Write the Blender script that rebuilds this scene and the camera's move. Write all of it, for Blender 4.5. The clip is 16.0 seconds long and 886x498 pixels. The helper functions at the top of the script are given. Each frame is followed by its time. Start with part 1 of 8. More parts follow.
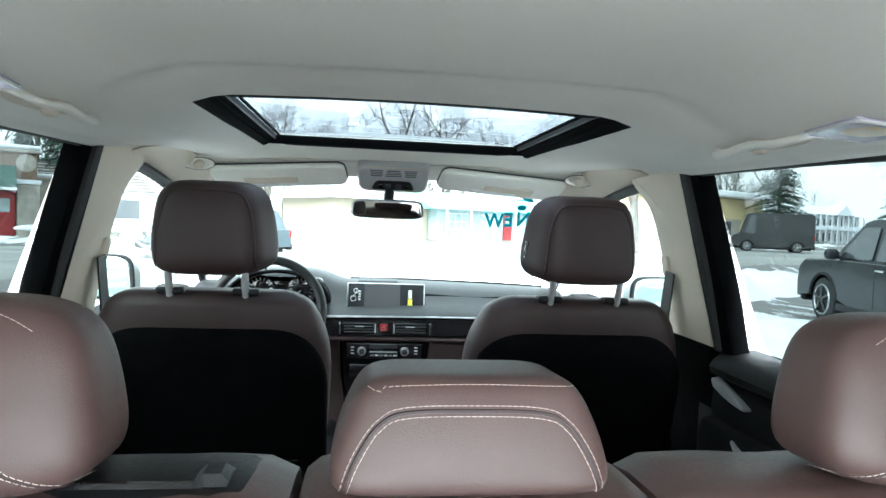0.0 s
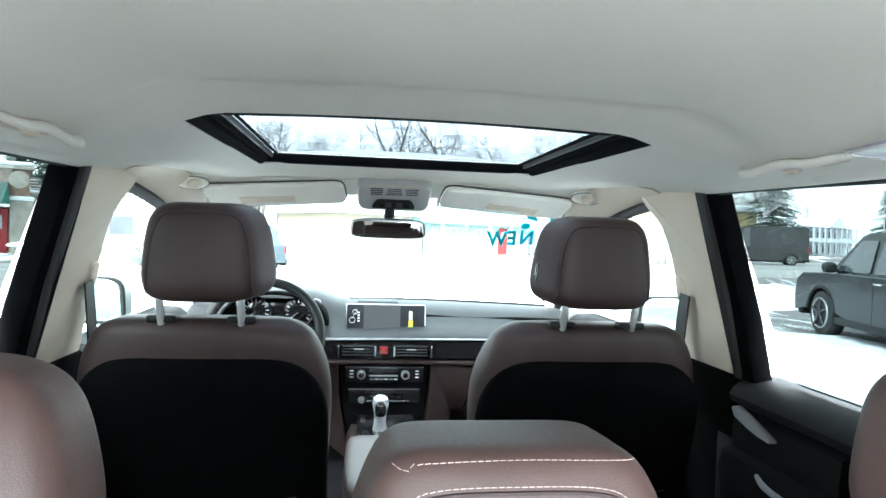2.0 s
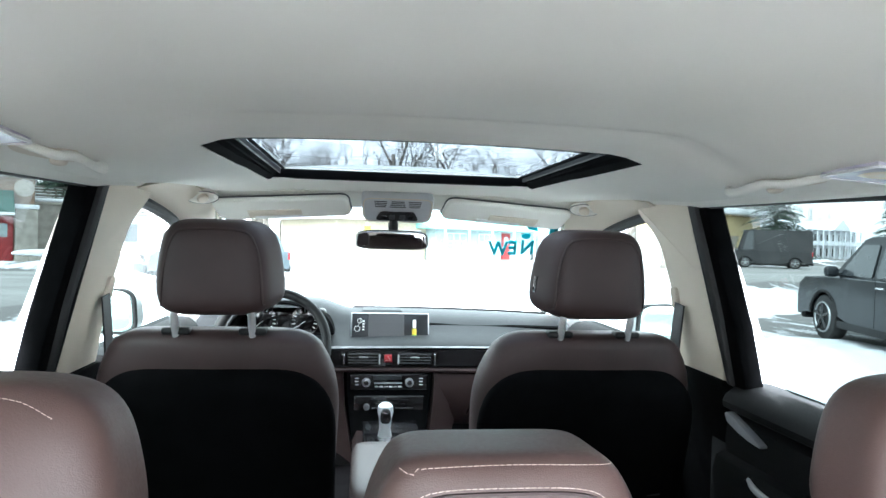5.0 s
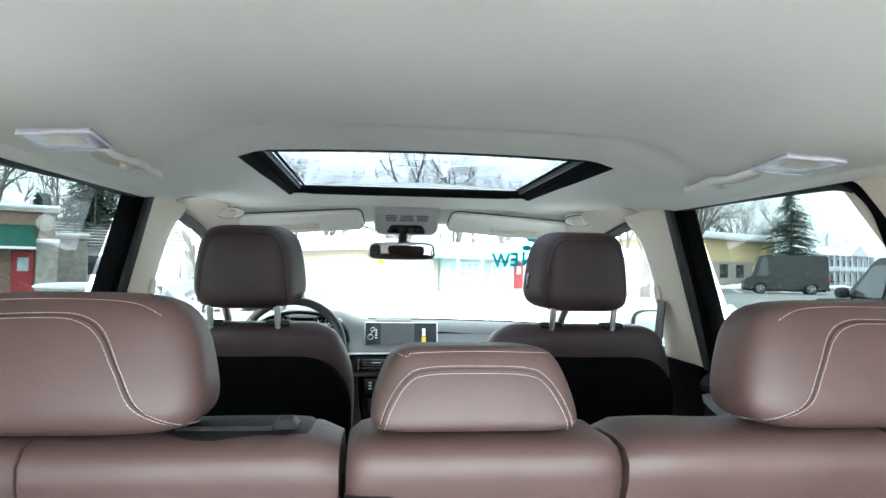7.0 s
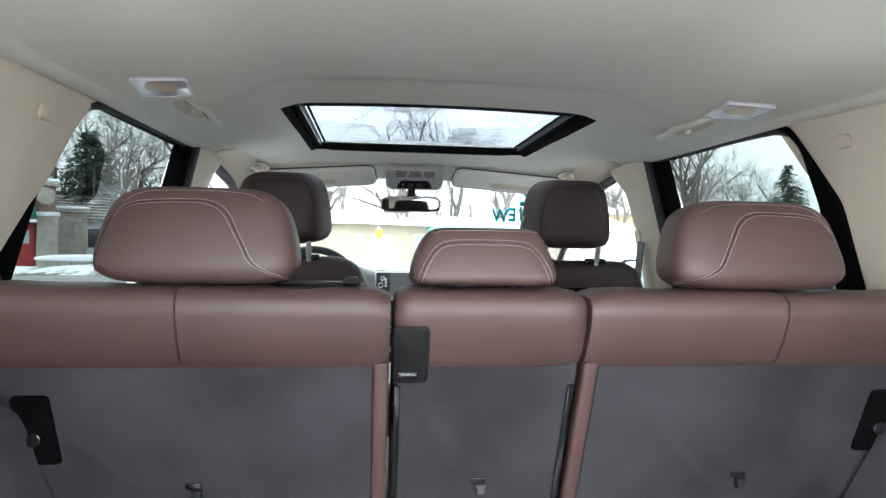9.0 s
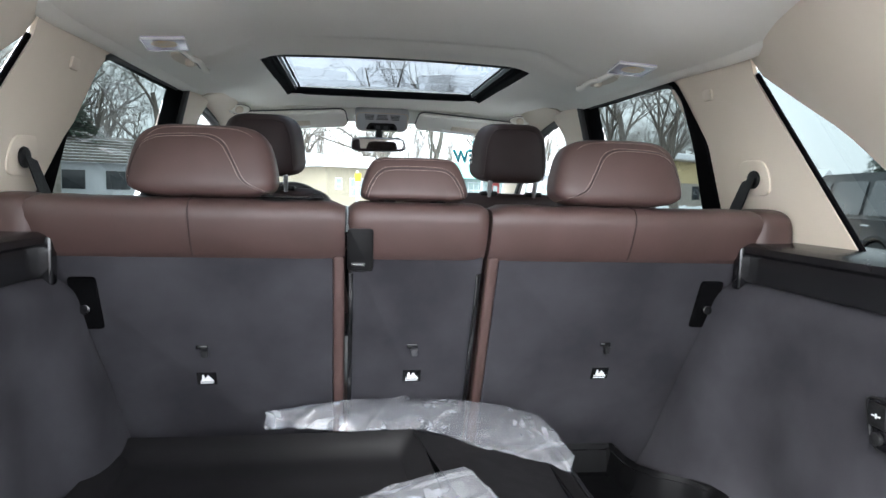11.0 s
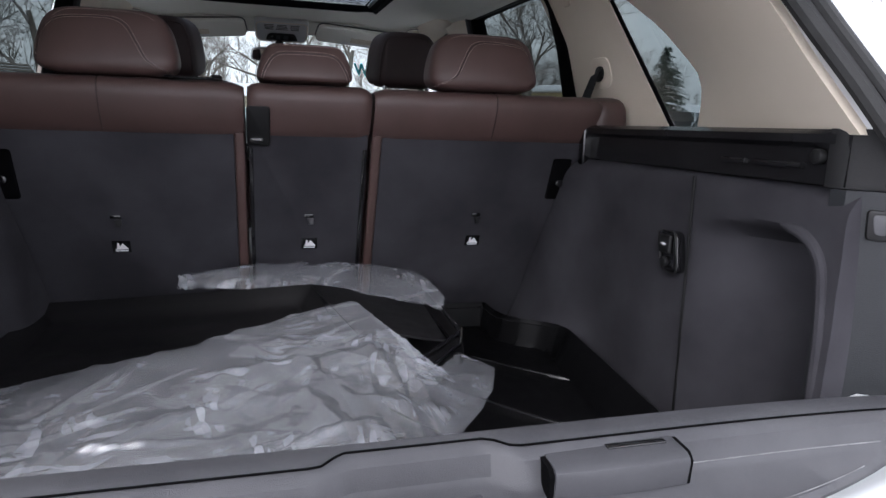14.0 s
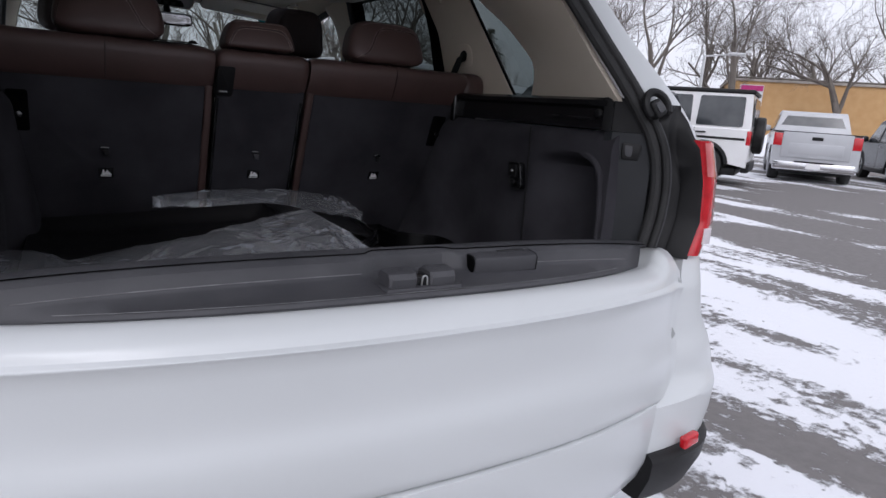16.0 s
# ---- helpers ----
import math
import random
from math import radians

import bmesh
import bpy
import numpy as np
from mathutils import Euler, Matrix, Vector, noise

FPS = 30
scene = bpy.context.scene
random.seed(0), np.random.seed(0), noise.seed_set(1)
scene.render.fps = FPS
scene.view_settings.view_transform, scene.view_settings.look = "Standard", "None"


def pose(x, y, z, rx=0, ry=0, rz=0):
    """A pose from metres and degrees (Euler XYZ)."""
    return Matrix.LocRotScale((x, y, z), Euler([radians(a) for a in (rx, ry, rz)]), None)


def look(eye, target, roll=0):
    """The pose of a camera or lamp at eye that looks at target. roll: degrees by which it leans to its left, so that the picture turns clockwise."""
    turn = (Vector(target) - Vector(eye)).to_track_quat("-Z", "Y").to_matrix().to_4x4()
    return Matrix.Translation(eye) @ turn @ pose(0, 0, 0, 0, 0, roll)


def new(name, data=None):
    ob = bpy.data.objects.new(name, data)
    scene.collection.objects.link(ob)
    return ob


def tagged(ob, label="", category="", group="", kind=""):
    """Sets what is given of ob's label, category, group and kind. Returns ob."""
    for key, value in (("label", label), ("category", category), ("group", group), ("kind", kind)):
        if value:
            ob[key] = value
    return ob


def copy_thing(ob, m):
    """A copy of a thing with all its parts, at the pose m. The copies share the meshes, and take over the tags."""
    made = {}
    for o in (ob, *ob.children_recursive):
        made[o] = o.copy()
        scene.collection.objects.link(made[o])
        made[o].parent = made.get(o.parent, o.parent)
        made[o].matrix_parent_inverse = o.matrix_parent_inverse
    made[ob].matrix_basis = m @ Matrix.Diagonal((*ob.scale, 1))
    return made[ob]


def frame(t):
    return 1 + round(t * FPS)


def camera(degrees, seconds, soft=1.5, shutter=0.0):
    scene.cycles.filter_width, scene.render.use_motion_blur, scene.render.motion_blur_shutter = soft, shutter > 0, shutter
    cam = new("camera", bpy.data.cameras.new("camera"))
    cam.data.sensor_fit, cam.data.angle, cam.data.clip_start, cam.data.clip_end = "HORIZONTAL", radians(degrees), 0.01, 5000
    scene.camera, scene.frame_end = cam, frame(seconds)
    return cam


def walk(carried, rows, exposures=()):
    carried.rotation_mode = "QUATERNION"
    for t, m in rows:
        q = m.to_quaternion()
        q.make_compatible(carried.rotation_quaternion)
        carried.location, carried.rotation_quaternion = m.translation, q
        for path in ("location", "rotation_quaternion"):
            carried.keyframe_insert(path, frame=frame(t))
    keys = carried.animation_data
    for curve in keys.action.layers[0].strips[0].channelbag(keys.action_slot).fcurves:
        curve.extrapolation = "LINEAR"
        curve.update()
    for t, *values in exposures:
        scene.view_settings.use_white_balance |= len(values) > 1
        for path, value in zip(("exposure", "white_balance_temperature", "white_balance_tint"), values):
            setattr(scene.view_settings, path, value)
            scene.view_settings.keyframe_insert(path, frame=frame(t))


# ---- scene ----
cam = camera(68.6, 16.0)
PATH = [
    (0, (-0.094, 0.72, 1.418), (0.149, 2.703, 1.328), 2.2),
    (0.5, (-0.101, 0.757, 1.419), (0.146, 2.74, 1.344), 2.0),
    (1, (-0.106, 0.785, 1.409), (0.148, 2.768, 1.348), 1.9),
    (1.5, (-0.106, 0.794, 1.43), (0.149, 2.777, 1.377), 1.9),
    (2, (-0.111, 0.796, 1.435), (0.146, 2.778, 1.389), 1.9),
    (2.5, (-0.119, 0.781, 1.46), (0.134, 2.764, 1.42), 1.8),
    (3, (-0.117, 0.788, 1.453), (0.138, 2.772, 1.416), 1.8),
    (3.5, (-0.122, 0.782, 1.47), (0.136, 2.764, 1.424), 1.7),
    (4, (-0.123, 0.766, 1.468), (0.131, 2.749, 1.411), 1.7),
    (6.5, (-0.105, 0.619, 1.405), (0.116, 2.606, 1.454), 1.0),
    (7, (-0.111, 0.543, 1.381), (0.094, 2.532, 1.444), 0.9),
    (7.5, (-0.123, 0.485, 1.364), (0.08, 2.473, 1.427), 1.0),
    (8, (-0.137, 0.417, 1.341), (0.066, 2.406, 1.395), 1.0),
    (8.5, (-0.156, 0.351, 1.32), (0.049, 2.34, 1.349), 1.0),
    (9, (-0.166, 0.288, 1.281), (0.048, 2.276, 1.269), 1.0),
    (9.2, (-0.151, 0.26, 1.272), (0.065, 2.248, 1.25), 0.9),
    (11.3, (-0.118, -0.098, 1.233), (0.174, 1.871, 1.039), 1.5),
    (11.5, (-0.103, -0.12, 1.213), (0.197, 1.847, 1.011), 1.4),
    (12, (-0.067, -0.126, 1.176), (0.234, 1.831, 0.9), 1.2),
    (12.5, (-0.023, -0.123, 1.168), (0.216, 1.832, 0.821), 0.8),
    (13, (0.024, -0.145, 1.17), (0.23, 1.81, 0.805), 0.3),
    (13.5, (0.036, -0.199, 1.168), (0.303, 1.748, 0.797), 0.7),
    (14, (-0.111, -0.291, 1.145), (0.426, 1.598, 0.772), 1.8),
    (14.5, (-0.209, -0.407, 1.111), (0.444, 1.441, 0.712), 2.2),
    (15, (-0.269, -0.603, 1.094), (0.452, 1.217, 0.684), 2.3),
    (15.5, (-0.359, -0.71, 1.106), (0.475, 1.056, 0.674), 3.1),
    (16, (-0.533, -0.789, 1.103), (0.478, 0.884, 0.679), 4.2),
]
walk(cam, [(t, look(eye, target, roll)) for t, eye, target, roll in PATH],
     exposures=[(0.0, 3.88, 5870, -1), (1.5, 4.22, 5870, -1), (3.0, 4.3, 5870, 2), (4.0, 4.25, 5880, 3), (6.5, 4.0, 5900, 2), (7.0, 3.98, 5950, 1), (8.0, 3.61, 6050, 5), (9.0, 3.57, 6200, 7), (11.5, 3.04, 6100, 10), (12.0, 2.7, 6050, 12), (12.5, 2.76, 6050, 14), (13.5, 2.66, 6100, 12), (14.0, 1.83, 6050, 15), (14.5, 0.85, 6050, 16), (15.0, 0.32, 6100, 16), (16.0, 0.22, 6050, 16)])

# ---- sky and sun: an overcast winter day ----
world = bpy.data.worlds.new("overcast_sky")
scene.world = world
world.use_nodes = True
wn, wl = world.node_tree.nodes, world.node_tree.links
wn.clear()
sky = wn.new("ShaderNodeTexSky")
sky.sky_type, sky.sun_disc = "NISHITA", False
sky.sun_elevation, sky.sun_rotation = radians(40), radians(218)
sky.air_density, sky.dust_density, sky.ozone_density = 1.0, 6.0, 1.0
soft_sky = wn.new("ShaderNodeHueSaturation")
soft_sky.inputs["Saturation"].default_value = 0.22
veil = wn.new("ShaderNodeMix")
veil.data_type = "RGBA"
veil.inputs["Factor"].default_value = 0.72
veil.inputs[7].default_value = (9.0, 9.1, 9.35, 1)
bg = wn.new("ShaderNodeBackground")
bg.inputs["Strength"].default_value = 0.11
wo = wn.new("ShaderNodeOutputWorld")
wl.new(sky.outputs["Color"], soft_sky.inputs["Color"])
wl.new(soft_sky.outputs["Color"], veil.inputs[6])
wl.new(veil.outputs[2], bg.inputs["Color"])
wl.new(bg.outputs["Background"], wo.inputs["Surface"])

sun = new("sun", bpy.data.lights.new("sun", "SUN"))
sun.data.energy, sun.data.angle, sun.data.color = 0.42, radians(24), (1.0, 0.97, 0.93)
sun.matrix_world = look((-7, -11, 11), (0, 0, 0))

# ---- materials ----
def material(name, color, rough=0.6, metal=0.0, second=None, scale=6.0, grain=0.0, grain_scale=300.0, bump=0.0, bump_scale=200.0, coat=0.0, spec=0.5, detail=5.0, stretch=(1, 1, 1)):
    """A surface with broad mottling between two colours, fine grain in the roughness and a fine relief."""
    m = bpy.data.materials.new(name)
    m.use_nodes = True
    nt = m.node_tree
    b = nt.nodes["Principled BSDF"]
    b.inputs["Roughness"].default_value, b.inputs["Metallic"].default_value = rough, metal
    b.inputs["Coat Weight"].default_value, b.inputs["Specular IOR Level"].default_value = coat, spec
    b.inputs["Coat Roughness"].default_value = 0.06
    b.inputs["Base Color"].default_value = (*color, 1)
    tc = nt.nodes.new("ShaderNodeTexCoord")
    mp = nt.nodes.new("ShaderNodeMapping")
    mp.inputs["Scale"].default_value = stretch
    nt.links.new(tc.outputs["Object"], mp.inputs["Vector"])
    if second is not None:
        n = nt.nodes.new("ShaderNodeTexNoise")
        n.inputs["Scale"].default_value, n.inputs["Detail"].default_value = scale, detail
        r = nt.nodes.new("ShaderNodeValToRGB")
        r.color_ramp.elements[0].position, r.color_ramp.elements[0].color = 0.32, (*color, 1)
        r.color_ramp.elements[1].position, r.color_ramp.elements[1].color = 0.68, (*second, 1)
        nt.links.new(mp.outputs["Vector"], n.inputs["Vector"])
        nt.links.new(n.outputs["Fac"], r.inputs["Fac"])
        nt.links.new(r.outputs["Color"], b.inputs["Base Color"])
    if grain:
        g = nt.nodes.new("ShaderNodeTexNoise")
        g.inputs["Scale"].default_value = grain_scale
        mr = nt.nodes.new("ShaderNodeMapRange")
        mr.inputs["To Min"].default_value, mr.inputs["To Max"].default_value = max(0.02, rough - grain), min(1, rough + grain)
        nt.links.new(mp.outputs["Vector"], g.inputs["Vector"])
        nt.links.new(g.outputs["Fac"], mr.inputs["Value"])
        nt.links.new(mr.outputs["Result"], b.inputs["Roughness"])
    if bump:
        v = nt.nodes.new("ShaderNodeTexNoise")
        v.inputs["Scale"].default_value, v.inputs["Detail"].default_value = bump_scale, 3.0
        bp = nt.nodes.new("ShaderNodeBump")
        bp.inputs["Strength"].default_value, bp.inputs["Distance"].default_value = bump, 0.002
        nt.links.new(mp.outputs["Vector"], v.inputs["Vector"])
        nt.links.new(v.outputs["Fac"], bp.inputs["Height"])
        nt.links.new(bp.outputs["Normal"], b.inputs["Normal"])
    return m


def glass_material(name, tint, gloss=0.1, slant=0.35):
    """A thin pane: it passes light straight on, tinted, and mirrors a little more at a slant."""
    m = bpy.data.materials.new(name)
    m.use_nodes = True
    nt = m.node_tree
    nt.nodes.clear()
    out = nt.nodes.new("ShaderNodeOutputMaterial")
    tr = nt.nodes.new("ShaderNodeBsdfTransparent")
    tr.inputs["Color"].default_value = (*tint, 1)
    gl = nt.nodes.new("ShaderNodeBsdfGlossy")
    gl.inputs["Roughness"].default_value = 0.01
    fr = nt.nodes.new("ShaderNodeLayerWeight")
    pw = nt.nodes.new("ShaderNodeMath")
    pw.operation = "POWER"
    pw.inputs[1].default_value = 5.0
    mul = nt.nodes.new("ShaderNodeMath")
    mul.operation = "MULTIPLY_ADD"
    mul.inputs[1].default_value, mul.inputs[2].default_value = slant, gloss * 0.4
    nt.links.new(fr.outputs["Facing"], pw.inputs[0])
    nt.links.new(pw.outputs[0], mul.inputs[0])
    mx = nt.nodes.new("ShaderNodeMixShader")
    nt.links.new(mul.outputs[0], mx.inputs["Fac"])
    nt.links.new(tr.outputs["BSDF"], mx.inputs[1])
    nt.links.new(gl.outputs["BSDF"], mx.inputs[2])
    nt.links.new(mx.outputs["Shader"], out.inputs["Surface"])
    return m


HEADLINER = material("headliner_fabric", (0.82, 0.80, 0.735), 0.95, second=(0.86, 0.84, 0.775), scale=3.0, bump=0.12, bump_scale=700)
BEIGE = material("beige_trim", (0.655, 0.58, 0.475), 0.7, second=(0.695, 0.62, 0.515), scale=4.0, bump=0.15, bump_scale=500)
LEATHER = material("brown_leather", (0.064, 0.038, 0.0335), 0.48, second=(0.080, 0.047, 0.0425), scale=9.0, grain=0.12, bump=0.16, bump_scale=900)
# brown leather, with the windscreen's sheen mixed into a paler, greyer base
ARMREST = material("armrest_leather_painted_sheen", (0.085, 0.068, 0.066), 0.46, second=(0.095, 0.07, 0.066), scale=9.0, grain=0.08, bump=0.12, bump_scale=900, spec=0.4)
PALESILVER = material("pale_silver", (0.62, 0.63, 0.65), 0.34, 0.45, second=(0.59, 0.60, 0.62), scale=6)
DOORGLASS = material("greenish_mirror_glass", (0.52, 0.68, 0.65), 0.05, 1.0, second=(0.5, 0.66, 0.63), scale=3)
LEATHER_DARK = material("dark_brown_leather", (0.034, 0.0205, 0.0198), 0.5, second=(0.044, 0.0265, 0.0258), scale=9.0, grain=0.12, bump=0.15, bump_scale=900, spec=0.35)
THREAD = material("beige_thread", (0.46, 0.37, 0.32), 0.8, second=(0.60, 0.50, 0.44), scale=60)
THREAD_DARK = material("brown_thread", (0.10, 0.075, 0.07), 0.8, second=(0.15, 0.115, 0.10), scale=60)
CARPET = material("grey_carpet", (0.029, 0.028, 0.0325), 1.0, second=(0.054, 0.0525, 0.0595), scale=6.0, bump=0.8, bump_scale=900, spec=0.1, detail=8)
BLACK = material("black_plastic", (0.0065, 0.0065, 0.007), 0.5, second=(0.011, 0.011, 0.0115), scale=12, grain=0.15, bump=0.25, bump_scale=700, spec=0.3)
DOORSKIN = material("matt_door_skin", (0.0075, 0.0075, 0.008), 0.72, second=(0.011, 0.011, 0.0115), scale=12, grain=0.1, bump=0.3, bump_scale=700, spec=0.16)
GREYPLASTIC = material("grained_sill_plastic", (0.039, 0.039, 0.044), 0.5, second=(0.055, 0.055, 0.060), scale=10, grain=0.12, bump=0.4, bump_scale=900)
GLOSSBLACK = material("gloss_black", (0.006, 0.006, 0.007), 0.12, second=(0.01, 0.01, 0.011), scale=8, grain=0.05, grain_scale=40, coat=0.4)
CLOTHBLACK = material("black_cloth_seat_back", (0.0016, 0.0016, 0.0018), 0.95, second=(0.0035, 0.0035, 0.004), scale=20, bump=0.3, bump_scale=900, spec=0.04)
DASH = material("dark_dash_skin", (0.015, 0.0165, 0.019), 0.55, second=(0.021, 0.0225, 0.025), scale=8, grain=0.1, bump=0.3, bump_scale=600, spec=0.35)
LEDGE = material("glossy_ledge_plastic", (0.008, 0.008, 0.009), 0.24, second=(0.013, 0.013, 0.014), scale=6, grain=0.08, grain_scale=25, bump=0.06, bump_scale=60, spec=0.3)
GREYEDGE = material("pale_plastic_edge", (0.088, 0.088, 0.091), 0.4, second=(0.22, 0.22, 0.225), scale=30)
CARWHITE = material("plain_white_paint", (0.80, 0.80, 0.80), 0.3, second=(0.75, 0.75, 0.75), scale=2, coat=0.3)
POSTMETAL = material("polished_post", (0.80, 0.80, 0.81), 0.16, 0.55, second=(0.66, 0.66, 0.67), scale=30)
CHROME = material("chrome", (0.75, 0.75, 0.76), 0.12, 1.0, second=(0.7, 0.7, 0.72), scale=30, grain=0.05)
SILVER = material("satin_silver", (0.42, 0.43, 0.44), 0.38, 0.8, second=(0.37, 0.37, 0.39), scale=30, grain=0.08)
WHITEPAINT = material("white_car_paint", (0.585, 0.605, 0.61), 0.36, second=(0.56, 0.58, 0.585), scale=1.5, grain=0.03, grain_scale=6, coat=0.4)
MIRROR = material("mirror_glass", (0.42, 0.43, 0.44), 0.03, 1.0)
SCREEN = material("dark_screen", (0.02, 0.021, 0.024), 0.2, second=(0.025, 0.026, 0.03), scale=5)
RUBBER = material("black_rubber", (0.012, 0.012, 0.012), 0.7, second=(0.02, 0.02, 0.02), scale=20, bump=0.3, bump_scale=300)
LINER = material("black_rubber_liner", (0.0028, 0.0028, 0.0031), 0.40, second=(0.0045, 0.0045, 0.005), scale=8, grain=0.10, grain_scale=30, bump=0.12, bump_scale=500, spec=0.14)
MAT = material("black_mat_rubber", (0.0072, 0.007, 0.0076), 0.45, second=(0.0108, 0.0104, 0.0112), scale=7, grain=0.08, grain_scale=40, bump=0.12, bump_scale=500, spec=0.3)
REDLENS = material("red_lens", (0.45, 0.006, 0.012), 0.12, second=(0.55, 0.012, 0.02), scale=40, coat=0.6)
PINKLENS = material("pink_lens", (0.55, 0.13, 0.13), 0.14, second=(0.62, 0.2, 0.2), scale=30, coat=0.6)
CLEARLENS = material("clear_lens", (0.75, 0.7, 0.72), 0.15, second=(0.65, 0.6, 0.62), scale=60, coat=0.4)
LAMPLENS = material("lamp_lens", (0.36, 0.32, 0.47), 0.22, second=(0.66, 0.64, 0.68), scale=14, bump=0.3, bump_scale=150)
AMBER = material("amber_glint", (0.66, 0.44, 0.18), 0.35, second=(0.64, 0.56, 0.46), scale=30)
ALU = material("bare_metal", (0.6, 0.6, 0.6), 0.3, 1.0, second=(0.5, 0.5, 0.5), scale=50)
WHITE = material("white_print", (0.8, 0.8, 0.8), 0.6, second=(0.75, 0.75, 0.75), scale=30)
CYAN = material("cyan_window_paint", (0.0, 0.42, 0.55), 0.7, second=(0.0, 0.5, 0.62), scale=40)
CLEAR = glass_material("clear_glass", (0.46, 0.505, 0.495), 0.1)
TINTED = glass_material("tinted_glass", (0.102, 0.120, 0.118), 0.06, 0.2)
SUNGLASS = glass_material("sunroof_glass", (0.095, 0.108, 0.118), 0.05, 0.12)


# ---- builders ----
def mesh_of(name, verts, faces):
    me = bpy.data.meshes.new(name)
    me.from_pydata([tuple(v) for v in verts], [], faces)
    return me


def finish(bm, name, mat, smooth=True, sharp=35):
    bmesh.ops.recalc_face_normals(bm, faces=bm.faces)
    if smooth:
        for f in bm.faces:
            f.smooth = True
        for e in bm.edges:
            if len(e.link_faces) == 2 and e.calc_face_angle(0) > radians(sharp):
                e.smooth = False
    me = bpy.data.meshes.new(name)
    bm.to_mesh(me)
    bm.free()
    for m in (mat if isinstance(mat, (list, tuple)) else [mat]):
        me.materials.append(m)
    return me


def thing(name, bm, mat, label="", category="", group="", kind="", at=None, smooth=True, sharp=35):
    ob = new(name, finish(bm, name, mat, smooth, sharp) if bm else None)
    if at is not None:
        ob.matrix_world = at
    return tagged(ob, label, category, group, kind)


def part(name, bm, mat, parent, label="", smooth=True, at=None, kind="", sharp=35):
    ob = new(name, finish(bm, name, mat, smooth, sharp) if isinstance(bm, bmesh.types.BMesh) else bm)
    ob.parent = parent
    if at is not None:
        ob.matrix_basis = at
    return tagged(ob, label, kind=kind)


def merge(*bms):
    out = bmesh.new()
    for b in bms:
        me = bpy.data.meshes.new("tmp")
        b.to_mesh(me)
        b.free()
        out.from_mesh(me)
        bpy.data.meshes.remove(me)
    return out


def moved(bm, m):
    bmesh.ops.transform(bm, matrix=m, verts=bm.verts)
    return bm


def rbox(x0, x1, y0, y1, z0, z1, r=0.01, seg=3):
    """A box with rounded edges."""
    bm = bmesh.new()
    bmesh.ops.create_cube(bm, size=1)
    bmesh.ops.scale(bm, vec=(abs(x1 - x0), abs(y1 - y0), abs(z1 - z0)), verts=bm.verts)
    bmesh.ops.translate(bm, vec=((x0 + x1) / 2, (y0 + y1) / 2, (z0 + z1) / 2), verts=bm.verts)
    r = min(r, 0.45 * min(abs(x1 - x0), abs(y1 - y0), abs(z1 - z0)))
    if r > 0:
        bmesh.ops.bevel(bm, geom=bm.edges[:], offset=r, segments=seg, affect="EDGES", profile=0.5)
    return bm


def loft(rings, closed=True, caps=True):
    """Skin through rings of the same number of points."""
    bm = bmesh.new()
    rows = [[bm.verts.new(p) for p in ring] for ring in rings]
    n = len(rows[0])
    for a, b in zip(rows, rows[1:]):
        for i in range(n if closed else n - 1):
            j = (i + 1) % n
            bm.faces.new((a[i], a[j], b[j], b[i]))
    if caps and closed:
        bm.faces.new(rows[0])
        bm.faces.new(rows[-1])
    return bm


def prism(poly, offset, r=0.0, seg=2):
    """A flat polygon in space, given thickness by an offset vector, with rounded edges."""
    bm = bmesh.new()
    a = [bm.verts.new(p) for p in poly]
    b = [bm.verts.new(Vector(p) + Vector(offset)) for p in poly]
    bm.faces.new(a)
    bm.faces.new(b[::-1])
    n = len(a)
    for i in range(n):
        bm.faces.new((a[i], b[i], b[(i + 1) % n], a[(i + 1) % n]))
    if r:
        bmesh.ops.recalc_face_normals(bm, faces=bm.faces)
        es = [e for e in bm.edges if e.calc_face_angle(0) > radians(30)]
        bmesh.ops.bevel(bm, geom=es, offset=r, segments=seg, affect="EDGES", profile=0.5)
    return bm


def tube(points, r, n=8, closed=False, flat=1.0):
    """A round bar along points. r: one radius, or one for each point."""
    pts = [Vector(p) for p in points]
    rs = r if isinstance(r, (list, tuple)) else [r] * len(pts)
    rings, up = [], None
    for i, p in enumerate(pts):
        if closed:
            d = (pts[(i + 1) % len(pts)] - pts[i - 1]).normalized()
        else:
            d = (pts[min(i + 1, len(pts) - 1)] - pts[max(i - 1, 0)]).normalized()
        if up is None:
            up = d.orthogonal().normalized()
        up = (up - d * up.dot(d)).normalized()
        side = d.cross(up)
        rings.append([p + rs[i] * (math.cos(2 * math.pi * k / n) * up + flat * math.sin(2 * math.pi * k / n) * side) for k in range(n)])
    if closed:
        rings.append(rings[0])
    bm = loft(rings, caps=not closed)
    if closed:
        bmesh.ops.remove_doubles(bm, verts=bm.verts, dist=1e-6)
    return bm


def smooth_line(points, n=6, closed=False):
    """A soft line through points (Catmull-Rom)."""
    pts, out = [Vector(p) for p in points], []
    m = len(pts)
    for i in range(m if closed else m - 1):
        p0 = pts[i - 1] if closed or i > 0 else pts[0]
        p1, p2 = pts[i], pts[(i + 1) % m]
        p3 = pts[(i + 2) % m] if closed or i + 2 < m else p2
        for k in range(n):
            t = k / n
            out.append(0.5 * (2 * p1 + (p2 - p0) * t + (2 * p0 - 5 * p1 + 4 * p2 - p3) * t * t + (3 * p1 - p0 - 3 * p2 + p3) * t ** 3))
    if not closed:
        out.append(pts[-1])
    return out


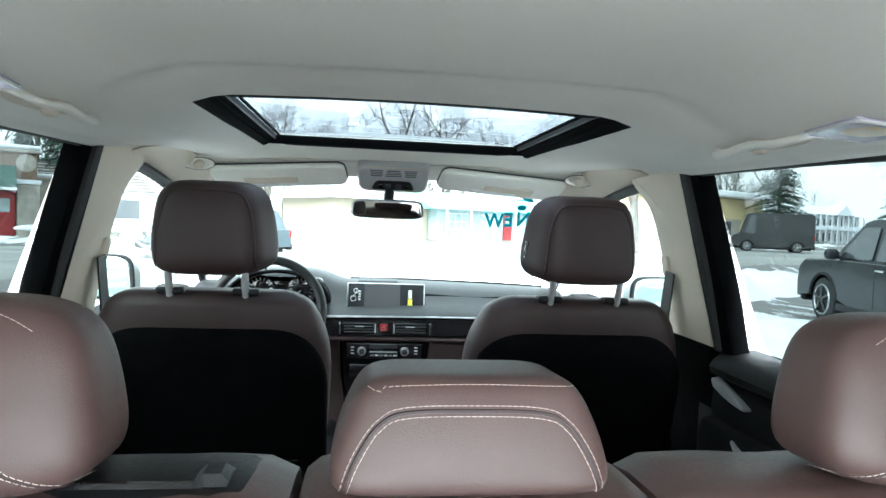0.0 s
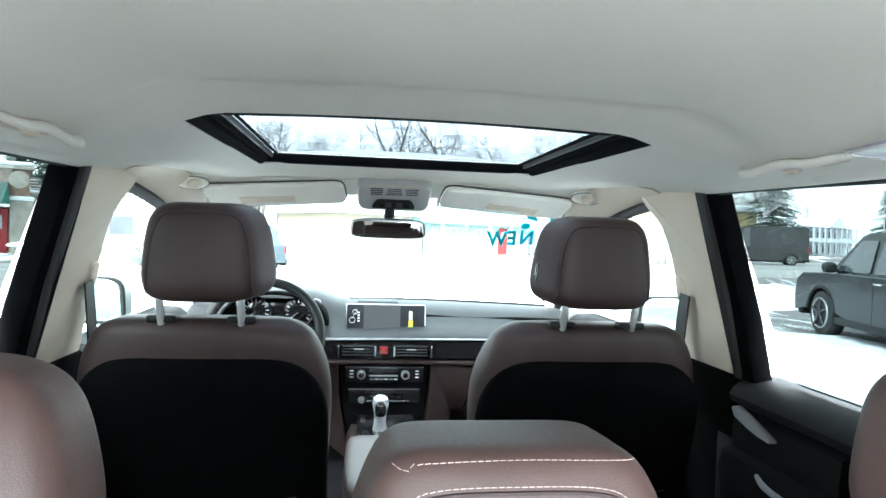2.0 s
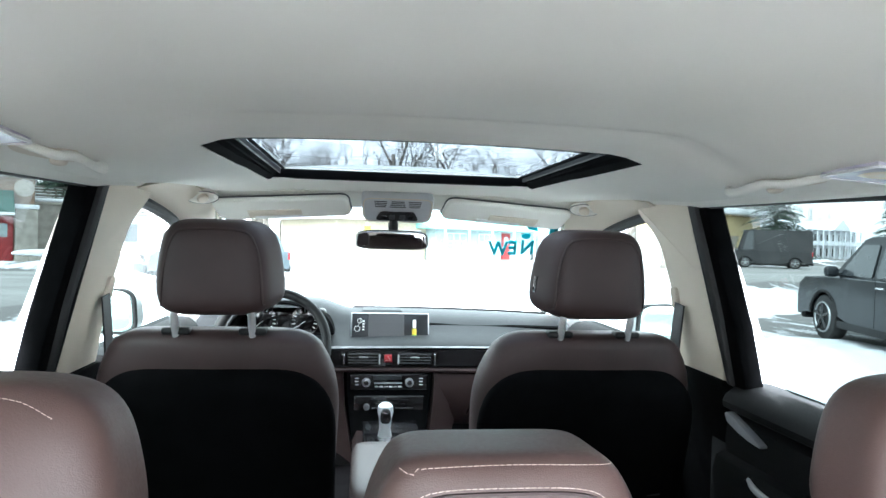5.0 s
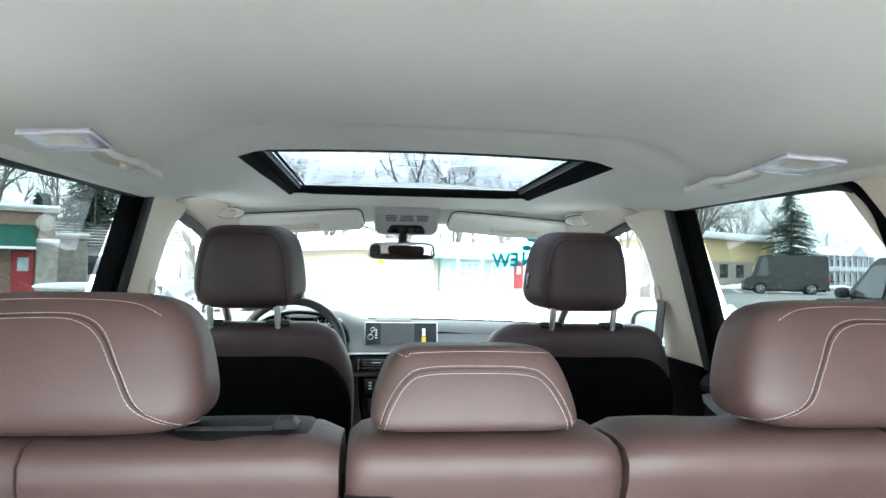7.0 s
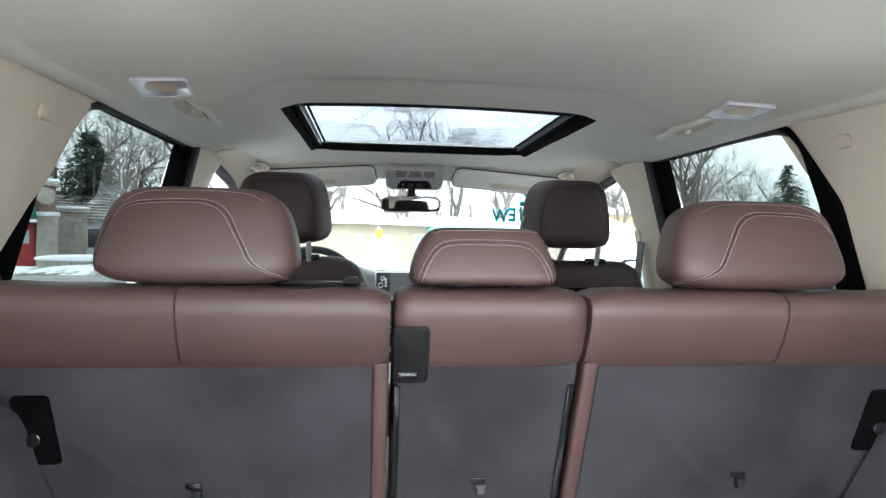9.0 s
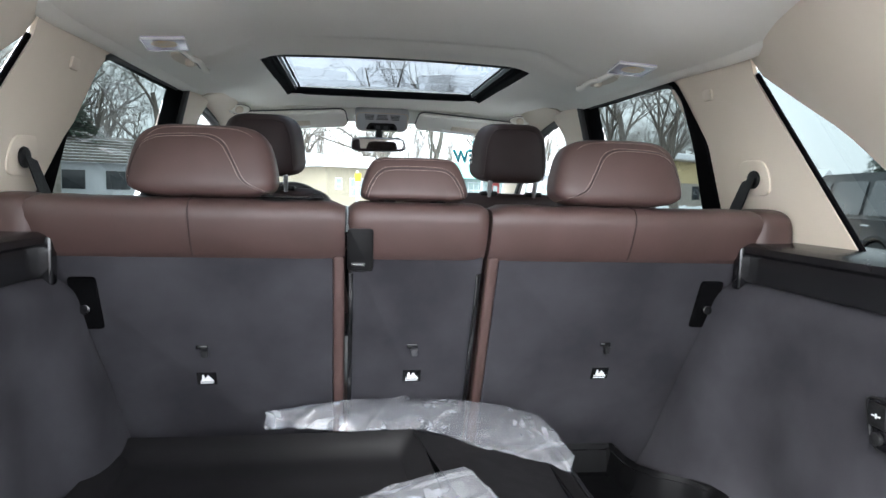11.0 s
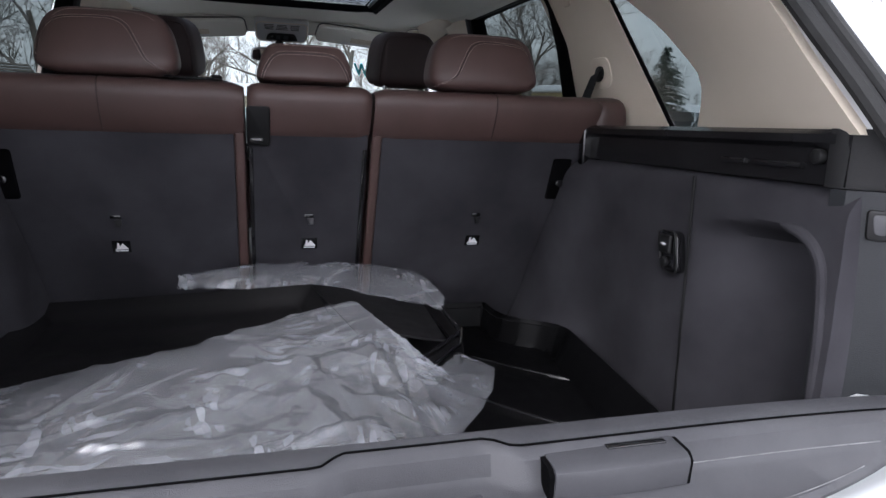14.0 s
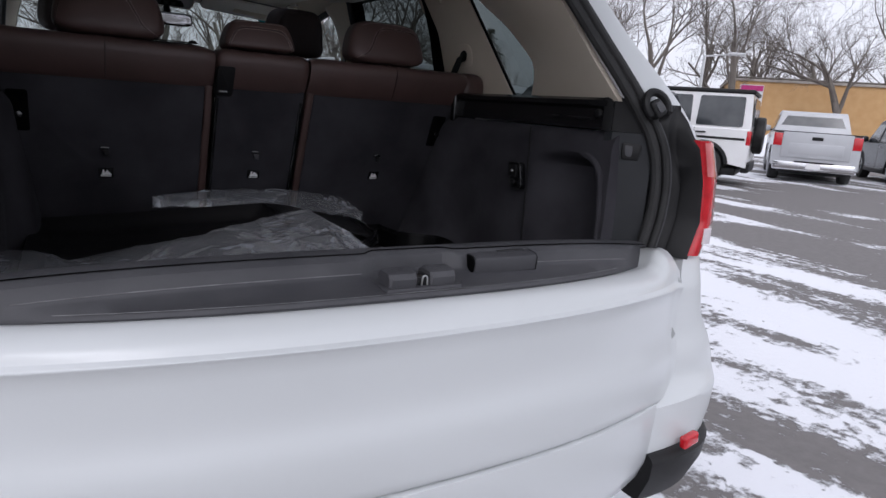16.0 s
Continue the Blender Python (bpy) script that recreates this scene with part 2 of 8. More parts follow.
def disc(r, h, n=32, bevel=0.0):
    bm = bmesh.new()
    bmesh.ops.create_cone(bm, cap_ends=True, segments=n, radius1=r, radius2=r, depth=h)
    if bevel:
        bmesh.ops.bevel(bm, geom=[e for e in bm.edges if e.calc_face_angle(0) > 1], offset=bevel, segments=2, affect="EDGES", profile=0.5)
    return bm


def cushion(w, d, h, e=3.5, taper=0.2, lean=0.0, belly=0.0, res=18, fore=0.0, flare=0.0):
    """A padded block with soft corners: w wide, d deep, h high, narrower at the top by taper, leaning by lean, its back bellied and narrowed by flare."""
    bm = bmesh.new()
    bmesh.ops.create_cube(bm, size=2)
    bmesh.ops.subdivide_edges(bm, edges=bm.edges[:], cuts=res, use_grid_fill=True)
    for v in bm.verts:
        p = v.co
        q = Vector([math.copysign(math.tan(abs(c) * math.pi / 4), c) for c in p])
        k = (abs(q.x) ** e + abs(q.y) ** e + abs(q.z) ** e) ** (-1 / e)
        v.co = shape_cushion(q * k, w, d, h, taper, lean, belly, fore, flare)
    return bm


def shape_cushion(q, w, d, h, taper, lean, belly, fore, flare=0.0):
    s = (q.z + 1) / 2
    x = q.x * w / 2 * (1 - taper * s * s) * (1 - flare * (1 - q.y) / 2)
    y = q.y * d / 2 * (1 - fore * s) + lean * s - belly * (1 - q.x * q.x) * (1 - q.z * q.z) * (q.y < 0)
    return Vector((x, y, q.z * h / 2))


def on_cushion(a, b, w, d, h, e, taper, lean, belly, fore, out=0.0008, flare=0.0):
    """The place on the back of a cushion at a across and b up, each -1 to 1."""
    k = max(0.0, 1 - abs(a) ** e - abs(b) ** e) ** (1 / e)
    p = shape_cushion(Vector((a, -k, b)), w, d, h, taper, lean, belly, fore, flare)
    return p + Vector((a * 0.3, -1, b * 0.3)).normalized() * out


def stitches(line, length=0.0034, gap=0.0011, r=0.00032):
    """A seam of short threads along a line."""
    pts = [Vector(p) for p in line]
    verts, faces = [], []
    run, nxt = 0.0, 0.0
    for a, b in zip(pts, pts[1:]):
        l = (b - a).length
        if l < 1e-6:
            continue
        d = (b - a) / l
        o1 = d.orthogonal().normalized() * r
        o2 = d.cross(o1).normalized() * r
        while nxt < run + l:
            s = a + d * (nxt - run)
            e = s + d * length
            k = len(verts)
            for c in (s, e):
                verts += [c + o1, c + o2, c - o1, c - o2]
            faces += [(k, k + 1, k + 5, k + 4), (k + 1, k + 2, k + 6, k + 5), (k + 2, k + 3, k + 7, k + 6), (k + 3, k, k + 4, k + 7), (k, k + 3, k + 2, k + 1), (k + 4, k + 5, k + 6, k + 7)]
            nxt += length + gap
        run += l
    bm = bmesh.new()
    me = mesh_of("tmp", verts, faces)
    bm.from_mesh(me)
    bpy.data.meshes.remove(me)
    return bm


# ---- the car's shell ----
def side_x(z, y=2.0):
    """Half width of the glass at a height; it leans in towards the roof."""
    return 0.726 + (1.547 - z) * 0.20 - 0.02 * max(0.0, 1.0 - y)


def on_side(sign, pts, inset=0.0):
    return [Vector((sign * (side_x(z) - inset), y, z)) for y, z in pts]


def soft_poly(pts, r=0.03, n=4):
    """Rounds the corners of a flat outline given as pairs; a third number sets a corner's own radius."""
    out, m = [], len(pts)
    for i in range(m):
        p = Vector(pts[i][:2])
        a, b = Vector(pts[i - 1][:2]), Vector(pts[(i + 1) % m][:2])
        rr = pts[i][2] if len(pts[i]) > 2 else r
        rr = min(rr, 0.45 * (a - p).length, 0.45 * (b - p).length)
        s, e = p + (a - p).normalized() * rr, p + (b - p).normalized() * rr
        for k in range(n + 1):
            t = k / n
            out.append(tuple((1 - t) ** 2 * s + 2 * t * (1 - t) * p + t * t * e))
    return out


ROOF_LINE = [(0.46, 1.56), (0.7, 1.588), (1.0, 1.608), (1.5, 1.624), (1.9, 1.627), (2.3, 1.632), (2.67, 1.627), (2.85, 1.618), (3.05, 1.602), (3.12, 1.58)]


def roof_w(y):
    """Half width of the headliner; it narrows towards the tail opening."""
    return float(np.interp(y, [0.46, 0.55, 0.7, 1.0, 1.3], [0.41, 0.45, 0.53, 0.63, 0.66]))


def roof_z(x, y):
    ys = [p[0] for p in ROOF_LINE]
    z = float(np.interp(y, ys, [p[1] for p in ROOF_LINE]))
    s = abs(x) / roof_w(y)
    k = max(0.0, min(1.0, (s - 0.50) / 0.27))
    z -= (0.028 * s ** 2 + 0.046 * k * k * (3 - 2 * k)) * float(np.interp(y, [0.5, 1.2, 2.2, 2.67, 3.0], [0.6, 1.0, 1.0, 0.55, 0.2]))
    # a pressed groove behind the sunroof, and a lip that drops towards its opening
    groove = math.exp(-((y - 1.70 - 0.10 * max(0.0, abs(x) - 0.40)) / 0.026) ** 2) * max(0.0, 1 - (abs(x) / 0.56) ** 6)
    off = math.hypot(max(abs(x) - 0.395, 0.0), max(1.885 - y, 0.0))
    lip = math.exp(-(off / 0.06) ** 2) * float(np.interp(y, [2.3, 2.68], [1.0, 0.0]))
    return z + 0.018 * groove - 0.001 * lip


# headliner with the opening for the sunroof
SR = (-0.395, 0.395, 1.885, 2.68)
xs = sorted(set([round(-0.66 + 1.32 * i / 44, 4) for i in range(45)] + [SR[0], SR[1]]))
ys = sorted(set([round(0.46 + 2.66 * i / 80, 4) for i in range(81)] + [SR[2], SR[3]]))
bm = bmesh.new()
top, low = {}, {}
for i, x in enumerate(xs):
    for j, y in enumerate(ys):
        px = x * roof_w(y) / 0.66
        low[i, j] = bm.verts.new((px, y, roof_z(px, y)))
        top[i, j] = bm.verts.new((px, y, roof_z(px, y) + 0.03))
solid = {(i, j): not (SR[0] - 1e-6 <= (xs[i] + xs[i + 1]) / 2 <= SR[1] and SR[2] <= (ys[j] + ys[j + 1]) / 2 <= SR[3]) for i in range(len(xs) - 1) for j in range(len(ys) - 1)}
for (i, j), s in solid.items():
    if not s:
        continue
    bm.faces.new((low[i, j], low[i, j + 1], low[i + 1, j + 1], low[i + 1, j]))
    bm.faces.new((top[i, j], top[i + 1, j], top[i + 1, j + 1], top[i, j + 1]))
    for (di, dj), (a, b) in {(-1, 0): ((0, 0), (0, 1)), (1, 0): ((1, 0), (1, 1)), (0, -1): ((0, 0), (1, 0)), (0, 1): ((0, 1), (1, 1))}.items():
        if not solid.get((i + di, j + dj), False):
            p, q = (i + a[0], j + a[1]), (i + b[0], j + b[1])
            bm.faces.new((low[p], low[q], top[q], top[p]))
bmesh.ops.delete(bm, geom=[v for v in bm.verts if not v.link_faces], context="VERTS")
ceiling = thing("ceiling", bm, HEADLINER, "pale beige fabric headliner round a sunroof opening", "ceiling", kind="structure", sharp=50)

# sunroof: black frame, side tracks and glass
sunroof = tagged(new("window_1"), "tinted glass sunroof in a black frame, closed", "sunroof", kind="structure")


def frame_bar(x0, x1, y0, y1, z0, z1, name="window_frame", mat=CLOTHBLACK):
    part(name, rbox(x0, x1, y0, y1, z0, z1, 0.006, 2), mat, sunroof)


zr = 1.624
frame_bar(-0.41, 0.41, 2.668, 2.71, zr - 0.002, zr + 0.024)
part("window_frame", loft([[Vector((x, y, roof_z(max(-0.33, min(0.33, x)), 1.885) + z)) for y, z in ((1.886, 0.013), (1.985, 0.013), (1.985, 0.030), (1.886, 0.030))] for x in np.linspace(-0.41, 0.41, 25).tolist()]), CLOTHBLACK, sunroof)
for s in (-1, 1):
    frame_bar(s * 0.375, s * 0.425, 1.90, 2.68, zr + 0.001, zr + 0.03)
    part("window_frame", loft([[Vector((s * x, y, roof_z(0.395, y) + z)) for x, z in ((0.3935, 0.001), (0.385, 0.003), (0.376, 0.012), (0.376, 0.030), (0.3935, 0.030))] for y in np.linspace(1.89, 2.675, 20).tolist()]), CLOTHBLACK, sunroof)
    for k in range(3):
        part("guide_rail", rbox(s * (0.340 + 0.013 * k), s * (0.346 + 0.013 * k), 1.93, 2.64, zr + 0.014 - 0.007 * k, zr + 0.022, 0.002, 1), BLACK if k == 1 else CLOTHBLACK, sunroof)
bm = bmesh.new()
bm.faces.new([bm.verts.new(p) for p in ((-0.38, 1.89, 1.652), (0.38, 1.89, 1.652), (0.38, 2.69, 1.652), (-0.38, 2.69, 1.652))])
part("pane", bm, SUNGLASS, sunroof)

# glass all round
def pane(name, sign, outline, mat, label, inset=-0.01):
    pts = on_side(sign, soft_poly(outline, 0.04), inset)
    bm = bmesh.new()
    bm.faces.new([bm.verts.new(p) for p in pts])
    w = thing(name, bm, mat, label, "window", kind="structure", smooth=False)
    w.visible_shadow = mat is TINTED
    return w


REAR_DOOR = [(2.225, 1.60), (1.62, 1.60), (1.555, 1.55), (1.40, 1.14), (2.075, 1.14)]
QUARTER = [(1.30, 1.53, 0.01), (1.18, 1.53), (0.98, 1.42), (0.85, 1.28), (0.86, 1.14), (1.02, 1.14)]
FRONT_DOOR = [(2.40, 1.535), (2.62, 1.535), (2.95, 1.45), (3.35, 1.20), (3.35, 1.10), (2.52, 1.10)]
n = 2
for sign in (1, -1):
    for outline, mat, text in ((REAR_DOOR, TINTED, "tinted rear door window"), (QUARTER, TINTED, "tinted rear quarter window"), (FRONT_DOOR, CLEAR, "clear front door window")):
        pane(f"window_{n}", sign, outline, mat, text + ", closed")
        n += 1


def screen_point(x, s):
    """On the windscreen: x across, s from the top (0) to the base (1)."""
    return Vector((x * (1 + 0.12 * s), 3.08 + 0.83 * s - 0.10 * (x / 0.75) ** 2, 1.575 - 0.44 * s - 0.02 * (1 - s) * (x / 0.7) ** 2))


bm = loft([[screen_point(-0.66 + 1.32 * i / 20, s / 6) for i in range(21)] for s in range(7)], closed=False)
windscreen = thing("window_8", bm, CLEAR, "clear curved windscreen with cyan sales lettering", "windscreen", kind="structure")
windscreen.visible_shadow = False


rings = []
for x in np.linspace(-0.70, 0.70, 31).tolist():
    bow, sag = -0.10 * (x / 0.75) ** 2, -0.02 * (x / 0.7) ** 2
    rings.append([Vector((x, y + bow, z + sag)) for y, z in ((2.98, 1.606), (3.04, 1.585), (3.085, 1.562), (3.105, 1.562), (3.12, 1.60), (3.10, 1.66), (2.98, 1.66))])
thing("trim_header", loft(rings), HEADLINER, "pale header trim above the windscreen", "trim", kind="structure")


def letters(text, size, extrude=0.0008):
    """Built-in font text as a mesh, in its own plane."""
    cu = bpy.data.curves.new("letters", "FONT")
    cu.body, cu.size, cu.extrude, cu.align_x, cu.align_y = text, size, extrude, "CENTER", "CENTER"
    cu.offset = 0.028 * size
    ob = bpy.data.objects.new("letters", cu)
    me = bpy.data.meshes.new_from_object(ob)
    bpy.data.objects.remove(ob)
    bpy.data.curves.remove(cu)
    bm = bmesh.new()
    bm.from_mesh(me)
    bpy.data.meshes.remove(me)
    return bm


# ---- side trims, mirrored ----
def open_edge(z):
    """Inner edge of the tail opening on the car's own right side."""
    zs = [0.78, 1.0, 1.149, 1.25, 1.335, 1.45, 1.56, 1.60]
    return Vector((float(np.interp(z, zs, [0.735, 0.725, 0.663, 0.60, 0.553, 0.49, 0.42, 0.39])), float(np.interp(z, zs, [0.335, 0.34, 0.408, 0.453, 0.49, 0.54, 0.585, 0.60])), z))


def side_trim(sign, outline, mat, inset, thick, name, parent, label="", r=0.008, soft=0.03):
    pts = on_side(sign, soft_poly(outline, soft), inset)
    return part(name, prism(pts, (sign * thick, 0, 0), r), mat, parent, label)


for sign, side in ((1, "right"), (-1, "left")):
    wall = tagged(new(f"wall_{side}"), "car side with beige pillar trims and black door panels", "side wall", kind="structure")
    # beige B pillar trim, upper, above the black lower part
    side_trim(sign, [(2.24, 1.582), (2.56, 1.582), (2.53, 1.535, 0.02), (2.43, 1.467, 0.06), (2.41, 1.357), (2.40, 1.30), (2.42, 1.12), (2.20, 1.12), (2.19, 1.27), (2.21, 1.41)], BEIGE, 0.055, 0.05, "pillar_trim", wall, r=0.012)
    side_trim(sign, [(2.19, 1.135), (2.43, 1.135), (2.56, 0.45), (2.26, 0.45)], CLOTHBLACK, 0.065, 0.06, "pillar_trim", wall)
    # belt height adjuster and front belt
    side_trim(sign, [(2.355, 1.345), (2.392, 1.345), (2.395, 1.285), (2.36, 1.285)], BEIGE, 0.064, 0.03, "belt_guide", wall, r=0.006, soft=0.015)
    part("seat_belt", prism([Vector((sign * 0.710, 2.315, 1.300)), Vector((sign * 0.712, 2.365, 1.305)), Vector((sign * 0.70, 2.40, 1.0)), Vector((sign * 0.70, 2.345, 1.0))], (sign * -0.004, 0, 0)), BLACK, wall)
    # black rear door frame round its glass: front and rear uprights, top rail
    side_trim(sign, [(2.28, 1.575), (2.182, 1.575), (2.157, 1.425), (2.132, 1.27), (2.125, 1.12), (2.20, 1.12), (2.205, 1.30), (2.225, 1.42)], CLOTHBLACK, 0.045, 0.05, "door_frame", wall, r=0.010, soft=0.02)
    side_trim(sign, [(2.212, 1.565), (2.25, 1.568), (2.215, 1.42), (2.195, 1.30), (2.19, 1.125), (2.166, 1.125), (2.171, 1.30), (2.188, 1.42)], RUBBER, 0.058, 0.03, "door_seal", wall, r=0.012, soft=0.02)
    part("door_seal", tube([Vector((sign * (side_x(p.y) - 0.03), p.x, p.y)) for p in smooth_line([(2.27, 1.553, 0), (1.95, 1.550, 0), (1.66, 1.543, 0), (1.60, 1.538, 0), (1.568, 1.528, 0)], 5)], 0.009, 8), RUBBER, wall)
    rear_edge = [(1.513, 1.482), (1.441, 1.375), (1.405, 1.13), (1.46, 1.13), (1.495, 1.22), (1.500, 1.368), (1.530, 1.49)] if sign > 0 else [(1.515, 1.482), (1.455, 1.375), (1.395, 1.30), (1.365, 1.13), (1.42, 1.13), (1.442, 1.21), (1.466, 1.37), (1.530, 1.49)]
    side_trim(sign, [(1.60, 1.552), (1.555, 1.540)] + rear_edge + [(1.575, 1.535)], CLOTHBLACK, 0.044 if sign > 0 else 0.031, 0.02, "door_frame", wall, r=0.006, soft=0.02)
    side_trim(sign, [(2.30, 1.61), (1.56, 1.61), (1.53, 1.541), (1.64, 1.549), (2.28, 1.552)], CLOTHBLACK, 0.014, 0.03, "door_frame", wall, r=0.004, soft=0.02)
    # beige C pillar between rear door and quarter glass
    front_edge = [(1.40, 1.145), (1.48, 1.37)] if sign > 0 else [(1.30, 1.145), (1.432, 1.338, 0.004), (1.466, 1.372, 0.004), (1.535, 1.492), (1.60, 1.556, 0.01)]
    side_trim(sign, [(1.64, 1.60), (1.25, 1.60), (1.235, 1.50, 0.01), (0.985, 1.145, 0.01)] + front_edge, BEIGE, 0.035, 0.010, "pillar_trim", wall, r=0.0, soft=0.03)
    side_trim(sign, [(1.325, 1.330), (1.222, 1.328), (1.214, 1.254), (1.32, 1.250)], BEIGE, 0.039, 0.02, "belt_guide", wall, r=0.003, soft=0.032)
    part("belt_slot", moved(disc(0.020, 0.008, 20, 0.003), Matrix.Translation((sign * (side_x(1.29) - 0.045), 1.262, 1.287)) @ pose(0, 0, 0, 0, 90)), BLACK, wall)
    part("seat_belt", prism([Vector((sign * 0.728, 1.248, 1.292)), Vector((sign * 0.724, 1.285, 1.282)), Vector((sign * 0.696, 1.318, 1.17)), Vector((sign * 0.700, 1.276, 1.17))], (sign * -0.003, 0, 0)), BLACK, wall)
    side_trim(sign, [(1.435, 1.500), (1.395, 1.500), (1.395, 1.474), (1.435, 1.474)], BEIGE, 0.040, 0.02, "trim_cap", wall, r=0.003, soft=0.008)
    # beige D pillar behind the quarter glass, up to the tail opening
    rings = []
    for z in np.linspace(1.15, 1.585, 16):
        yw = float(np.interp(z, [1.15, 1.205, 1.252, 1.275, 1.313, 1.369, 1.43, 1.50, 1.585], [0.905, 0.884, 0.878, 0.895, 0.939, 1.005, 1.106, 1.215, 1.28]))
        A_ = Vector((side_x(z) - 0.03, yw, z))
        E_ = open_edge(z)
        C_ = Vector((E_.x * 0.62 + A_.x * 0.38, (E_.y + A_.y) / 2, z))
        arc = [A_ * (1 - k / 13) ** 2 + C_ * (2 * k / 13 * (1 - k / 13)) + E_ * (k / 13) ** 2 for k in range(14)]
        back = [p + Vector((0.02, 0.0, 0)) for p in reversed(arc)]
        rings.append([Vector((sign * p.x, p.y, p.z)) for p in arc + back])
    part("pillar_trim", loft(rings), BEIGE, wall)
    part("window_seal", tube([Vector((sign * (side_x(z) - 0.028), y, z)) for y, z in ((1.232, 1.505), (0.985, 1.15))], 0.0055, 6), CLOTHBLACK, wall)
    # roof side rail between headliner and glass
    rail = [[Vector((sign * (a + roof_w(y) - 0.66), y, roof_z(roof_w(y), y) + b)) for a, b in ((0.640, 0.006), (0.660, -0.006), (0.682, -0.010), (0.705, -0.002), (0.745, 0.06), (0.640, 0.06))] for y in np.linspace(0.56, 2.5, 40)]
    part("roof_rail_trim", loft(rail), HEADLINER, wall)
    # beige A pillar trim between the door arch and the windscreen, with the black door seal along the arch
    arch = smooth_line([(0.69, 2.42, 1.552), (0.69, 2.558, 1.545), (0.69, 2.684, 1.53), (0.69, 2.784, 1.514), (0.695, 2.88, 1.495), (0.71, 3.05, 1.44), (0.735, 3.30, 1.31), (0.76, 3.60, 1.13)], 4)
    inner = smooth_line([(0.60, 2.42, roof_z(0.60, 2.42)), (0.60, 2.558, roof_z(0.60, 2.558)), (0.60, 2.684, roof_z(0.60, 2.684)), (0.60, 2.80, 1.580), (0.595, 2.93, 1.572), (0.612, 3.05, 1.548), (0.675, 3.34, 1.395), (0.735, 3.70, 1.18)], 4)
    strip_ = []
    for a, b in zip(arch, inner):
        m_ = a.lerp(b, 0.5) + Vector((-0.004, -0.012, 0.004))
        strip_.append([Vector((sign * p.x, p.y, p.z)) for p in (a, a.lerp(m_, 0.5), m_, m_.lerp(b, 0.5), b, b + Vector((0.02, 0.02, 0.03)), a + Vector((0.05, 0.02, 0.03)))])
    part("pillar_trim", loft(strip_), BEIGE, wall)
    part("door_seal", tube([Vector((sign * (p.x + 0.012), p.y, p.z - 0.012)) for p in arch], 0.017, 8), RUBBER, wall)

# ---- doors, lower ----
for k, (sign, side) in enumerate(((1, "right"), (-1, "left"))):
    for j, (y0, y1) in enumerate(((1.30, 2.285), (2.50, 3.45))):
        d = tagged(new(f"door_{1 + 2 * k + j}"), "black and brown door panel with silver pull handle, shut", "door", kind="structure")
        x = 0.775
        ye = y1 - 0.10
        part("panel", prism([Vector((sign * x, y0, 0.42)), Vector((sign * x, y1, 0.42)), Vector((sign * x, y1, 1.08)), Vector((sign * x, y0, 1.12))], (sign * 0.06, 0, 0), 0.01), DOORSKIN, d)
        # padded upper ledge, its end rounded off
        ring = lambda y, k: [Vector((sign * (0.85 + (a - 0.85) * k), y, 1.085 + (b - 1.085) * k)) for a, b in ((0.752, 1.072), (0.737, 1.080), (0.735, 1.094), (0.745, 1.110), (0.768, 1.127), (0.80, 1.134), (0.85, 1.134), (0.85, 1.06))]
        part("upper_ledge", loft([ring(y, k) for y, k in [(y, 1.0) for y in np.linspace(y0 + 0.01, ye - 0.02, 8)] + [(ye - 0.008, 0.96), (ye, 0.80)]]), DOORSKIN, d)
        part("pull_pocket", loft([[Vector((sign * a, y, b)) for a, b in ((0.775, 0.955), (0.756, 0.965), (0.752, 1.0), (0.757, 1.05), (0.775, 1.06))] for y in np.linspace(ye - 0.34, ye - 0.005, 6)]), DOORSKIN, d)
        # armrest below it, rising forwards
        arm = [Vector((sign * a, 0, b)) for a, b in ((0.78, 0.80), (0.735, 0.83), (0.725, 0.93), (0.733, 0.962), (0.752, 0.970), (0.78, 0.970))]
        part("armrest", loft([[p + Vector((0, y, 0.03 * max(0.0, ye - 0.1 - y))) for p in arm] for y in np.linspace(y0 + 0.08, ye, 10)]), DOORSKIN, d)
        part("silver_trim", loft([[Vector((sign * (0.736 + a), y, z0 + b * h)) for a, b in ((0.010, 1.0), (0.002, 0.7), (0.0, -0.7), (0.008, -1.0), (0.02, -0.8), (0.02, 0.8))] for y, z0, h in ((ye - 0.026, 1.066, 0.003), (ye - 0.036, 1.059, 0.014), (ye - 0.08, 1.046, 0.014), (ye - 0.12, 1.036, 0.010), (ye - 0.16, 1.028, 0.003))]), PALESILVER, d, "satin silver trim")
        part("inner_handle", tube(smooth_line([(sign * 0.735, ye - 0.13, 0.950), (sign * 0.724, ye - 0.17, 0.940), (sign * 0.722, ye - 0.24, 0.936), (sign * 0.730, ye - 0.28, 0.938)], 5), [0.004] + [0.007] * 14 + [0.004], 8), PALESILVER, d, "satin opener lever")
        part("panel_crease", tube(smooth_line([(sign * 0.7745, ye + 0.02, 0.955), (sign * 0.7735, ye - 0.12, 0.93), (sign * 0.7735, ye - 0.35, 0.90), (sign * 0.7735, y0 + 0.1, 0.89)], 6), 0.004, 6), DASH, d)
        part("speaker_grille", moved(disc(0.08, 0.012, 28, 0.004), Matrix.Translation((sign * 0.77, y1 - 0.35, 0.62)) @ pose(0, 0, 0, 0, 90)), CLOTHBLACK, d)

floor = thing("floor", rbox(-0.80, 0.80, 1.25, 3.7, 0.38, 0.42, 0.005), CARPET, "dark grey carpet on the cabin floor", "floor", kind="structure")

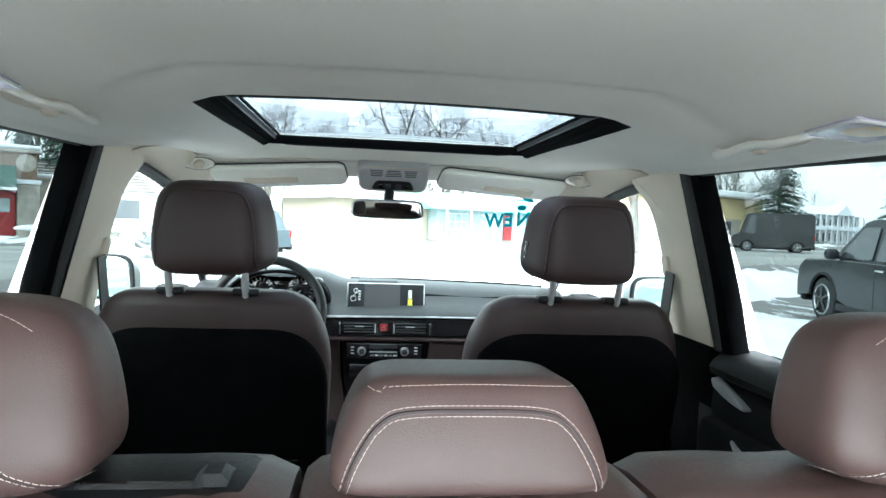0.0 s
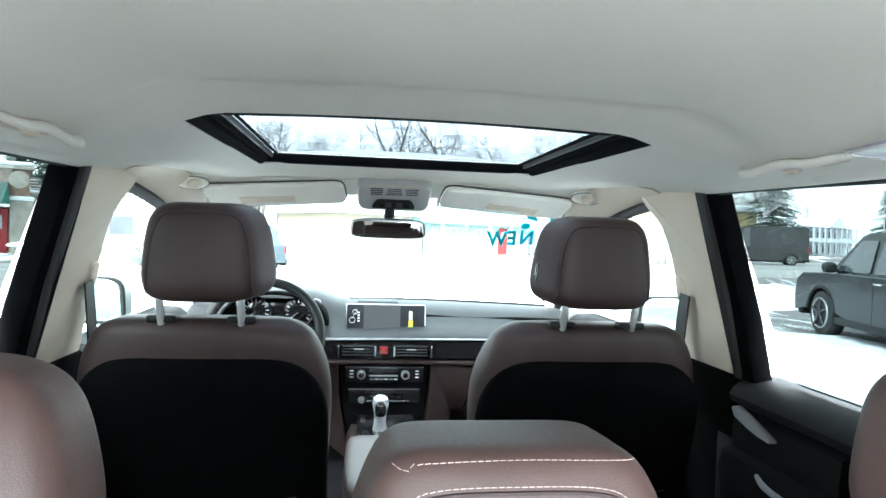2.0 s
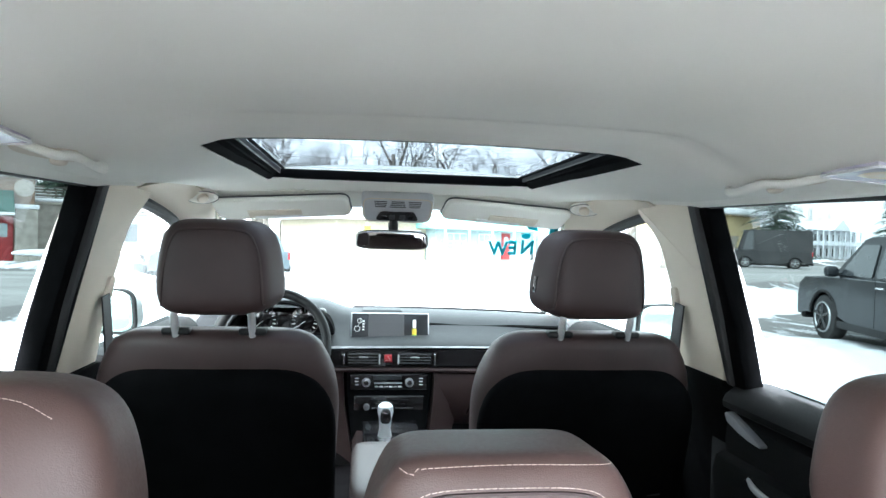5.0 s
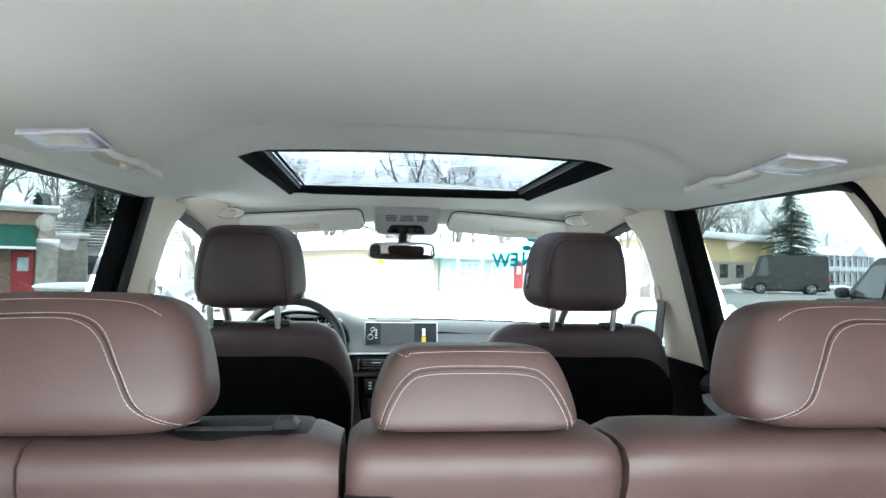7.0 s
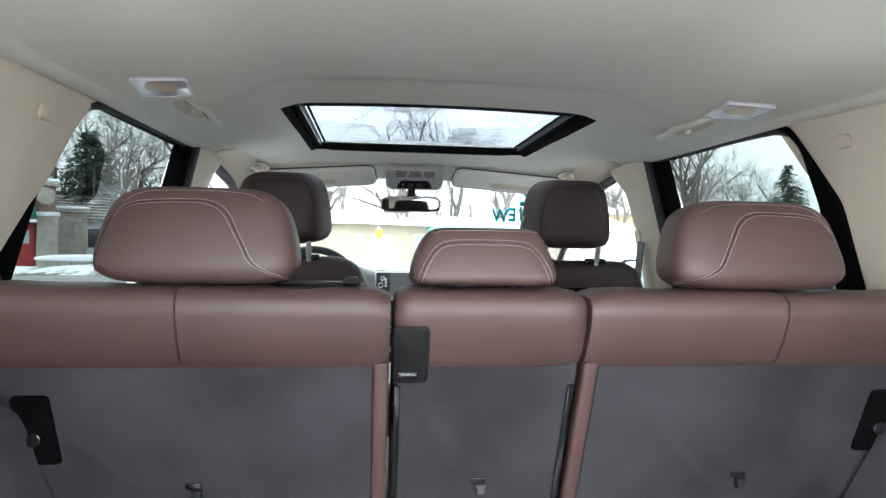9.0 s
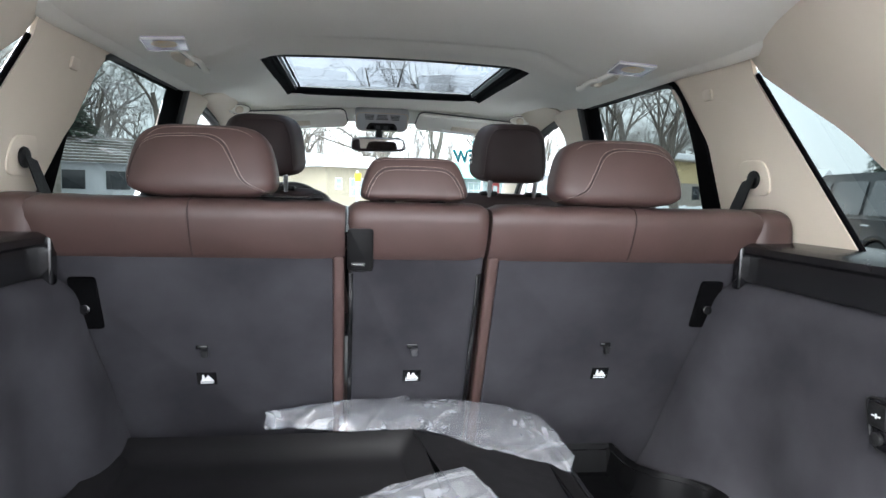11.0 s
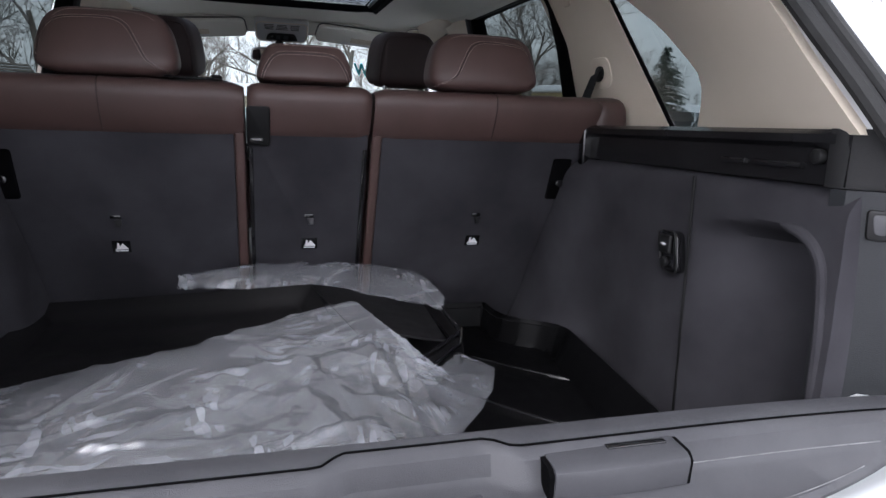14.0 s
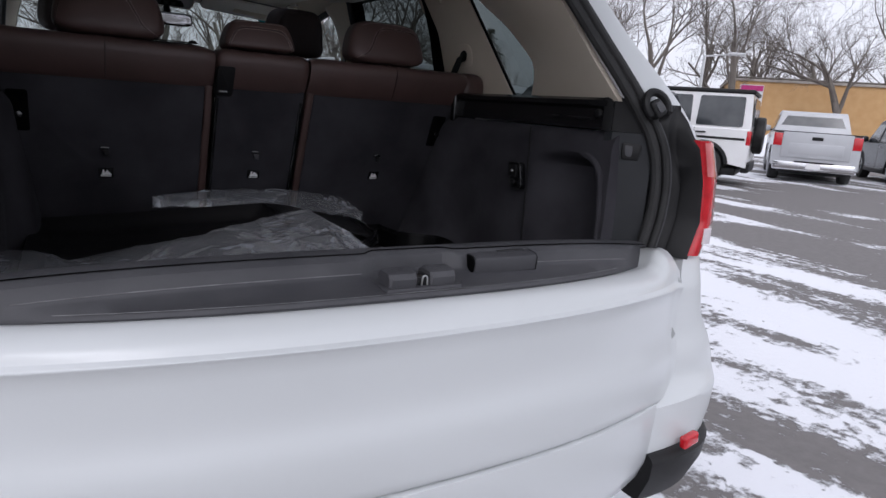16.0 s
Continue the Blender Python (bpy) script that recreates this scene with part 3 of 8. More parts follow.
# ---- cargo bay ----
thing("floor_cargo", rbox(-0.66, 0.66, 0.24, 1.45, 0.55, 0.585, 0.005), CARPET, "dark carpet floor of the cargo bay", "floor", kind="structure")
for sign, side in ((1, "right"), (-1, "left")):
    w = tagged(new(f"wall_cargo_{side}"), "dark grey carpeted cargo side with a black ledge above", "cargo side", kind="structure")
    # carpet lining, slightly bowed, with a recess at the rear
    rings = []
    for k in [i / 108 for i in range(109)] + [1.001]:
        ring = []
        for z in np.linspace(0.56, 1.075, 52).tolist():
            # the front edge leans with the seat back
            y = 0.40 + (1.33 - (z - 0.75) * 0.409 - 0.010 - 0.40) * min(k, 1.0)
            s = (z - 0.56) / 0.515
            x = 0.640 + 0.012 * s - 0.02 * max(0, (y - 1.1) / 0.3) + 0.006 * math.sin(3.1 * s)
            # drawn in over the wheel arch
            near = max(0.0, min(1.0, (y - 1.02) / 0.20))
            x -= near * near * (3 - 2 * near) * float(np.interp(z, [0.60, 0.67, 0.87, 0.97, 1.08], [0.072, 0.058, 0.043, 0.027, 0.016])) - (0.010 if k > 1 else 0.0)
            # padded top edge, rolled outwards under the ledge
            x += 0.026 * max(0.0, (z - 1.030) / 0.045) ** 2.2
            # a scoop that deepens rearwards, under an overhanging arched edge
            top = 1.012 - 0.10 * max(0.0, y - 0.60) - 0.075 * max(0.0, (0.485 - y) / 0.06) ** 2.5
            ramp = max(0.0, min(1.0, (0.735 - y) / 0.20))
            rec = ramp * ramp * (3 - 2 * ramp) * (lambda q: q * q * (3 - 2 * q))(max(0.0, min(1.0, (top - z) / 0.040))) * max(0.0, min(1.0, (y - 0.425) / 0.012))
            x += 0.085 * rec - 0.010 * math.exp(-((y - 0.93) / 0.16) ** 2) * math.exp(-((z - 0.80) / 0.13) ** 2)
            # soft dents in the lining
            x += 0.0035 * noise.noise(Vector((y * 7, z * 6, 2 + sign))) + 0.0012 * noise.noise(Vector((y * 22, z * 20, 5)))
            ring.append(Vector((sign * x, y, z)))
        ring += [Vector((sign * 0.76, ring[-1].y, 1.07)), Vector((sign * 0.76, ring[0].y, 0.56))]
        rings.append(ring)
    part("carpet_lining", loft(rings), CARPET, w)
    part("lining_seam", tube([Vector((sign * 0.6465, 0.715 + 0.02 * (z - 0.6), z)) for z in np.linspace(0.6, 1.07, 8)], 0.0025, 6), BLACK, w)
    # rolled rim along the rear edge of the scoop
    roll = smooth_line([(0.657, 0.520, 1.012), (0.654, 0.475, 1.006), (0.653, 0.438, 0.978), (0.654, 0.424, 0.92), (0.656, 0.420, 0.80), (0.656, 0.422, 0.60)], 5)
    part("lining_rim", tube([Vector((sign * q.x, q.y, q.z)) for q in roll], [0.002, 0.004, 0.006] + [0.009] * (len(roll) - 3), 10), CARPET, w)
    # ledge
    led = [Vector((sign * a, 0, b)) for a, b in ((0.665, 1.078), (0.668, 1.13), (0.652, 1.138), (0.652, 1.150), (0.665, 1.157), (0.84, 1.160), (0.84, 1.078))]
    part("ledge", loft([[Vector((sign * max(abs(p.x), 0.652 + 0.2 * max(0.0, 0.50 - y)), y, p.z)) for p in led] for y in np.linspace(0.425, 1.165, 24)]), LEDGE, w)
    for a, b in ((0.50, 0.60), (0.62, 0.68)):
        part("ledge_slot", rbox(sign * 0.660, sign * 0.668, a, b, 1.098, 1.108, 0.003, 2), GLOSSBLACK, w)
    part("ledge_end", rbox(sign * 0.645, sign * 0.70, 1.155, 1.18, 1.06, 1.158, 0.006), GLOSSBLACK, w)
    # rear corner trim with a handle cup
    rear = []
    for z in np.linspace(0.58, 1.075, 14):
        w_ = 0.02 * math.sin(math.pi * (z - 0.58) / 0.5)
        rear.append([Vector((sign * a, b, z)) for a, b in ((0.659, 0.44), (0.660, 0.415), (0.668 + w_, 0.402), (0.70 + w_ * 0.5, 0.375), (0.742, 0.352), (0.76, 0.36), (0.76, 0.47))])
    part("corner_trim", loft(rear), DASH, w)
    # the ledge's slanted end, running up to the seal
    ends = []
    for z in np.linspace(1.076, 1.158, 6):
        ex, ey = np.interp(z, [1.076, 1.19], [0.730, 0.664]), np.interp(z, [1.076, 1.19], [0.352, 0.395])
        ends.append([Vector((sign * x, y, z)) for x, y in ((0.662, 0.455), (0.664, 0.432), (0.672, 0.420), (ex - 0.004, ey + 0.012), (ex + 0.01, ey + 0.02), (0.76, 0.455))])
    part("corner_trim", loft(ends), BLACK, w)
    def cup(pts, out):
        return [Vector((sign * (0.698 + 0.83 * s_ - 0.56 * out), 0.381 - 0.56 * s_ - 0.83 * out, z)) for s_, z in soft_poly(pts, 0.007)]
    hc = part("handle_cup", prism(cup([(-0.024, 1.052), (0.026, 1.048), (0.020, 1.008), (-0.022, 1.010)], 0.004), (sign * 0.010, 0.014, 0), 0.003), BLACK, w)
    part("handle_cup_insert", prism(cup([(-0.018, 1.046), (0.004, 1.044), (0.002, 1.016), (-0.014, 1.018)], 0.005), (sign * 0.004, 0.006, 0), 0.002), GREYPLASTIC, hc)
    part("bag_hook", moved(disc(0.011, 0.014, 16, 0.003), Matrix.Translation((sign * 0.660, 0.47, 1.118)) @ pose(0, 0, 0, 0, 90)), BLACK, w)
    if sign > 0:
        unlock = part("seat_release", prism([Vector((0.634, y, z)) for y, z in soft_poly([(0.728, 0.884), (0.778, 0.886), (0.797, 0.960), (0.742, 0.964)], 0.016)], (0.02, 0, 0), 0.004), GLOSSBLACK, w, "gloss black seat release switch plate")
        part("rim", tube([Vector((0.632, y, z)) for y, z in soft_poly([(0.728, 0.884), (0.778, 0.886), (0.797, 0.960), (0.742, 0.964)], 0.016)], 0.0020, 6, closed=True), BLACK, unlock)
        part("switch", rbox(0.626, 0.634, 0.75, 0.785, 0.92, 0.955, 0.004), BLACK, unlock)
        part("mark", merge(rbox(0.6255, 0.627, 0.760, 0.776, 0.9365, 0.9385, 0), rbox(0.6255, 0.627, 0.7665, 0.7695, 0.934, 0.941, 0)), WHITE, unlock)
        part("knob", moved(disc(0.010, 0.008, 18, 0.002), Matrix.Translation((0.630, 0.768, 0.903)) @ pose(0, 0, 0, 0, 90)), BLACK, unlock)

# ---- rear sill and lower tailgate ----
def sill_y(x):
    """How far back the white edge stands at x."""
    return 0.150 + 0.135 * (min(abs(x), 0.72) / 0.68) ** 2.4


def lip_y(x):
    return 0.258 + 0.028 * (abs(x) / 0.69) ** 2


def lip_z(x):
    return 0.838 - 0.023 * (abs(x) / 0.69) ** 3


def deck_z(x):
    return 0.786 - 0.020 * (min(abs(x), 0.7) / 0.68) ** 2


sill = tagged(new("tailgate_lower"), "white lower tailgate, shut, with a black plastic sill and latch", "tailgate", kind="structure")
rings = []
for i in range(81):
    x = -0.690 + 1.38 * i / 80
    e, l, z, d = sill_y(x), lip_y(x), lip_z(x), deck_z(x)
    dip = max(0.0, min(1.0, (0.098 - abs(x - 0.03)) / 0.028))
    dip = dip * dip * (3 - 2 * dip) * 0.022
    step = max(0.0, min(1.0, (x - 0.318) / 0.02)) if x > 0.15 else 0.0
    l2 = max(l - 0.012 + dip, e + 0.012)
    rings.append([Vector((x, a, b)) for a, b in ((l + 0.048, z - 0.09), (l + 0.044, z - 0.012), (l + 0.034, z + 0.001), (l + 0.012 + dip * 0.9, z + 0.001), (l + dip, z - 0.003), (l2, z - 0.012), (max(l2 - 0.004, e + 0.010), max(z - 0.034, d + 0.010)), (max(l2 - 0.012, e + 0.008), d + 0.012), (e + 0.004, d + 0.002), (e, d - 0.004), (e + 0.004, d - 0.03), (l + 0.048, d - 0.05))])
part("sill_plate", loft(rings), GREYPLASTIC, sill, sharp=40)
part("sill_groove", tube([Vector((x, lip_y(x) + 0.022 * (lambda q: q * q * (3 - 2 * q))(max(0.0, min(1.0, (0.098 - abs(x - 0.03)) / 0.028))), lip_z(x) - 0.001)) for x in np.linspace(-0.685, 0.685, 120) if not 0.15 < x < 0.31], 0.0012, 6), CLOTHBLACK, sill)
# thin lines of paler grey along the sill's folds
for x0, x1 in ((-0.60, -0.075), (0.32, 0.60)):
    fold = [Vector((x, max(lip_y(x) - 0.017, sill_y(x) + 0.010), max(lip_z(x) - 0.034, deck_z(x) + 0.011))) for x in np.linspace(x0, x1, 40)]
    part("fold_edge", tube(fold, 0.0007, 5), GREYEDGE, sill)
part("fold_edge", tube([Vector((x, sill_y(x) + 0.006, deck_z(x) + 0.0035)) for x in np.linspace(-0.55, 0.55, 80)], 0.0006, 5), GREYEDGE, sill)
def latch_block(x0, x1):
    """A grey cover with a rounded, chamfered top."""
    return loft([[Vector((x, a, b)) for a, b in ((0.166 + c, 0.795), (0.164 + c, 0.810), (0.170 + c, 0.819), (0.182, 0.8235 - c), (0.205, 0.8235 - c), (0.213, 0.815), (0.213, 0.795))] for x, c in ((x0, 0.004), (x0 + 0.004, 0.0), (x1 - 0.004, 0.0), (x1, 0.004))])


latch = part("latch_cover", latch_block(-0.056, -0.002), GREYPLASTIC, sill, "grey plastic latch cover")
part("latch_cover", latch_block(0.024, 0.076), GREYPLASTIC, latch)
part("latch_slot", rbox(-0.004, 0.026, 0.172, 0.210, 0.795, 0.812, 0.002), GLOSSBLACK, latch)
part("striker", tube(smooth_line([(0.006, 0.166, 0.798), (0.007, 0.165, 0.811), (0.011, 0.165, 0.815), (0.016, 0.165, 0.811), (0.017, 0.166, 0.798)], 4), 0.0016, 8), ALU, latch, "bare metal striker loop")
part("latch_foot", prism([Vector((-0.062, 0.160, 0.785)), Vector((0.088, 0.160, 0.785)), Vector((0.086, 0.235, 0.785)), Vector((-0.070, 0.235, 0.785))], (0, 0, 0.011), 0.004, 2), GREYPLASTIC, latch)
bumpstop = part("stop_block", loft([[Vector((x, a, b)) for a, b in ((0.224 - c, 0.794), (0.2215 - c, 0.818), (0.223 - c, 0.823), (0.229 - c, 0.8265), (0.262, 0.830), (0.285, 0.830), (0.285, 0.794))] for x, c in ((0.154, 0.0), (0.20, 0.003), (0.255, 0.003), (0.302, 0.0))]), GREYPLASTIC, sill, "grey hinged cover")
part("gap", loft([[Vector((x, a, b)) for a, b in ((0.2265, 0.790), (0.2245, 0.8185), (0.231, 0.8255), (0.262, 0.829), (0.30, 0.829), (0.30, 0.790))] for x in (0.1485, 0.3075)]), CLOTHBLACK, bumpstop)
part("finger_slot", rbox(0.222, 0.29, 0.246, 0.256, 0.8285, 0.8305, 0.001), GLOSSBLACK, bumpstop)
# painted panel: shoulder, crease, belly and tuck
prof = [(0.002, 0.774), (-0.004, 0.779), (-0.016, 0.780), (-0.032, 0.776), (-0.046, 0.768), (-0.057, 0.758), (-0.063, 0.749), (-0.0662, 0.7432), (-0.0672, 0.7420), (-0.0775, 0.7402), (-0.0786, 0.7390), (-0.0780, 0.7370), (-0.0752, 0.7320), (-0.0750, 0.705), (-0.0760, 0.675), (-0.0775, 0.645), (-0.0805, 0.622), (-0.086, 0.602), (-0.092, 0.585), (-0.0965, 0.562), (-0.0985, 0.53), (-0.098, 0.50), (-0.097, 0.486), (-0.092, 0.478)]
EDGE = ([0.30, 0.440, 0.452, 0.468, 0.50, 0.557, 0.62, 0.70, 0.74], [0.655, 0.656, 0.700, 0.742, 0.772, 0.781, 0.780, 0.789, 0.790])


def panel_edge(z):
    """Half width of the painted panel at a height."""
    if z > 0.74:
        return 0.742 + (0.81 - min(z, 0.81)) * 0.68
    return float(np.interp(z, *EDGE))


def panel_y(x, y):
    return sill_y(x * 0.94) + y + 0.01 * max(0, abs(x) - 0.70) / 0.1


rings = []
for i in range(81):
    u = -1.0 + 2.0 * i / 80
    ring = []
    for y, z in prof:
        x = u * 0.80
        a = abs(x)
        rise = 0.036 * max(0.0, min(1.0, (a - 0.672) / 0.016)) ** 1.5 - 0.012 * (min(a, 0.7) / 0.68) ** 2
        zz = z + rise * max(0.0, min(1.0, (z - 0.741) / 0.03)) - 0.03 * (a / 0.8) ** 3 * max(0.0, min(1.0, (0.75 - z) / 0.012))
        xx = math.copysign(min(a, panel_edge(zz)) if zz > 0.74 else a * panel_edge(zz) / 0.80, x)
        ring.append(Vector((xx, panel_y(xx, y), zz)))
    ring += [Vector((ring[-1].x, 0.40, 0.47)), Vector((ring[0].x, 0.40, ring[0].z - 0.01))]
    rings.append(ring)
part("painted_panel", loft(rings), WHITEPAINT, sill, sharp=75)

# ---- tail opening: seals, body corners, lamps ----
body = tagged(new("car_body"), "white painted outer body of the car, tailgate raised", "car body", kind="structure")
for sign in (1, -1):
    seal = smooth_line([(0.742, 0.335, 0.79), (0.762, 0.333, 0.88), (0.765, 0.337, 0.98), (0.738, 0.350, 1.076), (0.672, 0.393, 1.19), (0.606, 0.437, 1.29), (0.548, 0.478, 1.38), (0.478, 0.535, 1.49), (0.41, 0.58, 1.565), (0.25, 0.605, 1.59), (0.0, 0.61, 1.60)], 6)
    flip = lambda p, dx=0.0, dy=0.0, dz=0.0: Vector((sign * (p.x + dx), p.y + dy, p.z + dz))
    part("opening_seal", tube([flip(p, -0.012, 0.004) for p in seal], 0.014, 10), RUBBER, body)
    part("opening_seal", tube([flip(p, 0.010, -0.010) for p in seal], 0.010, 10), RUBBER, body)
    part("seal_edge", tube([flip(p, 0.021, -0.014) for p in seal], 0.0035, 6), GREYPLASTIC, body)
    # black lower corner between seal and lamp, with a raised rib
    chan = []
    for z in np.linspace(0.775, 1.150, 20):
        t = (z - 0.79) / 0.276
        g = max(0.0, min(1.0, (z - 1.05) / 0.10))
        xl = float(np.interp(z, [0.775, 0.87, 0.97, 1.07, 1.10, 1.15], [0.816, 0.844, 0.833, 0.800, 0.800, 0.808]))
        xs_ = float(np.interp(z, [0.79, 0.88, 0.98, 1.076, 1.11, 1.15], [0.750, 0.770, 0.773, 0.748, 0.742, 0.778]))
        k1 = min(1.0, max(0.0, (1.03 - z) / 0.06))
        mid = xs_ + (xl - xs_) * (0.40 + 0.10 * min(1.0, t))
        yo = 0.262 + 0.075 * g
        chan.append([Vector((sign * x, y, z)) for x, y in ((xs_ - 0.01, 0.348), (xs_ + 0.012, 0.336), (mid - 0.012, 0.330), (mid - 0.004, 0.330 - 0.018 * k1), (mid + 0.008, 0.330 - 0.022 * k1), (mid + 0.014, 0.322 - 0.006 * k1), (xl - 0.008, yo + 0.008), (xl + 0.003, yo), (xl + 0.03, 0.40), (xs_, 0.46))])
    for k, f in ((-1, 0.45), (-2, 0.8)):
        cx = sum((p.x for p in chan[k]), 0.0) / len(chan[k])
        chan[k] = [Vector((cx + (p.x - cx) * f, p.y + 0.02 * (1 - f), p.z)) for p in chan[k]]
    part("drain_channel", loft(chan), BLACK, body, sharp=70)
    # white rear pillar outside the seal
    dp = []
    for p in seal[18:52]:
        g = float(np.interp(p.z, [1.05, 1.16, 1.30, 1.5], [1.95, 1.9, 1.3, 1.05]))
        dp.append([flip(p, 0.008 + (a - 0.008) * g, b, 0) for a, b in ((0.008, 0.03), (0.022, -0.010), (0.05, -0.020), (0.075, -0.016), (0.092, 0.012), (0.120, 0.12), (0.165, 0.30), (0.150, 0.30), (0.105, 0.12), (0.06, 0.03))])
    part("rear_pillar", loft(dp), WHITEPAINT, body)
    tilt = pose(0, 0, 0, -20, sign * -32)
    at = Matrix.Translation((sign * 0.718, 0.338, 1.142)) @ tilt
    # dark loop standing in for the shadow of the recess round the stop
    loop = [at @ Vector((sign * 0.030 * math.cos(a), -0.004, 0.036 * math.sin(a))) for a in np.linspace(-1.1, 3.6, 24)]
    stop = part("stop_recess_shade", tube(loop, [0.004] + [0.010] * 22 + [0.004], 10), BLACK, body, "dark loop drawing the shaded recess round a stop")
    part("stop_pin", moved(cushion(0.036, 0.034, 0.044, 5, 0.12), at @ Matrix.Translation((sign * -0.008, -0.004, -0.004))), BLACK, stop)
    part("stop_face", moved(cushion(0.020, 0.008, 0.026, 5, 0.1), at @ Matrix.Translation((sign * -0.008, -0.021, -0.003))), GREYPLASTIC, stop)
    # tail lamp
    lamp = []
    for t in np.linspace(0, 1, 28):
        z = 0.785 + 0.285 * float(t)
        xi = float(np.interp(z, [0.78, 0.87, 0.97, 1.07], [0.818, 0.846, 0.835, 0.800]))
        bulge = 0.010 * math.sin(math.pi * min(1, t * 0.85 + 0.15)) + 0.007 * math.exp(-((t - 0.66) / 0.05) ** 2)
        lamp.append([Vector((sign * x, y, z)) for x, y in ((xi, 0.262), (xi + 0.010, 0.252), (xi + 0.03, 0.255), (xi + 0.062 + bulge * 0.6, 0.276), (xi + 0.088 + bulge, 0.31), (xi + 0.100 + bulge, 0.40), (xi + 0.108, 0.52), (xi - 0.01, 0.52))])
    tl = part("tail_lamp", loft(lamp), REDLENS, body, "red tail lamp lens", sharp=75)
    upper = []
    for t in np.linspace(0.70, 0.985, 8).tolist():
        z = 0.785 + 0.285 * t
        xi = float(np.interp(z, [0.78, 0.87, 0.97, 1.07], [0.818, 0.846, 0.835, 0.800]))
        bu = 0.010 * math.sin(math.pi * min(1, t * 0.85 + 0.15)) + 0.007 * math.exp(-((t - 0.66) / 0.05) ** 2)
        upper.append([Vector((sign * x, y, z)) for x, y in ((xi + 0.006, 0.2525), (xi + 0.011, 0.2495), (xi + 0.031, 0.2525), (xi + 0.064 + bu * 0.6, 0.2735), (xi + 0.0905 + bu, 0.309), (xi + 0.1025 + bu, 0.40), (xi + 0.09, 0.40), (xi + 0.05, 0.30))])
    part("pale_lens", loft(upper), PINKLENS, tl, "pale pink upper lens", sharp=75)
    part("white_lens", loft([[Vector((sign * (0.862 + dx), y, 0.815 + 0.040 * t)) for dx, y in ((-0.010, 0.2505), (0.020, 0.2525), (0.048, 0.274), (0.076, 0.308), (0.07, 0.33), (0.0, 0.30))] for t in (0, 0.5, 1)]), CLEARLENS, tl)
    # bumper corner
    bump = []
    py, pz = [p[0] for p in reversed(prof[9:])], [p[1] - 0.03 for p in reversed(prof[9:])]
    for z in np.linspace(0.785, 0.312, 42):
        xi = float(np.interp(z, EDGE[0] + [0.79], EDGE[1] + [0.815])) + 0.004
        yi = panel_y(xi, float(np.interp(z, pz, py))) + 0.003 + 0.030 * max(0.0, (z - 0.70) / 0.085)
        xo = float(np.interp(z, [0.30, 0.37, 0.43, 0.50, 0.56, 0.62, 0.70, 0.785], [1.00, 1.03, 1.038, 1.03, 1.00, 0.962, 0.937, 0.93]))
        bl = float(np.interp(z, [0.30, 0.45, 0.55, 0.62, 0.70, 0.785], [0.10, 0.12, 0.10, 0.05, 0.02, 0.01]))
        a, c, b = Vector((xi, yi)), Vector((xo - 0.035, yi - 0.012 + bl * 0.1)), Vector((xo, 0.33))
        ring = [Vector((xi, yi + 0.05))] + [a * (1 - t) ** 2 + c * (2 * t * (1 - t)) + b * t * t for t in np.linspace(0, 1, 12).tolist()]
        ring += [Vector((xo + 0.006, 0.45)), Vector((xo, 0.75)), Vector((0.80, 0.75))]
        bump.append([Vector((sign * p.x, p.y, float(z))) for p in ring])
    bc = part("bumper_corner", loft(bump), WHITEPAINT, body)
    low = []
    for z, o in ((0.322, -0.014), (0.314, -0.002), (0.305, 0.003), (0.26, -0.002), (0.19, -0.03)):
        a, c, b = Vector((0.66, 0.148 - o)), Vector((0.965 + o, 0.135 - o)), Vector((1.01 + o, 0.33))
        ring = [a * (1 - t) ** 2 + c * (2 * t * (1 - t)) + b * t * t for t in np.linspace(0, 1, 12).tolist()] + [Vector((1.0 + o, 0.60)), Vector((0.66, 0.60))]
        low.append([Vector((sign * p.x, p.y, z)) for p in ring])
    part("lower_valance", loft(low), BLACK, body)
    part("reflector", moved(rbox(-0.028, 0.028, -0.008, 0.012, -0.016, 0.016, 0.006), Matrix.Translation((sign * 0.785, 0.146, 0.345)) @ pose(0, 0, 0, 0, sign * -8, sign * 5)), REDLENS, bc)
    # side body, arches
    rings = []
    for y in np.linspace(0.5, 4.55, 60):
        nose = max(0.0, (y - 3.9) / 0.65)
        tail = max(0.0, (0.75 - y) / 0.25)
        ring = []
        for z, x in ((0.32, 0.90), (0.45, 0.93), (0.62, 0.955), (0.80, 0.95), (0.95, 0.93), (1.08, 0.90), (1.12, 0.86)):
            top = min(z, 1.12 - 0.22 * nose ** 1.5)
            for yw in (1.06, 3.99):
                dy = abs(y - yw)
                if dy < 0.42:
                    top = max(top, 0.36 + math.sqrt(0.42 ** 2 - dy ** 2))
            ring.append(Vector((sign * (x - 0.12 * nose ** 2 - 0.02 * tail), y, min(top, 1.12))))
        ring += [Vector((sign * 0.83, y, ring[-1].z)), Vector((sign * 0.83, y, ring[0].z))]
        rings.append(ring)
    part("side_panel", loft(rings), WHITEPAINT, body)
    for yw in (1.06, 3.99):
        wheel = part("wheel", moved(disc(0.37, 0.25, 40, 0.04), Matrix.Translation((sign * 0.80, yw, 0.37)) @ pose(0, 0, 0, 0, 90)), RUBBER, body)
        part("rim", moved(disc(0.25, 0.26, 32, 0.01), Matrix.Translation((sign * 0.80, yw, 0.37)) @ pose(0, 0, 0, 0, 90)), SILVER, wheel)
    mx, mz = (0.975, 0.045) if sign < 0 else (1.01, 0.02)
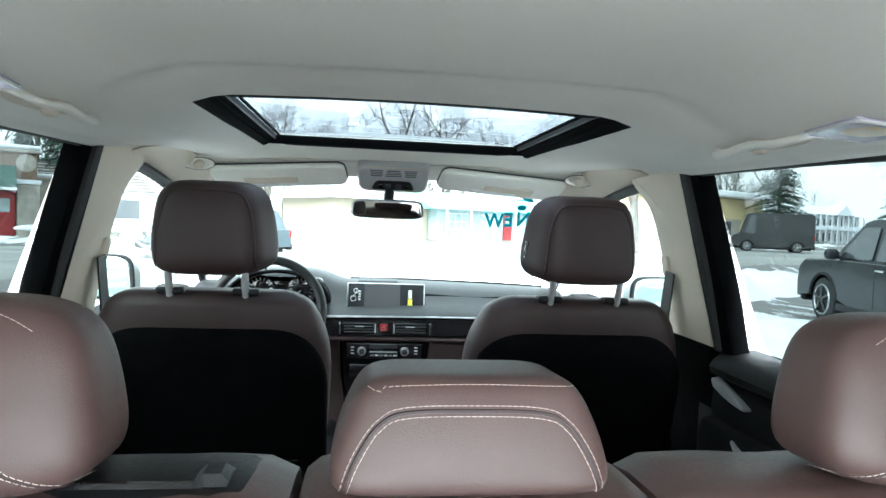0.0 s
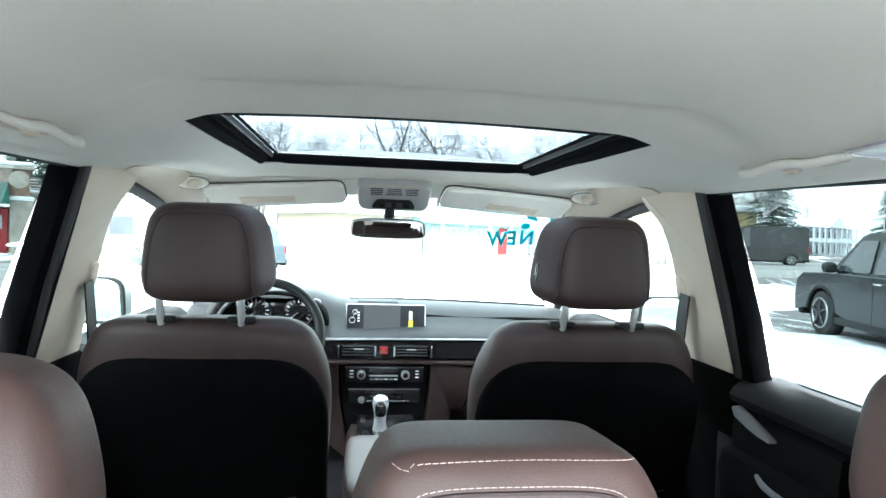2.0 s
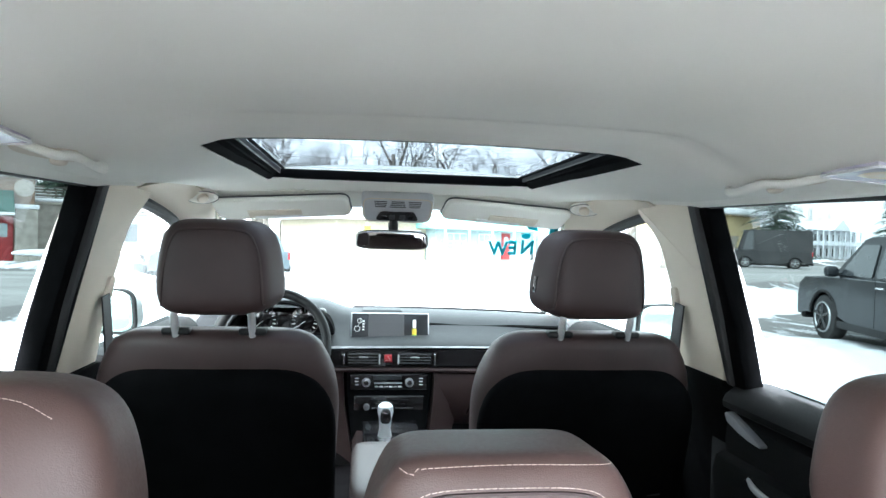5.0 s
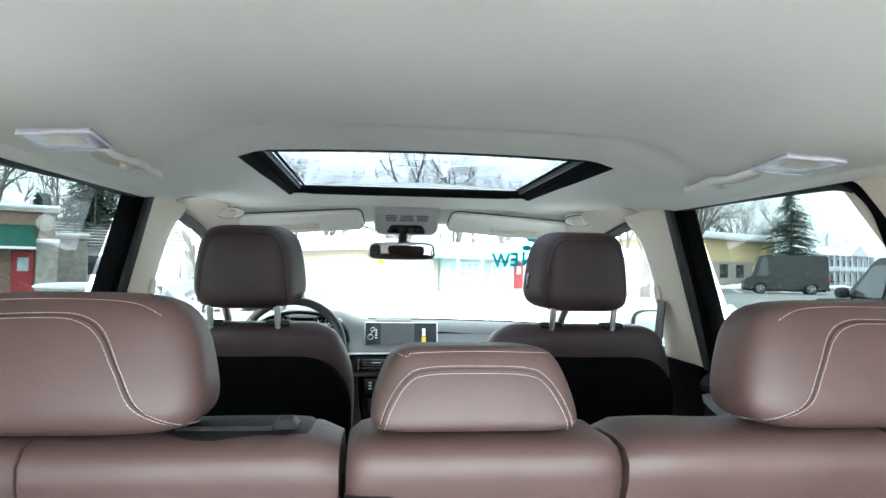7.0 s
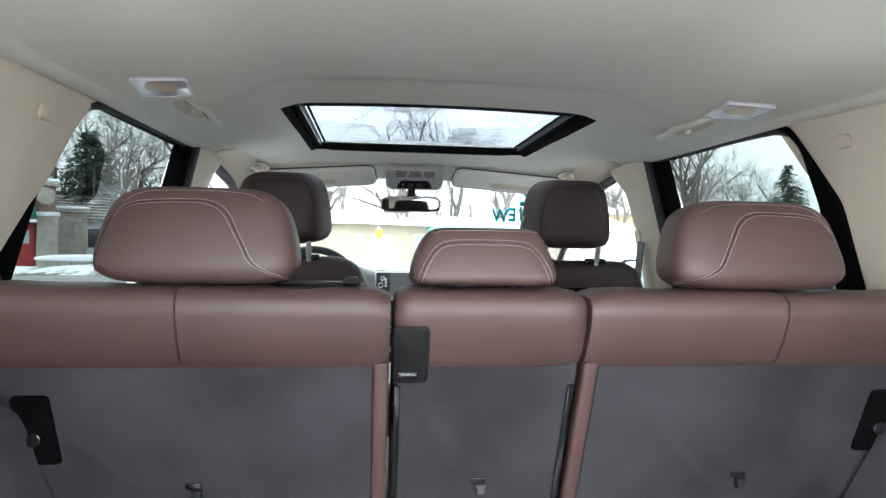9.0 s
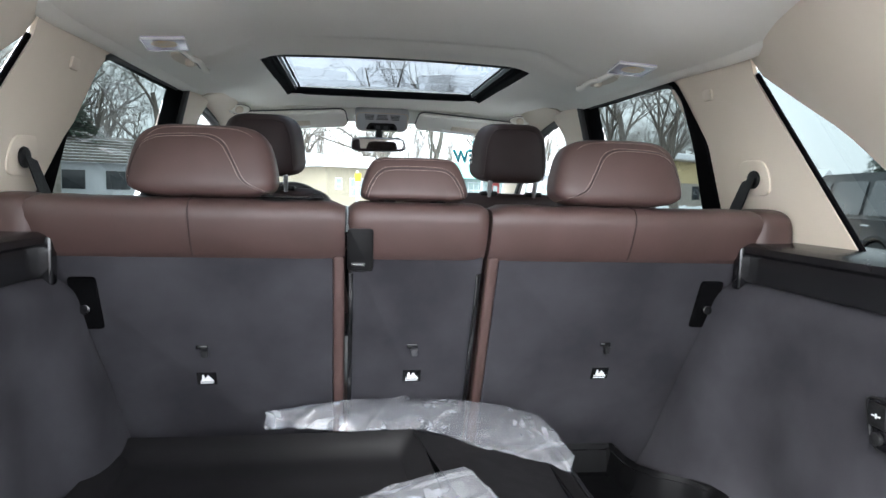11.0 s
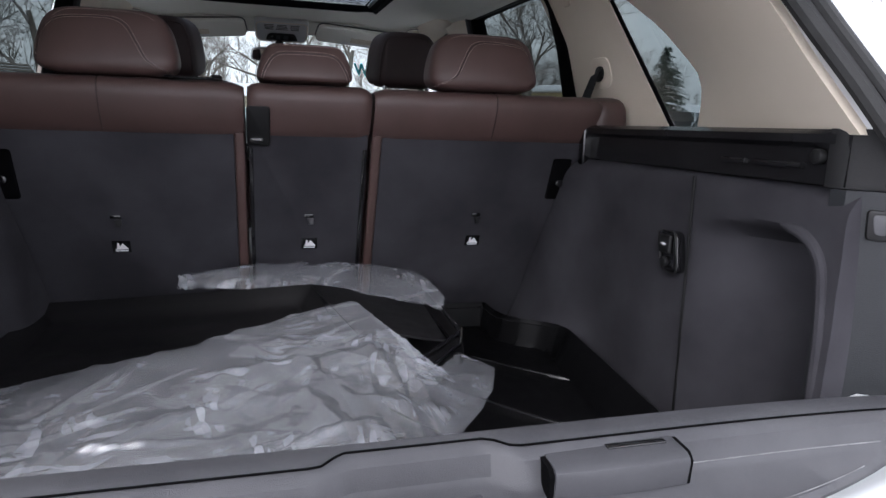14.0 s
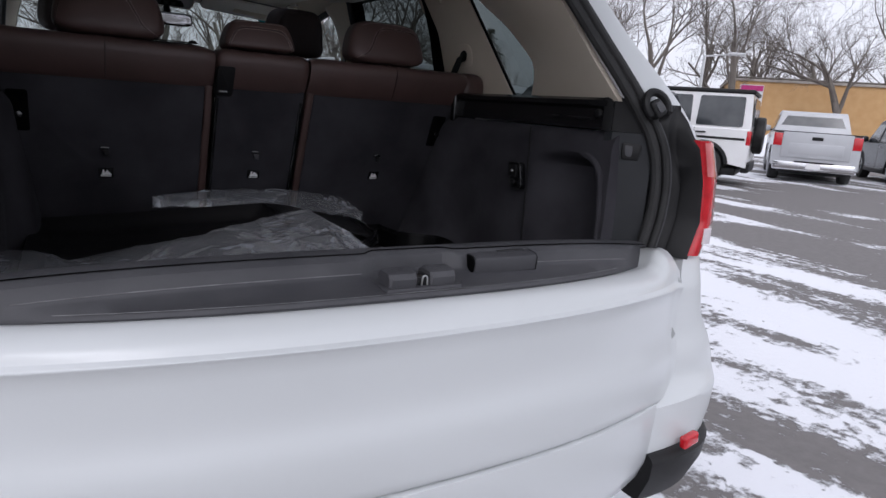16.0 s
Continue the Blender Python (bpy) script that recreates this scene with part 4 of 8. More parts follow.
    part("door_mirror", moved(cushion(0.24, 0.10, 0.17, 3, 0.15), Matrix.Translation((sign * (mx + 0.01), 3.12, 1.13 + mz)) @ pose(0, 0, 0, 0, 0, sign * 12)), WHITEPAINT, body)
    part("mirror_glass", moved(cushion(0.20, 0.01, 0.145, 4, 0.15), Matrix.Translation((sign * mx, 3.062, 1.135 + mz)) @ pose(0, 0, 0, 0, 0, sign * 12)), DOORGLASS, body)
    part("mirror_rim", moved(tube([(x, 0, z) for x, z in soft_poly([(-0.108, -0.072), (0.108, -0.072), (0.098, 0.070), (-0.098, 0.070)], 0.04)], 0.008, 6, closed=True), Matrix.Translation((sign * mx, 3.066, 1.135 + mz)) @ pose(0, 0, 0, 0, 0, sign * 12)), BLACK, body)
    part("mirror_stalk", tube([(sign * 0.80, 3.18, 1.09), (sign * 0.92, 3.15, 1.09)], 0.025, 8), BLACK, body)
# outer roof, open above the sunroof
rings = []
for y in np.linspace(0.56, 3.06, 30):
    zz = float(np.interp(y, [p[0] for p in ROOF_LINE], [p[1] for p in ROOF_LINE])) + 0.062
    rings.append([(x, y, zz - 0.08 * (abs(x) / 0.7) ** 2.2) for x in np.linspace(-0.72, 0.72, 25)])
def strip(rings, keep):
    bm = bmesh.new()
    vs = [[bm.verts.new(p) for p in r] for r in rings]
    for a in range(len(vs) - 1):
        for b in range(len(vs[0]) - 1):
            c = (vs[a][b].co + vs[a + 1][b + 1].co) / 2
            if keep(c):
                bm.faces.new((vs[a][b], vs[a][b + 1], vs[a + 1][b + 1], vs[a + 1][b]))
    bmesh.ops.delete(bm, geom=[v for v in bm.verts if not v.link_faces], context="VERTS")
    bmesh.ops.solidify(bm, geom=bm.faces[:], thickness=0.012)
    return bm
part("roof_panel", strip(rings, lambda c: not (abs(c.x) < 0.44 and 1.84 < c.y < 2.76)), WHITEPAINT, body)
# bonnet and front
bon = [[(x, 3.86 + 0.85 * s - 0.25 * s * (x / 0.8) ** 2, 1.10 - 0.12 * s - 0.10 * s ** 3 - 0.03 * (x / 0.8) ** 2) for x in np.linspace(-0.82, 0.82, 15)] for s in np.linspace(0, 1, 8)]
part("bonnet", strip(bon, lambda c: True), WHITEPAINT, body)
part("front_bumper", rbox(-0.86, 0.86, 4.35, 4.80, 0.30, 0.90, 0.12, 4), WHITEPAINT, body)
rings = []
for x in np.linspace(-0.660, 0.660, 41).tolist():
    y0 = panel_y(x, -0.098)
    d = 0.03 * (abs(x) / 0.8) ** 3
    rings.append([Vector((x, y0 + a, z)) for a, z in ((0.03, 0.4735 - d), (0.007, 0.4735 - d), (0.001, 0.471 - d), (0.0, 0.465 - d), (0.0, 0.42), (0.003, 0.36), (0.01, 0.30), (0.03, 0.25), (0.08, 0.215))] + [Vector((x, 0.55, 0.215)), Vector((x, 0.55, 0.45))])
part("rear_bumper", loft(rings), WHITEPAINT, body)
part("underbody", rbox(-0.80, 0.80, 0.40, 4.4, 0.26, 0.40, 0.02), BLACK, body)

# raised upper tailgate with its window, plate and lamps
gate = tagged(new("tailgate_upper"), "white upper tailgate, raised, with number plate and tail lamps", "tailgate", kind="structure")
gate.matrix_world = Matrix.Translation((0, 0.58, 1.72)) @ pose(0, 0, 0, -17)
rings = []
for i in range(13):
    s = i / 12
    w_ = 0.60 + 0.19 * s
    th = 0.05 + 0.05 * s
    rings.append([Vector((x * w_, -1.02 * s, (1 - abs(x) ** 4) * th + 0.06 * math.sin(2.4 * s))) for x in np.linspace(-1, 1, 13)] + [Vector((x * w_ * 0.97, -1.02 * s, -0.03 + 0.06 * math.sin(2.4 * s))) for x in np.linspace(1, -1, 13)])
part("gate_shell", loft(rings), WHITEPAINT, gate)
part("gate_window", rbox(-0.56, 0.56, -0.55, -0.10, 0.110, 0.125, 0.004), GLOSSBLACK, gate)
part("inner_trim", rbox(-0.6, 0.6, -0.95, -0.05, -0.045, -0.028, 0.006), BLACK, gate)
plate = part("number_plate", rbox(-0.16, 0.16, -0.84, -0.68, 0.13, 0.14, 0.004), WHITE, gate, "white dealer plate in a chrome frame")
part("plate_frame", tube([(x, y, 0.14) for x, y in soft_poly([(-0.163, -0.845), (0.163, -0.845), (0.163, -0.675), (-0.163, -0.675)], 0.01)], 0.005, 6, closed=True), CHROME, plate)
part("emblem", prism([(x - 0.10, y - 0.73, 0.141) for x, y in soft_poly([(-0.03, 0.03), (0.03, 0.03), (0.03, -0.01), (0.0, -0.05), (-0.03, -0.01)], 0.008)], (0, 0, 0.001)), REDLENS, plate)
for k, (wd, yy, hh) in enumerate(((0.13, -0.705, 0.008), (0.15, -0.728, 0.018), (0.13, -0.75, 0.008))):
    part("print_bar", rbox(0.03 - wd / 2, 0.03 + wd / 2, yy - hh / 2, yy + hh / 2, 0.1405, 0.142, 0), GREYPLASTIC, plate)
for s in (-1, 1):
    part("tail_lamp", prism([(s * x, y, 0.125) for x, y in soft_poly([(0.40, -0.62), (0.76, -0.60), (0.77, -0.80), (0.52, -0.78)], 0.03)], (0, 0, 0.03), 0.006), REDLENS, gate, "red tail lamp lens")

# ---- front seats ----
def front_seat(cx, driver):
    seat = tagged(new("front_seat"), "brown leather front seat, black cloth back" + (" by the steering wheel" if driver else ""), "car seat", "front seats")
    seat.matrix_world = Matrix.Translation((cx, 2.2, 0.42))
    tilt = pose(0, 0, 0, 15)
    # coordinates from here on: seat's own, z from the floor
    def lean_y(z):
        return (0.815 - z) * 0.27
    rings = []
    for k in range(34):
        t = min(1.0, k / 24)
        turn_in = max(0.0, (k - 24) / 9) * math.pi / 2
        z = 0.10 + 0.685 * t + 0.036 * math.sin(turn_in)
        shoulder = max(0.0, (z - 0.60) / 0.22)
        w = 0.262 - 0.070 * shoulder ** 2.6 - 0.012 * math.cos(t * 3) - 0.045 * (1 - math.cos(turn_in))
        d = 0.088 - 0.030 * shoulder ** 3 - 0.034 * (1 - math.cos(turn_in))
        rings.append([Vector((w * math.copysign(abs(math.cos(a)) ** 0.55, math.cos(a)), lean_y(z) + 0.05 + d * math.copysign(abs(math.sin(a)) ** 0.6, math.sin(a)), z)) for a in np.linspace(0, 2 * math.pi, 40, endpoint=False)])
    part("backrest", loft(rings), LEATHER_DARK, seat)
    # black cloth panel with soft rim
    rings = []
    for k in range(34):
        t = k / 16 * 0.72 if k <= 16 else 0.72 + 0.28 * math.sin(math.pi / 2 * (k - 16) / 17)
        z = 0.08 + 0.662 * t
        sh = max(0.0, min(1.0, (z - 0.585) / 0.157))
        w = 0.115 + 0.151 * (1 - sh ** 2.4) ** (1 / 2.4)
        d = 0.040 * (1 - 0.75 * sh ** 4)
        rings.append([Vector((w * math.copysign(abs(math.cos(a)) ** 0.45, math.cos(a)), lean_y(z) - 0.018 + d * math.copysign(abs(math.sin(a)) ** 0.7, math.sin(a)), z)) for a in np.linspace(0, 2 * math.pi, 32, endpoint=False)])
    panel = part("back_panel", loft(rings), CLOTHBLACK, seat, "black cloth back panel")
    part("net_pocket_seam", tube([(x, lean_y(0.42) - 0.052, 0.42 - 0.006 * (1 - (x / 0.2) ** 2)) for x in np.linspace(-0.20, 0.20, 12)], 0.004, 6), BLACK, panel)
    part("cushion", moved(cushion(0.54, 0.56, 0.20, 4, 0.03), Matrix.Translation((0, 0.42, 0.14))), LEATHER, seat)
    hw, hd, hh = 0.312, 0.150, 0.206
    shape = (5.0, 0.20, 0.0, 0.004, 0.28)
    at = Matrix.Translation((0, 0.022, 0.962)) @ pose(0, 0, 0, 4)
    hr = part("headrest", moved(cushion(hw, hd, hh, *shape[:4], res=22, fore=shape[4], flare=0.30), at), LEATHER_DARK, seat)
    path = [(-0.90, -0.90, 0), (-0.915, -0.3, 0), (-0.90, 0.35, 0), (-0.80, 0.70, 0), (-0.55, 0.80, 0), (0.0, 0.82, 0), (0.55, 0.80, 0), (0.80, 0.70, 0), (0.90, 0.35, 0), (0.915, -0.3, 0), (0.90, -0.90, 0)]
    line = [at @ on_cushion(p.x, p.y, hw, hd, hh, *shape, 0.0003, 0.30) for p in smooth_line(path, 6)]
    part("seam", tube(line, 0.0024, 6), LEATHER_DARK, hr)
    line = [at @ on_cushion(p.x * 1.025, p.y + 0.03 * (p.y > 0.3), hw, hd, hh, *shape, 0.0003, 0.30) for p in smooth_line(path, 6)]
    part("stitching", stitches(line, 0.0030, 0.0018, 0.0004), THREAD_DARK, hr, "fine brown stitching")
    if not driver:
        part("release_slot", tube(smooth_line([(-0.1415, 0.018, 0.955), (-0.1450, 0.018, 0.925), (-0.1450, 0.010, 0.918), (-0.1450, 0.002, 0.925), (-0.1400, 0.002, 0.955)], 4), 0.0018, 6), GLOSSBLACK, hr)
    for s in (-1, 1):
        part("post", tube(smooth_line([(s * 0.081, 0.012, 0.79), (s * 0.081, -0.010, 0.845), (s * 0.081, -0.016, 0.866), (s * 0.081, -0.006, 0.880), (s * 0.081, 0.020, 0.884)], 4), 0.0085, 14), POSTMETAL, seat, "chrome headrest post")
        part("post_collar", moved(rbox(-0.03, 0.03, -0.017, 0.017, -0.008, 0.008, 0.006), Matrix.Translation((s * 0.081, 0.012, 0.82))), BLACK, seat)
    return seat


front_seat(-0.432, True)
front_seat(0.428, False)


# ---- rear seat backs ----
def back_y(z):
    """The carpeted back of the rear seats leans rearwards as it rises."""
    return 1.33 - (z - 0.75) * 0.409


def rear_back(x0, x1, name_label, strip_sides):
    s = tagged(new("rear_seat_back"), name_label, "seat back", "rear seat backs")
    g = 0.0035
    a, b = x0 + g, x1 - g
    # leather roll along the top and seat front
    prof = [(1.182, 1.112), (1.168, 1.125), (1.152, 1.155), (1.141, 1.185), (1.141, 1.205), (1.152, 1.217), (1.180, 1.222), (1.235, 1.222), (1.275, 1.215), (1.31, 1.19), (1.335, 1.14), (1.42, 0.90), (1.50, 0.70), (1.46, 0.66), (1.42, 0.66), (1.26, 1.06)]
    rings = []
    wdt = b - a
    for i in range(25):
        t = i / 24
        x = a + wdt * t
        edge = min(t, 1 - t) * wdt
        sh = 0.012 * math.exp(-edge / 0.010)
        sag = 0.0015 * math.sin(x * 41) * math.sin(x * 17)
        c = Vector((0, 1.25, 1.12))
        ring = []
        for y, z in prof:
            p = Vector((x, y, z))
            d = (c - p)
            d.x = 0
            ring.append(p + d.normalized() * (sh + sag * (z > 1.12)))
        rings.append(ring)
    part("leather_top", loft(rings), LEATHER, s, "brown leather upper roll", sharp=60)
    # carpeted panel
    pa, pb = a + (0.022 if "l" in strip_sides else 0.002), b - (0.022 if "r" in strip_sides else 0.002)
    pts = [Vector((x, back_y(z), z)) for x, z in soft_poly([(pa, 0.59), (pb, 0.59), (pb, 1.122), (pa, 1.122)], 0.012)]
    part("carpet_panel", prism(pts, (0, 0.03, 0.0), 0.004), CARPET, s, "dark grey carpet back")
    for side in strip_sides:
        sx = (a, a + 0.022) if side == "l" else (b - 0.022, b)
        pts = [Vector((x, back_y(z) - 0.002, z)) for x, z in ((sx[0], 0.68), (sx[1], 0.68), (sx[1], 1.118), (sx[0], 1.118))]
        part("leather_edge", prism(pts, (0, 0.03, 0), 0.006, 3), LEATHER, s, "brown leather edging")
    return s


L = rear_back(-0.70, -0.138, "brown leather and grey carpet rear seat back, wide section", "r")
C = rear_back(-0.138, 0.131, "narrow middle rear seat back of brown leather and carpet", "")
R = rear_back(0.131, 0.70, "brown leather and grey carpet rear seat back, wide section", "l")
for s, x in ((L, -0.415), (R, 0.415)):
    part("top_seam", tube([(x, y - 0.0012, z) for y, z in ((1.176, 1.118), (1.166, 1.127), (1.151, 1.156), (1.140, 1.186), (1.140, 1.206), (1.151, 1.2185), (1.18, 1.2235), (1.235, 1.2235))], 0.0014, 5), LEATHER_DARK, s)
    part("rolled_end", moved(cushion(0.10, 0.13, 0.12, 3.5, 0.1), Matrix.Translation((math.copysign(0.715, x), 1.205, 1.165))), LEATHER, s)
for s, x in ((L, -0.415), (C, 0.0), (R, 0.415)):
    z = 0.925
    slot = part("tether_slot", rbox(x - 0.014, x + 0.008, back_y(z) - 0.006, back_y(z) + 0.004, z - 0.002, z + 0.006, 0.001), GLOSSBLACK, s)
    part("tether_anchor", merge(rbox(x - 0.004, x + 0.008, back_y(z) - 0.006, back_y(z) + 0.004, z - 0.020, z - 0.004, 0.002), rbox(x - 0.006, x + 0.009, back_y(z) - 0.0075, back_y(z), z - 0.008, z - 0.005, 0)), GREYPLASTIC if s is C else BLACK, s)
    z = 0.855
    lab = part("label", prism([Vector((px, back_y(pz) - 0.0015, pz)) for px, pz in ((x - 0.019, z - 0.014), (x + 0.019, z - 0.014), (x + 0.019, z + 0.014), (x - 0.019, z + 0.014))], (0, 0.002, 0)), GLOSSBLACK, s, "black label with white child-seat symbol", smooth=False)
    mark = [Vector((x + u * 0.001, back_y(z + v * 0.001) - 0.0022, z + v * 0.001)) for u, v in ((-13, -5), (-10, -5), (-8, 9), (-5, 9), (-3, 0), (3, 8), (8, 2), (14, -5), (14, -7), (-13, -7))]
    part("symbol", prism(mark, (0, 0.001, 0)), WHITE, lab, smooth=False)
    part("print_bar", prism([Vector((x + u * 0.001, back_y(z + v * 0.001) - 0.0022, z + v * 0.001)) for u, v in ((-13, -11.5), (13, -11.5), (13, -9), (-13, -9))], (0, 0.001, 0)), WHITE, lab, smooth=False)
# lock plate of the middle section
lp = part("lock_plate", prism([Vector((x, back_y(z) - 0.012 - (0.010 if z > 1.12 else 0.0), z)) for x, z in soft_poly([(-0.137, 1.090), (-0.089, 1.090), (-0.089, 1.173), (-0.137, 1.173)], 0.008)], (0, 0.03, 0), 0.003), BLACK, C, "black plastic lock plate")
part("lock_slot", rbox(-0.131, -0.102, back_y(1.105) - 0.014, back_y(1.105) - 0.004, 1.098, 1.112, 0.003), GLOSSBLACK, lp)
part("lock_pin", tube([(-0.126, back_y(1.102) - 0.012, 1.103), (-0.106, back_y(1.102) - 0.012, 1.103)], 0.0035, 8), CHROME, lp)
for x in (-0.130, 0.118):
    part("guide_bar", prism([Vector((px, back_y(pz) - 0.006, pz)) for px, pz in ((x - 0.004, 0.76), (x + 0.005, 0.76), (x + 0.005, 1.085), (x - 0.004, 1.085))], (0, 0.02, 0), 0.002), GLOSSBLACK, C)
for s, x in ((L, -0.614), (R, 0.614)):
    q = part("side_latch", prism([Vector((px, back_y(pz) - 0.008, pz)) for px, pz in soft_poly([(x - 0.024, 0.968), (x + 0.024, 0.968), (x + 0.024, 1.073), (x - 0.024, 1.073)], 0.008)], (0, 0.03, 0), 0.003), CLOTHBLACK, s, "black latch plate")
    part("latch_hook", moved(disc(0.010, 0.014, 16, 0.002), Matrix.Translation((x, back_y(1.01) - 0.010, 1.01)) @ pose(0, 0, 0, 90)), GLOSSBLACK, q)
belt_cover = thing("belt_cover", loft([[Vector((x, y + 0.010 * (1 - k), 1.202 + (z - 1.198) * k)) for y, z in ((1.150, 1.200), (1.160, 1.212), (1.185, 1.2205), (1.225, 1.2235), (1.25, 1.220), (1.262, 1.205))] for x, k in ((-0.330, 0.5), (-0.320, 0.8), (-0.30, 0.95), (-0.26, 1.0), (-0.195, 1.0), (-0.175, 0.92), (-0.166, 0.6))]), BLACK, "black plastic belt outlet on the rear seat top", "belt cover")
part("slot", loft([[Vector((x, y, 1.2275 + h)) for y, h in ((1.178, -0.002), (1.180, 0.0015), (1.184, 0.0015), (1.186, -0.002))] for x in (-0.295, -0.24, -0.20)]), GLOSSBLACK, belt_cover)
part("tab", loft([[Vector((x, y, 1.2265 + h * k)) for y, h in ((1.178, 0.0), (1.182, 0.008), (1.200, 0.009), (1.212, 0.0))] for x, k in ((-0.206, 0.4), (-0.200, 1.0), (-0.188, 1.0), (-0.183, 0.3))]), BLACK, belt_cover)
for x0, x1 in ((-0.63, -0.53), (0.52, 0.63)):
    thing("release_lever_cover", rbox(x0, x1, 1.19, 1.25, 1.206, 1.219, 0.005), BLACK, "black plastic seat release cover on the seat top", "cover")


def rear_headrest(cx, w, h, base, flip=0):
    e, taper, lean, belly, fore, d = (4.8, 0.22, 0.012, 0.006, 0.30, 0.120) if flip else (8.0, 0.26, 0.012, 0.004, 0.18, 0.118)
    hr = tagged(new("headrest"), "brown leather headrest with pale double stitching", "headrest", "rear headrests")
    hr.matrix_world = Matrix.Translation((cx, 1.205, base + h / 2)) @ pose(0, 0, 0, -4)
    part("pad", cushion(w, d, h, e, taper, lean, belly, 24, fore), LEATHER, hr)
    def seam(pts, out):
        return [on_cushion(p.x, p.y, w, d, h, e, taper, lean, belly, fore, out) for p in smooth_line([(a, b, 0) for a, b in pts], 8)]
    if flip == 0:
        inner = [(-0.86, -0.92), (-0.80, -0.4), (-0.70, 0.12), (-0.52, 0.32), (0.0, 0.36), (0.52, 0.32), (0.70, 0.12), (0.80, -0.4), (0.86, -0.92)]
        rows = [inner, [(a * 1.06, b + 0.15 * (b > -0.5) + 0.02) for a, b in inner]]
        top = [(-0.93, 0.80), (-0.82, 0.74), (-0.70, 0.82), (0.0, 0.86), (0.70, 0.84), (0.93, 0.82)]
    else:
        inner = [(-0.93, -0.80), (-0.90, 0.0), (-0.84, 0.34), (-0.64, 0.56), (-0.1, 0.62), (0.15, 0.57), (0.31, 0.36), (0.43, -0.1), (0.56, -0.6), (0.84, -0.88)]
        rows = [inner, [(a + 0.05 * (a > -0.5), b + 0.07 * (b > 0.1)) for a, b in inner]]
        top = [(-0.80, 0.62), (-0.6, 0.84), (0.0, 0.885), (0.55, 0.84), (0.78, 0.66)]
    for pts in rows + [top]:
        if flip < 0:
            pts = [(-a, b) for a, b in pts]
        pts = [(max(-0.97, min(0.97, a)), b) for a, b in pts]
        part("stitching", stitches(seam(pts, 0.0006)), THREAD, hr, "pale beige stitching")
    mid = [((a + c) / 2, (b + f) / 2) for (a, b), (c, f) in zip(*rows)]
    if flip < 0:
        mid = [(-a, b) for a, b in mid]
    mid = [(max(-0.97, min(0.97, a)), b) for a, b in mid]
    part("seam", tube(seam(mid, 0.0), 0.0016, 5), LEATHER_DARK, hr)
    for s in (-1, 1):
        part("post", moved(disc(0.016, 0.03, 18, 0.004), Matrix.Translation((s * w * 0.24, 0.01, -h / 2 - 0.004))), BLACK, hr)
    if flip:
        part("cross_bar", moved(rbox(-0.03, 0.03, -0.006, 0.006, -0.005, 0.005, 0.003), Matrix.Translation((0, 0.01, -h / 2 - 0.004))), ALU, hr)
    return hr


rear_headrest(-0.398, 0.268, 0.132, 1.222, 1)
rear_headrest(-0.013, 0.203, 0.081, 1.224, 0)
rear_headrest(0.392, 0.268, 0.132, 1.222, -1)

# rear bench cushion, hardly seen
bench = thing("rear_bench", moved(cushion(1.42, 0.55, 0.24, 5, 0.02), Matrix.Translation((0, 1.72, 0.68))), LEATHER, "brown leather rear bench cushion", "bench")

# ---- dashboard ----
dash = tagged(new("dashboard"), "dark soft dashboard with gloss black trim and air vents", "dashboard")
prof = [(3.92, 1.105), (3.80, 1.128), (3.62, 1.142), (3.50, 1.138), (3.44, 1.120), (3.42, 1.095), (3.36, 1.060), (3.28, 1.040), (3.265, 1.028), (3.27, 1.015), (3.30, 1.010), (3.32, 0.95), (3.40, 0.80), (3.50, 0.60), (3.92, 0.60)]
rings = []
for i in range(49):
    x = -0.76 + 1.52 * i / 48
    hood = math.exp(-((x + 0.41) / 0.20) ** 4)
    ring = []
    for y, z in prof:
        dz = 0.052 * hood * (1 if 3.40 < y < 3.7 and z > 1.09 else 0)
        bow = -0.16 * (x / 0.76) ** 2 * (1 if y > 3.7 else 0.25)
        sweep = 0.012 * math.sin((x + 0.1) * 3) if z < 1.1 else 0
        ring.append(Vector((x, y + bow, z + dz + sweep - 0.015 * (abs(x) / 0.76) ** 2)))
    rings.append(ring)
part("upper_body", loft(rings), DASH, dash, sharp=45)
part("fascia_trim", loft([[Vector((x, 3.268 - 0.04 * (x / 0.76) ** 2 + a, 0.990 + b + 0.004 * math.sin(3 * x))) for a, b in ((0, -0.038), (-0.012, -0.034), (-0.014, 0.03), (0, 0.034), (0.05, 0.034), (0.05, -0.038))] for x in np.linspace(-0.74, 0.74, 40)]), GLOSSBLACK, dash, "gloss black trim strip")
part("silver_strip", loft([[Vector((x, 3.245 - 0.04 * (x / 0.76) ** 2 + a, 1.030 + b + 0.004 * math.sin(3 * x))) for a, b in ((0, -0.0025), (-0.006, 0.0), (0, 0.0025), (0.03, 0.0025), (0.03, -0.0025))] for x in np.linspace(-0.74, 0.74, 40)]), GREYEDGE, dash, "satin grey strip")
# near-black strip laid on the dash to give the groove its shade
part("dash_gap_shade", loft([[Vector((x, 3.425 - 0.04 * (x / 0.76) ** 2 + a, 1.098 - 0.010 * x + b)) for a, b in ((0, -0.010), (-0.012, -0.006), (-0.014, 0.004), (0, 0.010))] for x in np.linspace(0.165, 0.74, 24)]), CLOTHBLACK, dash, "near-black strip for the shaded gap under the dash top")
